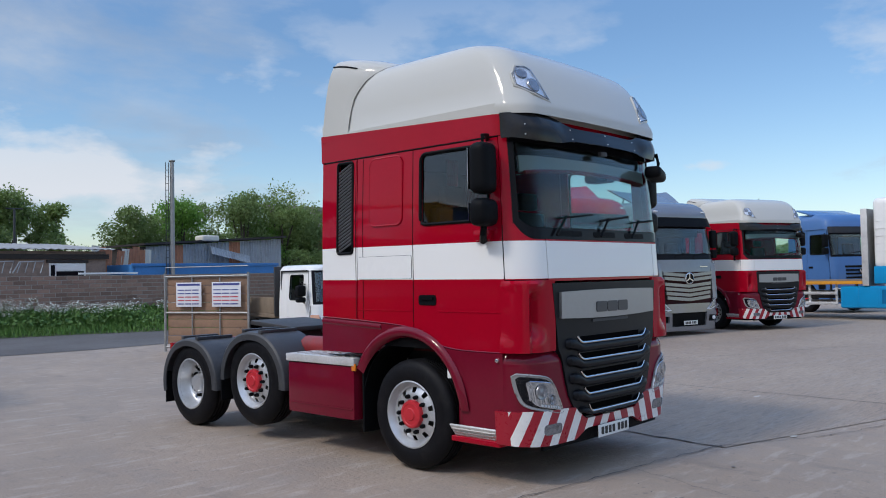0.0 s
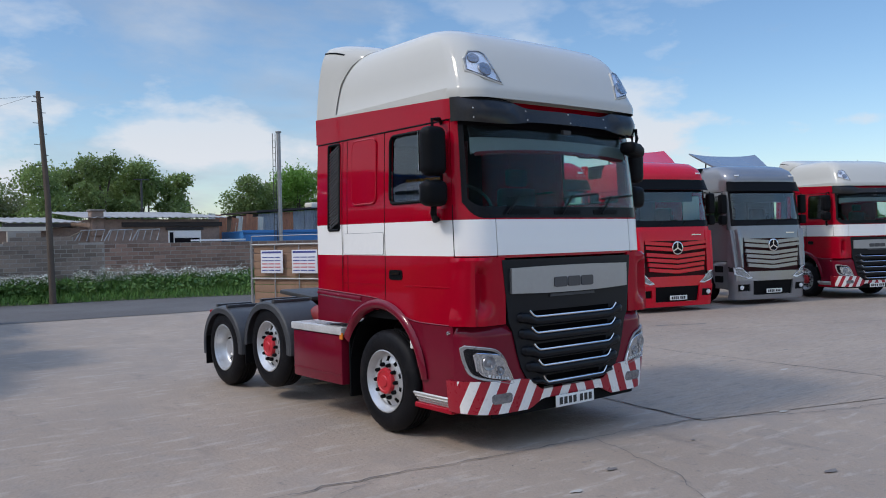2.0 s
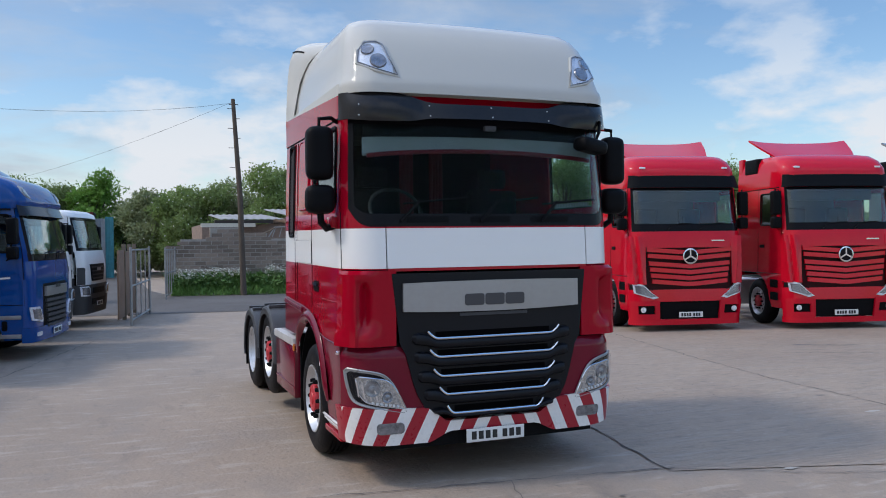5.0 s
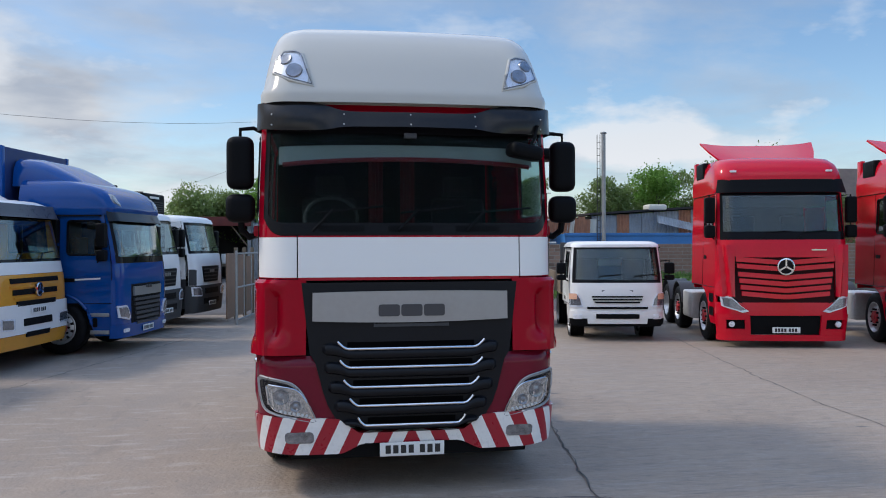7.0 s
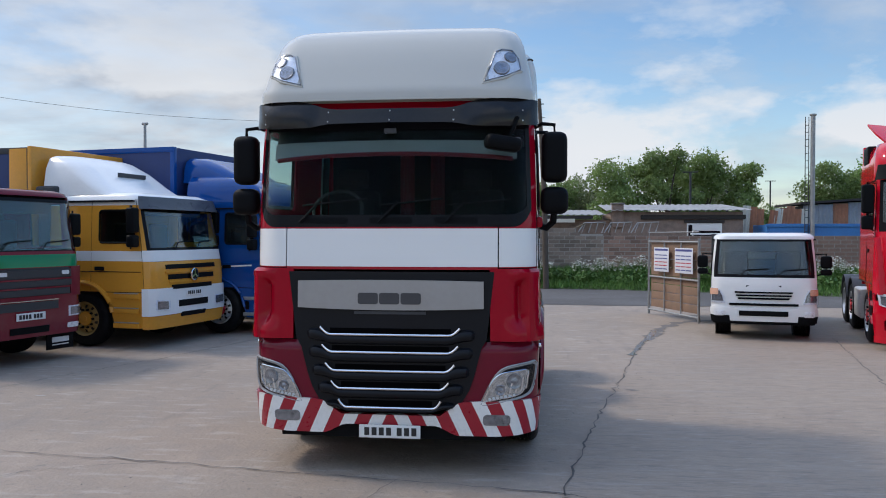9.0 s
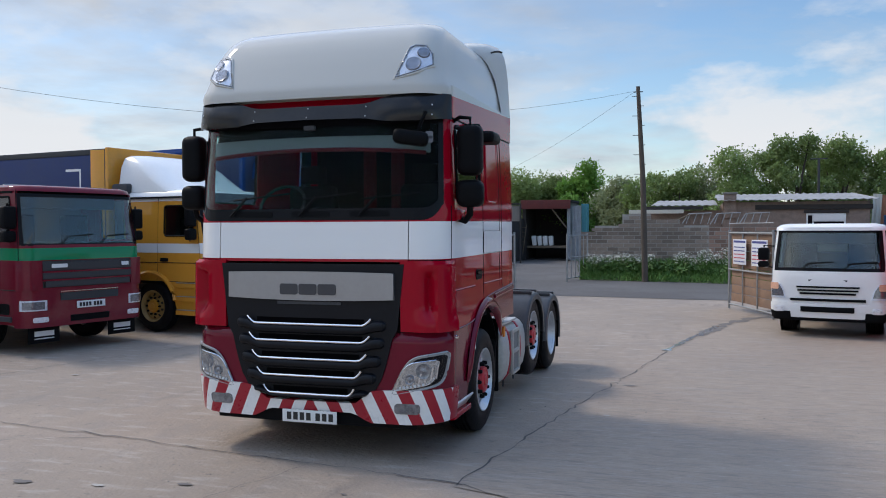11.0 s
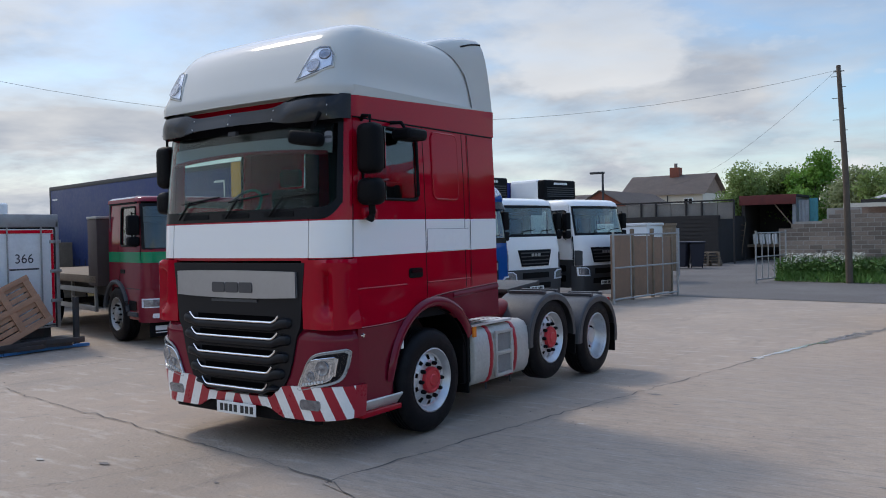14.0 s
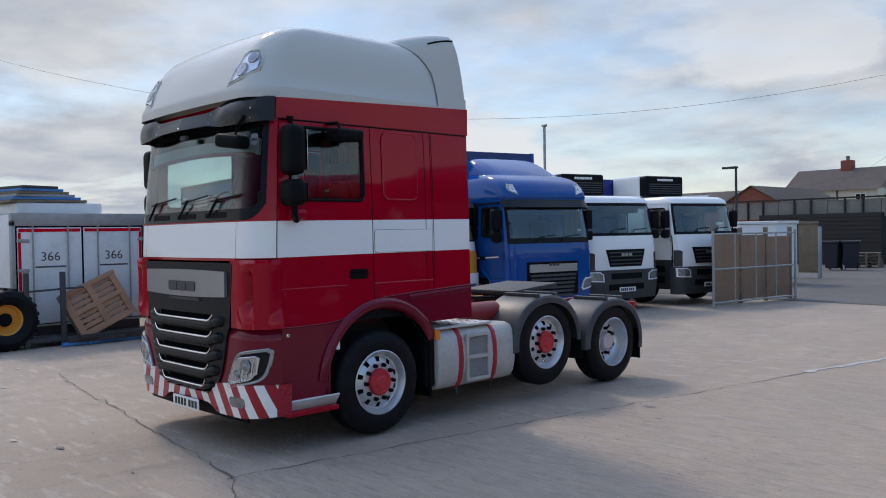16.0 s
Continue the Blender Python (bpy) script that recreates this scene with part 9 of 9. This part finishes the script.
# ---- old fridge box, crate and tyre by the yard edge ----
M_BOXWHITE = material("dirty_white_panel", (0.68, 0.68, 0.66), 0.5, vary=0.08, scale=2, dirt=(0.3, 0.27, 0.23), dirt_amount=0.35)
T = thing("old_box_body", pose(-9.0, 2.32, 0, 0, 0, 90), "old white box body with red-edged rear doors", "container")
part("shell", box(-1.25, 1.25, 0.02, 6.0, 0.32, 2.42, bevel=0.02), M_BOXWHITE, T)
part("head_rail", box(-1.27, 1.27, -0.04, 0.1, 2.2, 2.44, bevel=0.01), M_GALV, T)
for x in (-1.27, 1.21):
    part("corner_post", box(x, x + 0.07, -0.04, 0.1, 0.32, 2.3, bevel=0.01), M_GALV, T)
part("seal", box(-1.2, 1.2, -0.015, 0.02, 0.36, 2.2), M_BLACK, T)
for x0, x1 in ((-1.17, -0.02), (0.02, 1.17)):
    dr = part("rear_door", box(x0, x1, -0.045, -0.015, 0.38, 2.17, bevel=0.008), M_BOXWHITE, T)
    xo = x0 if x0 < 0 else x1 - 0.07
    part("red_edge", box(x0 + 0.02, x1 - 0.02, -0.052, -0.044, 2.09, 2.15), M_MRED, dr)
    part("red_edge", box(xo + 0.01, xo + 0.06, -0.052, -0.044, 0.4, 2.08), M_MRED, dr)
    for x in (x0 + 0.26, x1 - 0.26):
        part("lock_rod", tube([(x, -0.075, 0.35), (x, -0.075, 2.2)], 0.016, 6), M_GALV, dr)
    for z in (0.8, 1.35, 1.9):
        part("hinge", box(xo - 0.02, xo + 0.2, -0.07, -0.05, z, z + 0.06, bevel=0.006), M_GALV, dr)
    lettering("faded_number", "366", 0.24, pose((x0 + x1) / 2, -0.047, 1.62, 90, 0, 0), M_LOGO, dr, 0.001, label="worn painted number")
    part("faded_bar", box(x0 + 0.3, x1 - 0.3, -0.048, -0.044, 1.42, 1.45), M_LOGO, dr)
part("underframe", box(-1.15, 1.15, 0.1, 5.8, 0.0, 0.32), M_STEEL, T)
part("deck_edge", box(-1.4, 1.4, -0.6, -0.05, 0.08, 0.16, bevel=0.01), M_STEEL, T)
for x in (-1.25, -0.62, 1.2):
    part("stake", box(x, x + 0.09, -0.62, -0.54, 0.0, 1.35 if x < 0 else 0.9, bevel=0.01), M_STEEL, T)
part("stake_rail", tube([(-1.6, -0.58, 1.0), (-0.2, -0.58, 1.05)], 0.02, 6), M_STEEL, T)
for k in range(6):
    o = tagged(part("board", box(-0.85 + 0.05 * k, 0.55 - 0.09 * k, 0.3, 1.7, 0, 0.05, bevel=0.01), (M_WOOD, M_CONTBLUE, M_SHEET, M_WOOD, M_CONTBLUE, M_WGREY)[k]), "loose board stacked on the box roof", "board", "boards on the box roof")
    o.matrix_world = pose(-9.0, 2.0, 2.66 + 0.052 * k, 0, 0, 90 + 3 * k)
o = tagged(part("wrapped_bundle", box(-0.75, 0.85, 0.3, 1.5, 0, 0.22, bevel=0.06, seg=3), M_BOXWHITE), "grey wrapped bundle on the box roof", "bundle")
o.matrix_world = pose(-9.0, 2.0, 2.435, 0, 0, 90)
# leaning pallet crate
T = thing("crate", pose(-8.35, 2.60, 0.24, 0, 0, 90) @ pose(0, 0, 0, -14, -24, 0), "weathered slatted timber crate leaning on its corner", "crate")
for k in range(8):
    part("slat", box(-0.55, 0.55, -0.03, 0.0, 0.10 + k * 0.105, 0.185 + k * 0.105, bevel=0.004), M_CRATE, T)
for x in (-0.55, -0.06, 0.43):
    part("batten", box(x, x + 0.12, -0.06, -0.03, 0.06, 0.98, bevel=0.006), M_CRATE, T)
    part("bearer", box(x, x + 0.12, 0.0, 0.14, 0.06, 0.98, bevel=0.006), M_WOOD, T)
for z in (0.06, 0.5, 0.9):
    part("rail", box(-0.56, 0.56, -0.065, -0.032, z, z + 0.09, bevel=0.006), M_CRATE, T)
# scrap lying under the crate
M_SCRAP = material("rusty_scrap", (0.05, 0.042, 0.04), 0.7, metal=0.3, vary=0.4, scale=6, dirt=(0.12, 0.07, 0.045), dirt_amount=0.5)
rnd = random.Random(77)
for k in range(7):
    o = tagged(part("scrap_bar", box(-0.55 + 0.1 * rnd.random(), 0.5, -0.04, 0.04, 0, 0.05 + 0.05 * rnd.random(), bevel=0.01), M_SCRAP if k % 3 else M_CONTBLUE), "dark scrap metal bar lying by the old box body", "scrap", "scrap by the box body")
    o.matrix_world = pose(-8.2 + 0.12 * rnd.uniform(-1, 1), 2.1 + 0.18 * k, 0.0 + 0.055 * (k % 3), 0, 0, 80 + rnd.uniform(-25, 25))
# big tyre with a yellow rim
T = thing("farm_wheel", pose(-8.35, 0.78, 0.54, 0, 0, 4), "large worn farm wheel with a yellow rim", "wheel")
pr = [(0.27, -0.02), (0.31, 0.02), (0.42, 0.05), (0.50, 0.02), (0.54, -0.05), (0.54, -0.35), (0.50, -0.42), (0.36, -0.45), (0.27, -0.38)]
part("tyre", lathe(pr, 40), M_TYRE, T)
for k in range(22):
    a = k * math.tau / 22
    o = part("tread_lug", box(-0.38, -0.04, -0.03, 0.03, 0.53, 0.565, bevel=0.008), M_TYRE, T)
    o.matrix_local = Matrix.Rotation(a, 4, "X")
part("rim", lathe([(0.28, -0.03), (0.25, -0.06), (0.23, -0.16), (0.12, -0.17), (0.1, -0.12), (0.0, -0.12)], 30), M_YELLOW, T)
# the rim is closed: a black disc draws the dark of its hole
part("centre_hole", lathe([(0.12, -0.11), (0.0, -0.105)], 20), M_BLACK, T)
T = thing("boundary_fence", pose(-17.5, -12, 0, 0, 0, 90), "old timber boundary fence behind the lorries", "fence")
for k in range(14):
    part("fence_panel", box(k * 2.0, k * 2.0 + 1.96, -0.03, 0.03, 0.0, 1.9, bevel=0.01), M_WOOD, T)
for k, (x, y, h, r) in enumerate(((-20, 2, 2.3, 1.5), (-21, 5.5, 2.1, 1.5), (-20, 9, 2.4, 1.4), (-21, -2, 2.2, 1.6))):
    tree(x, y, h, r, 300 + k, 3, n=3500, size=0.13, label="scrubby green bush beyond the boundary fence", group="bushes beyond the fence")
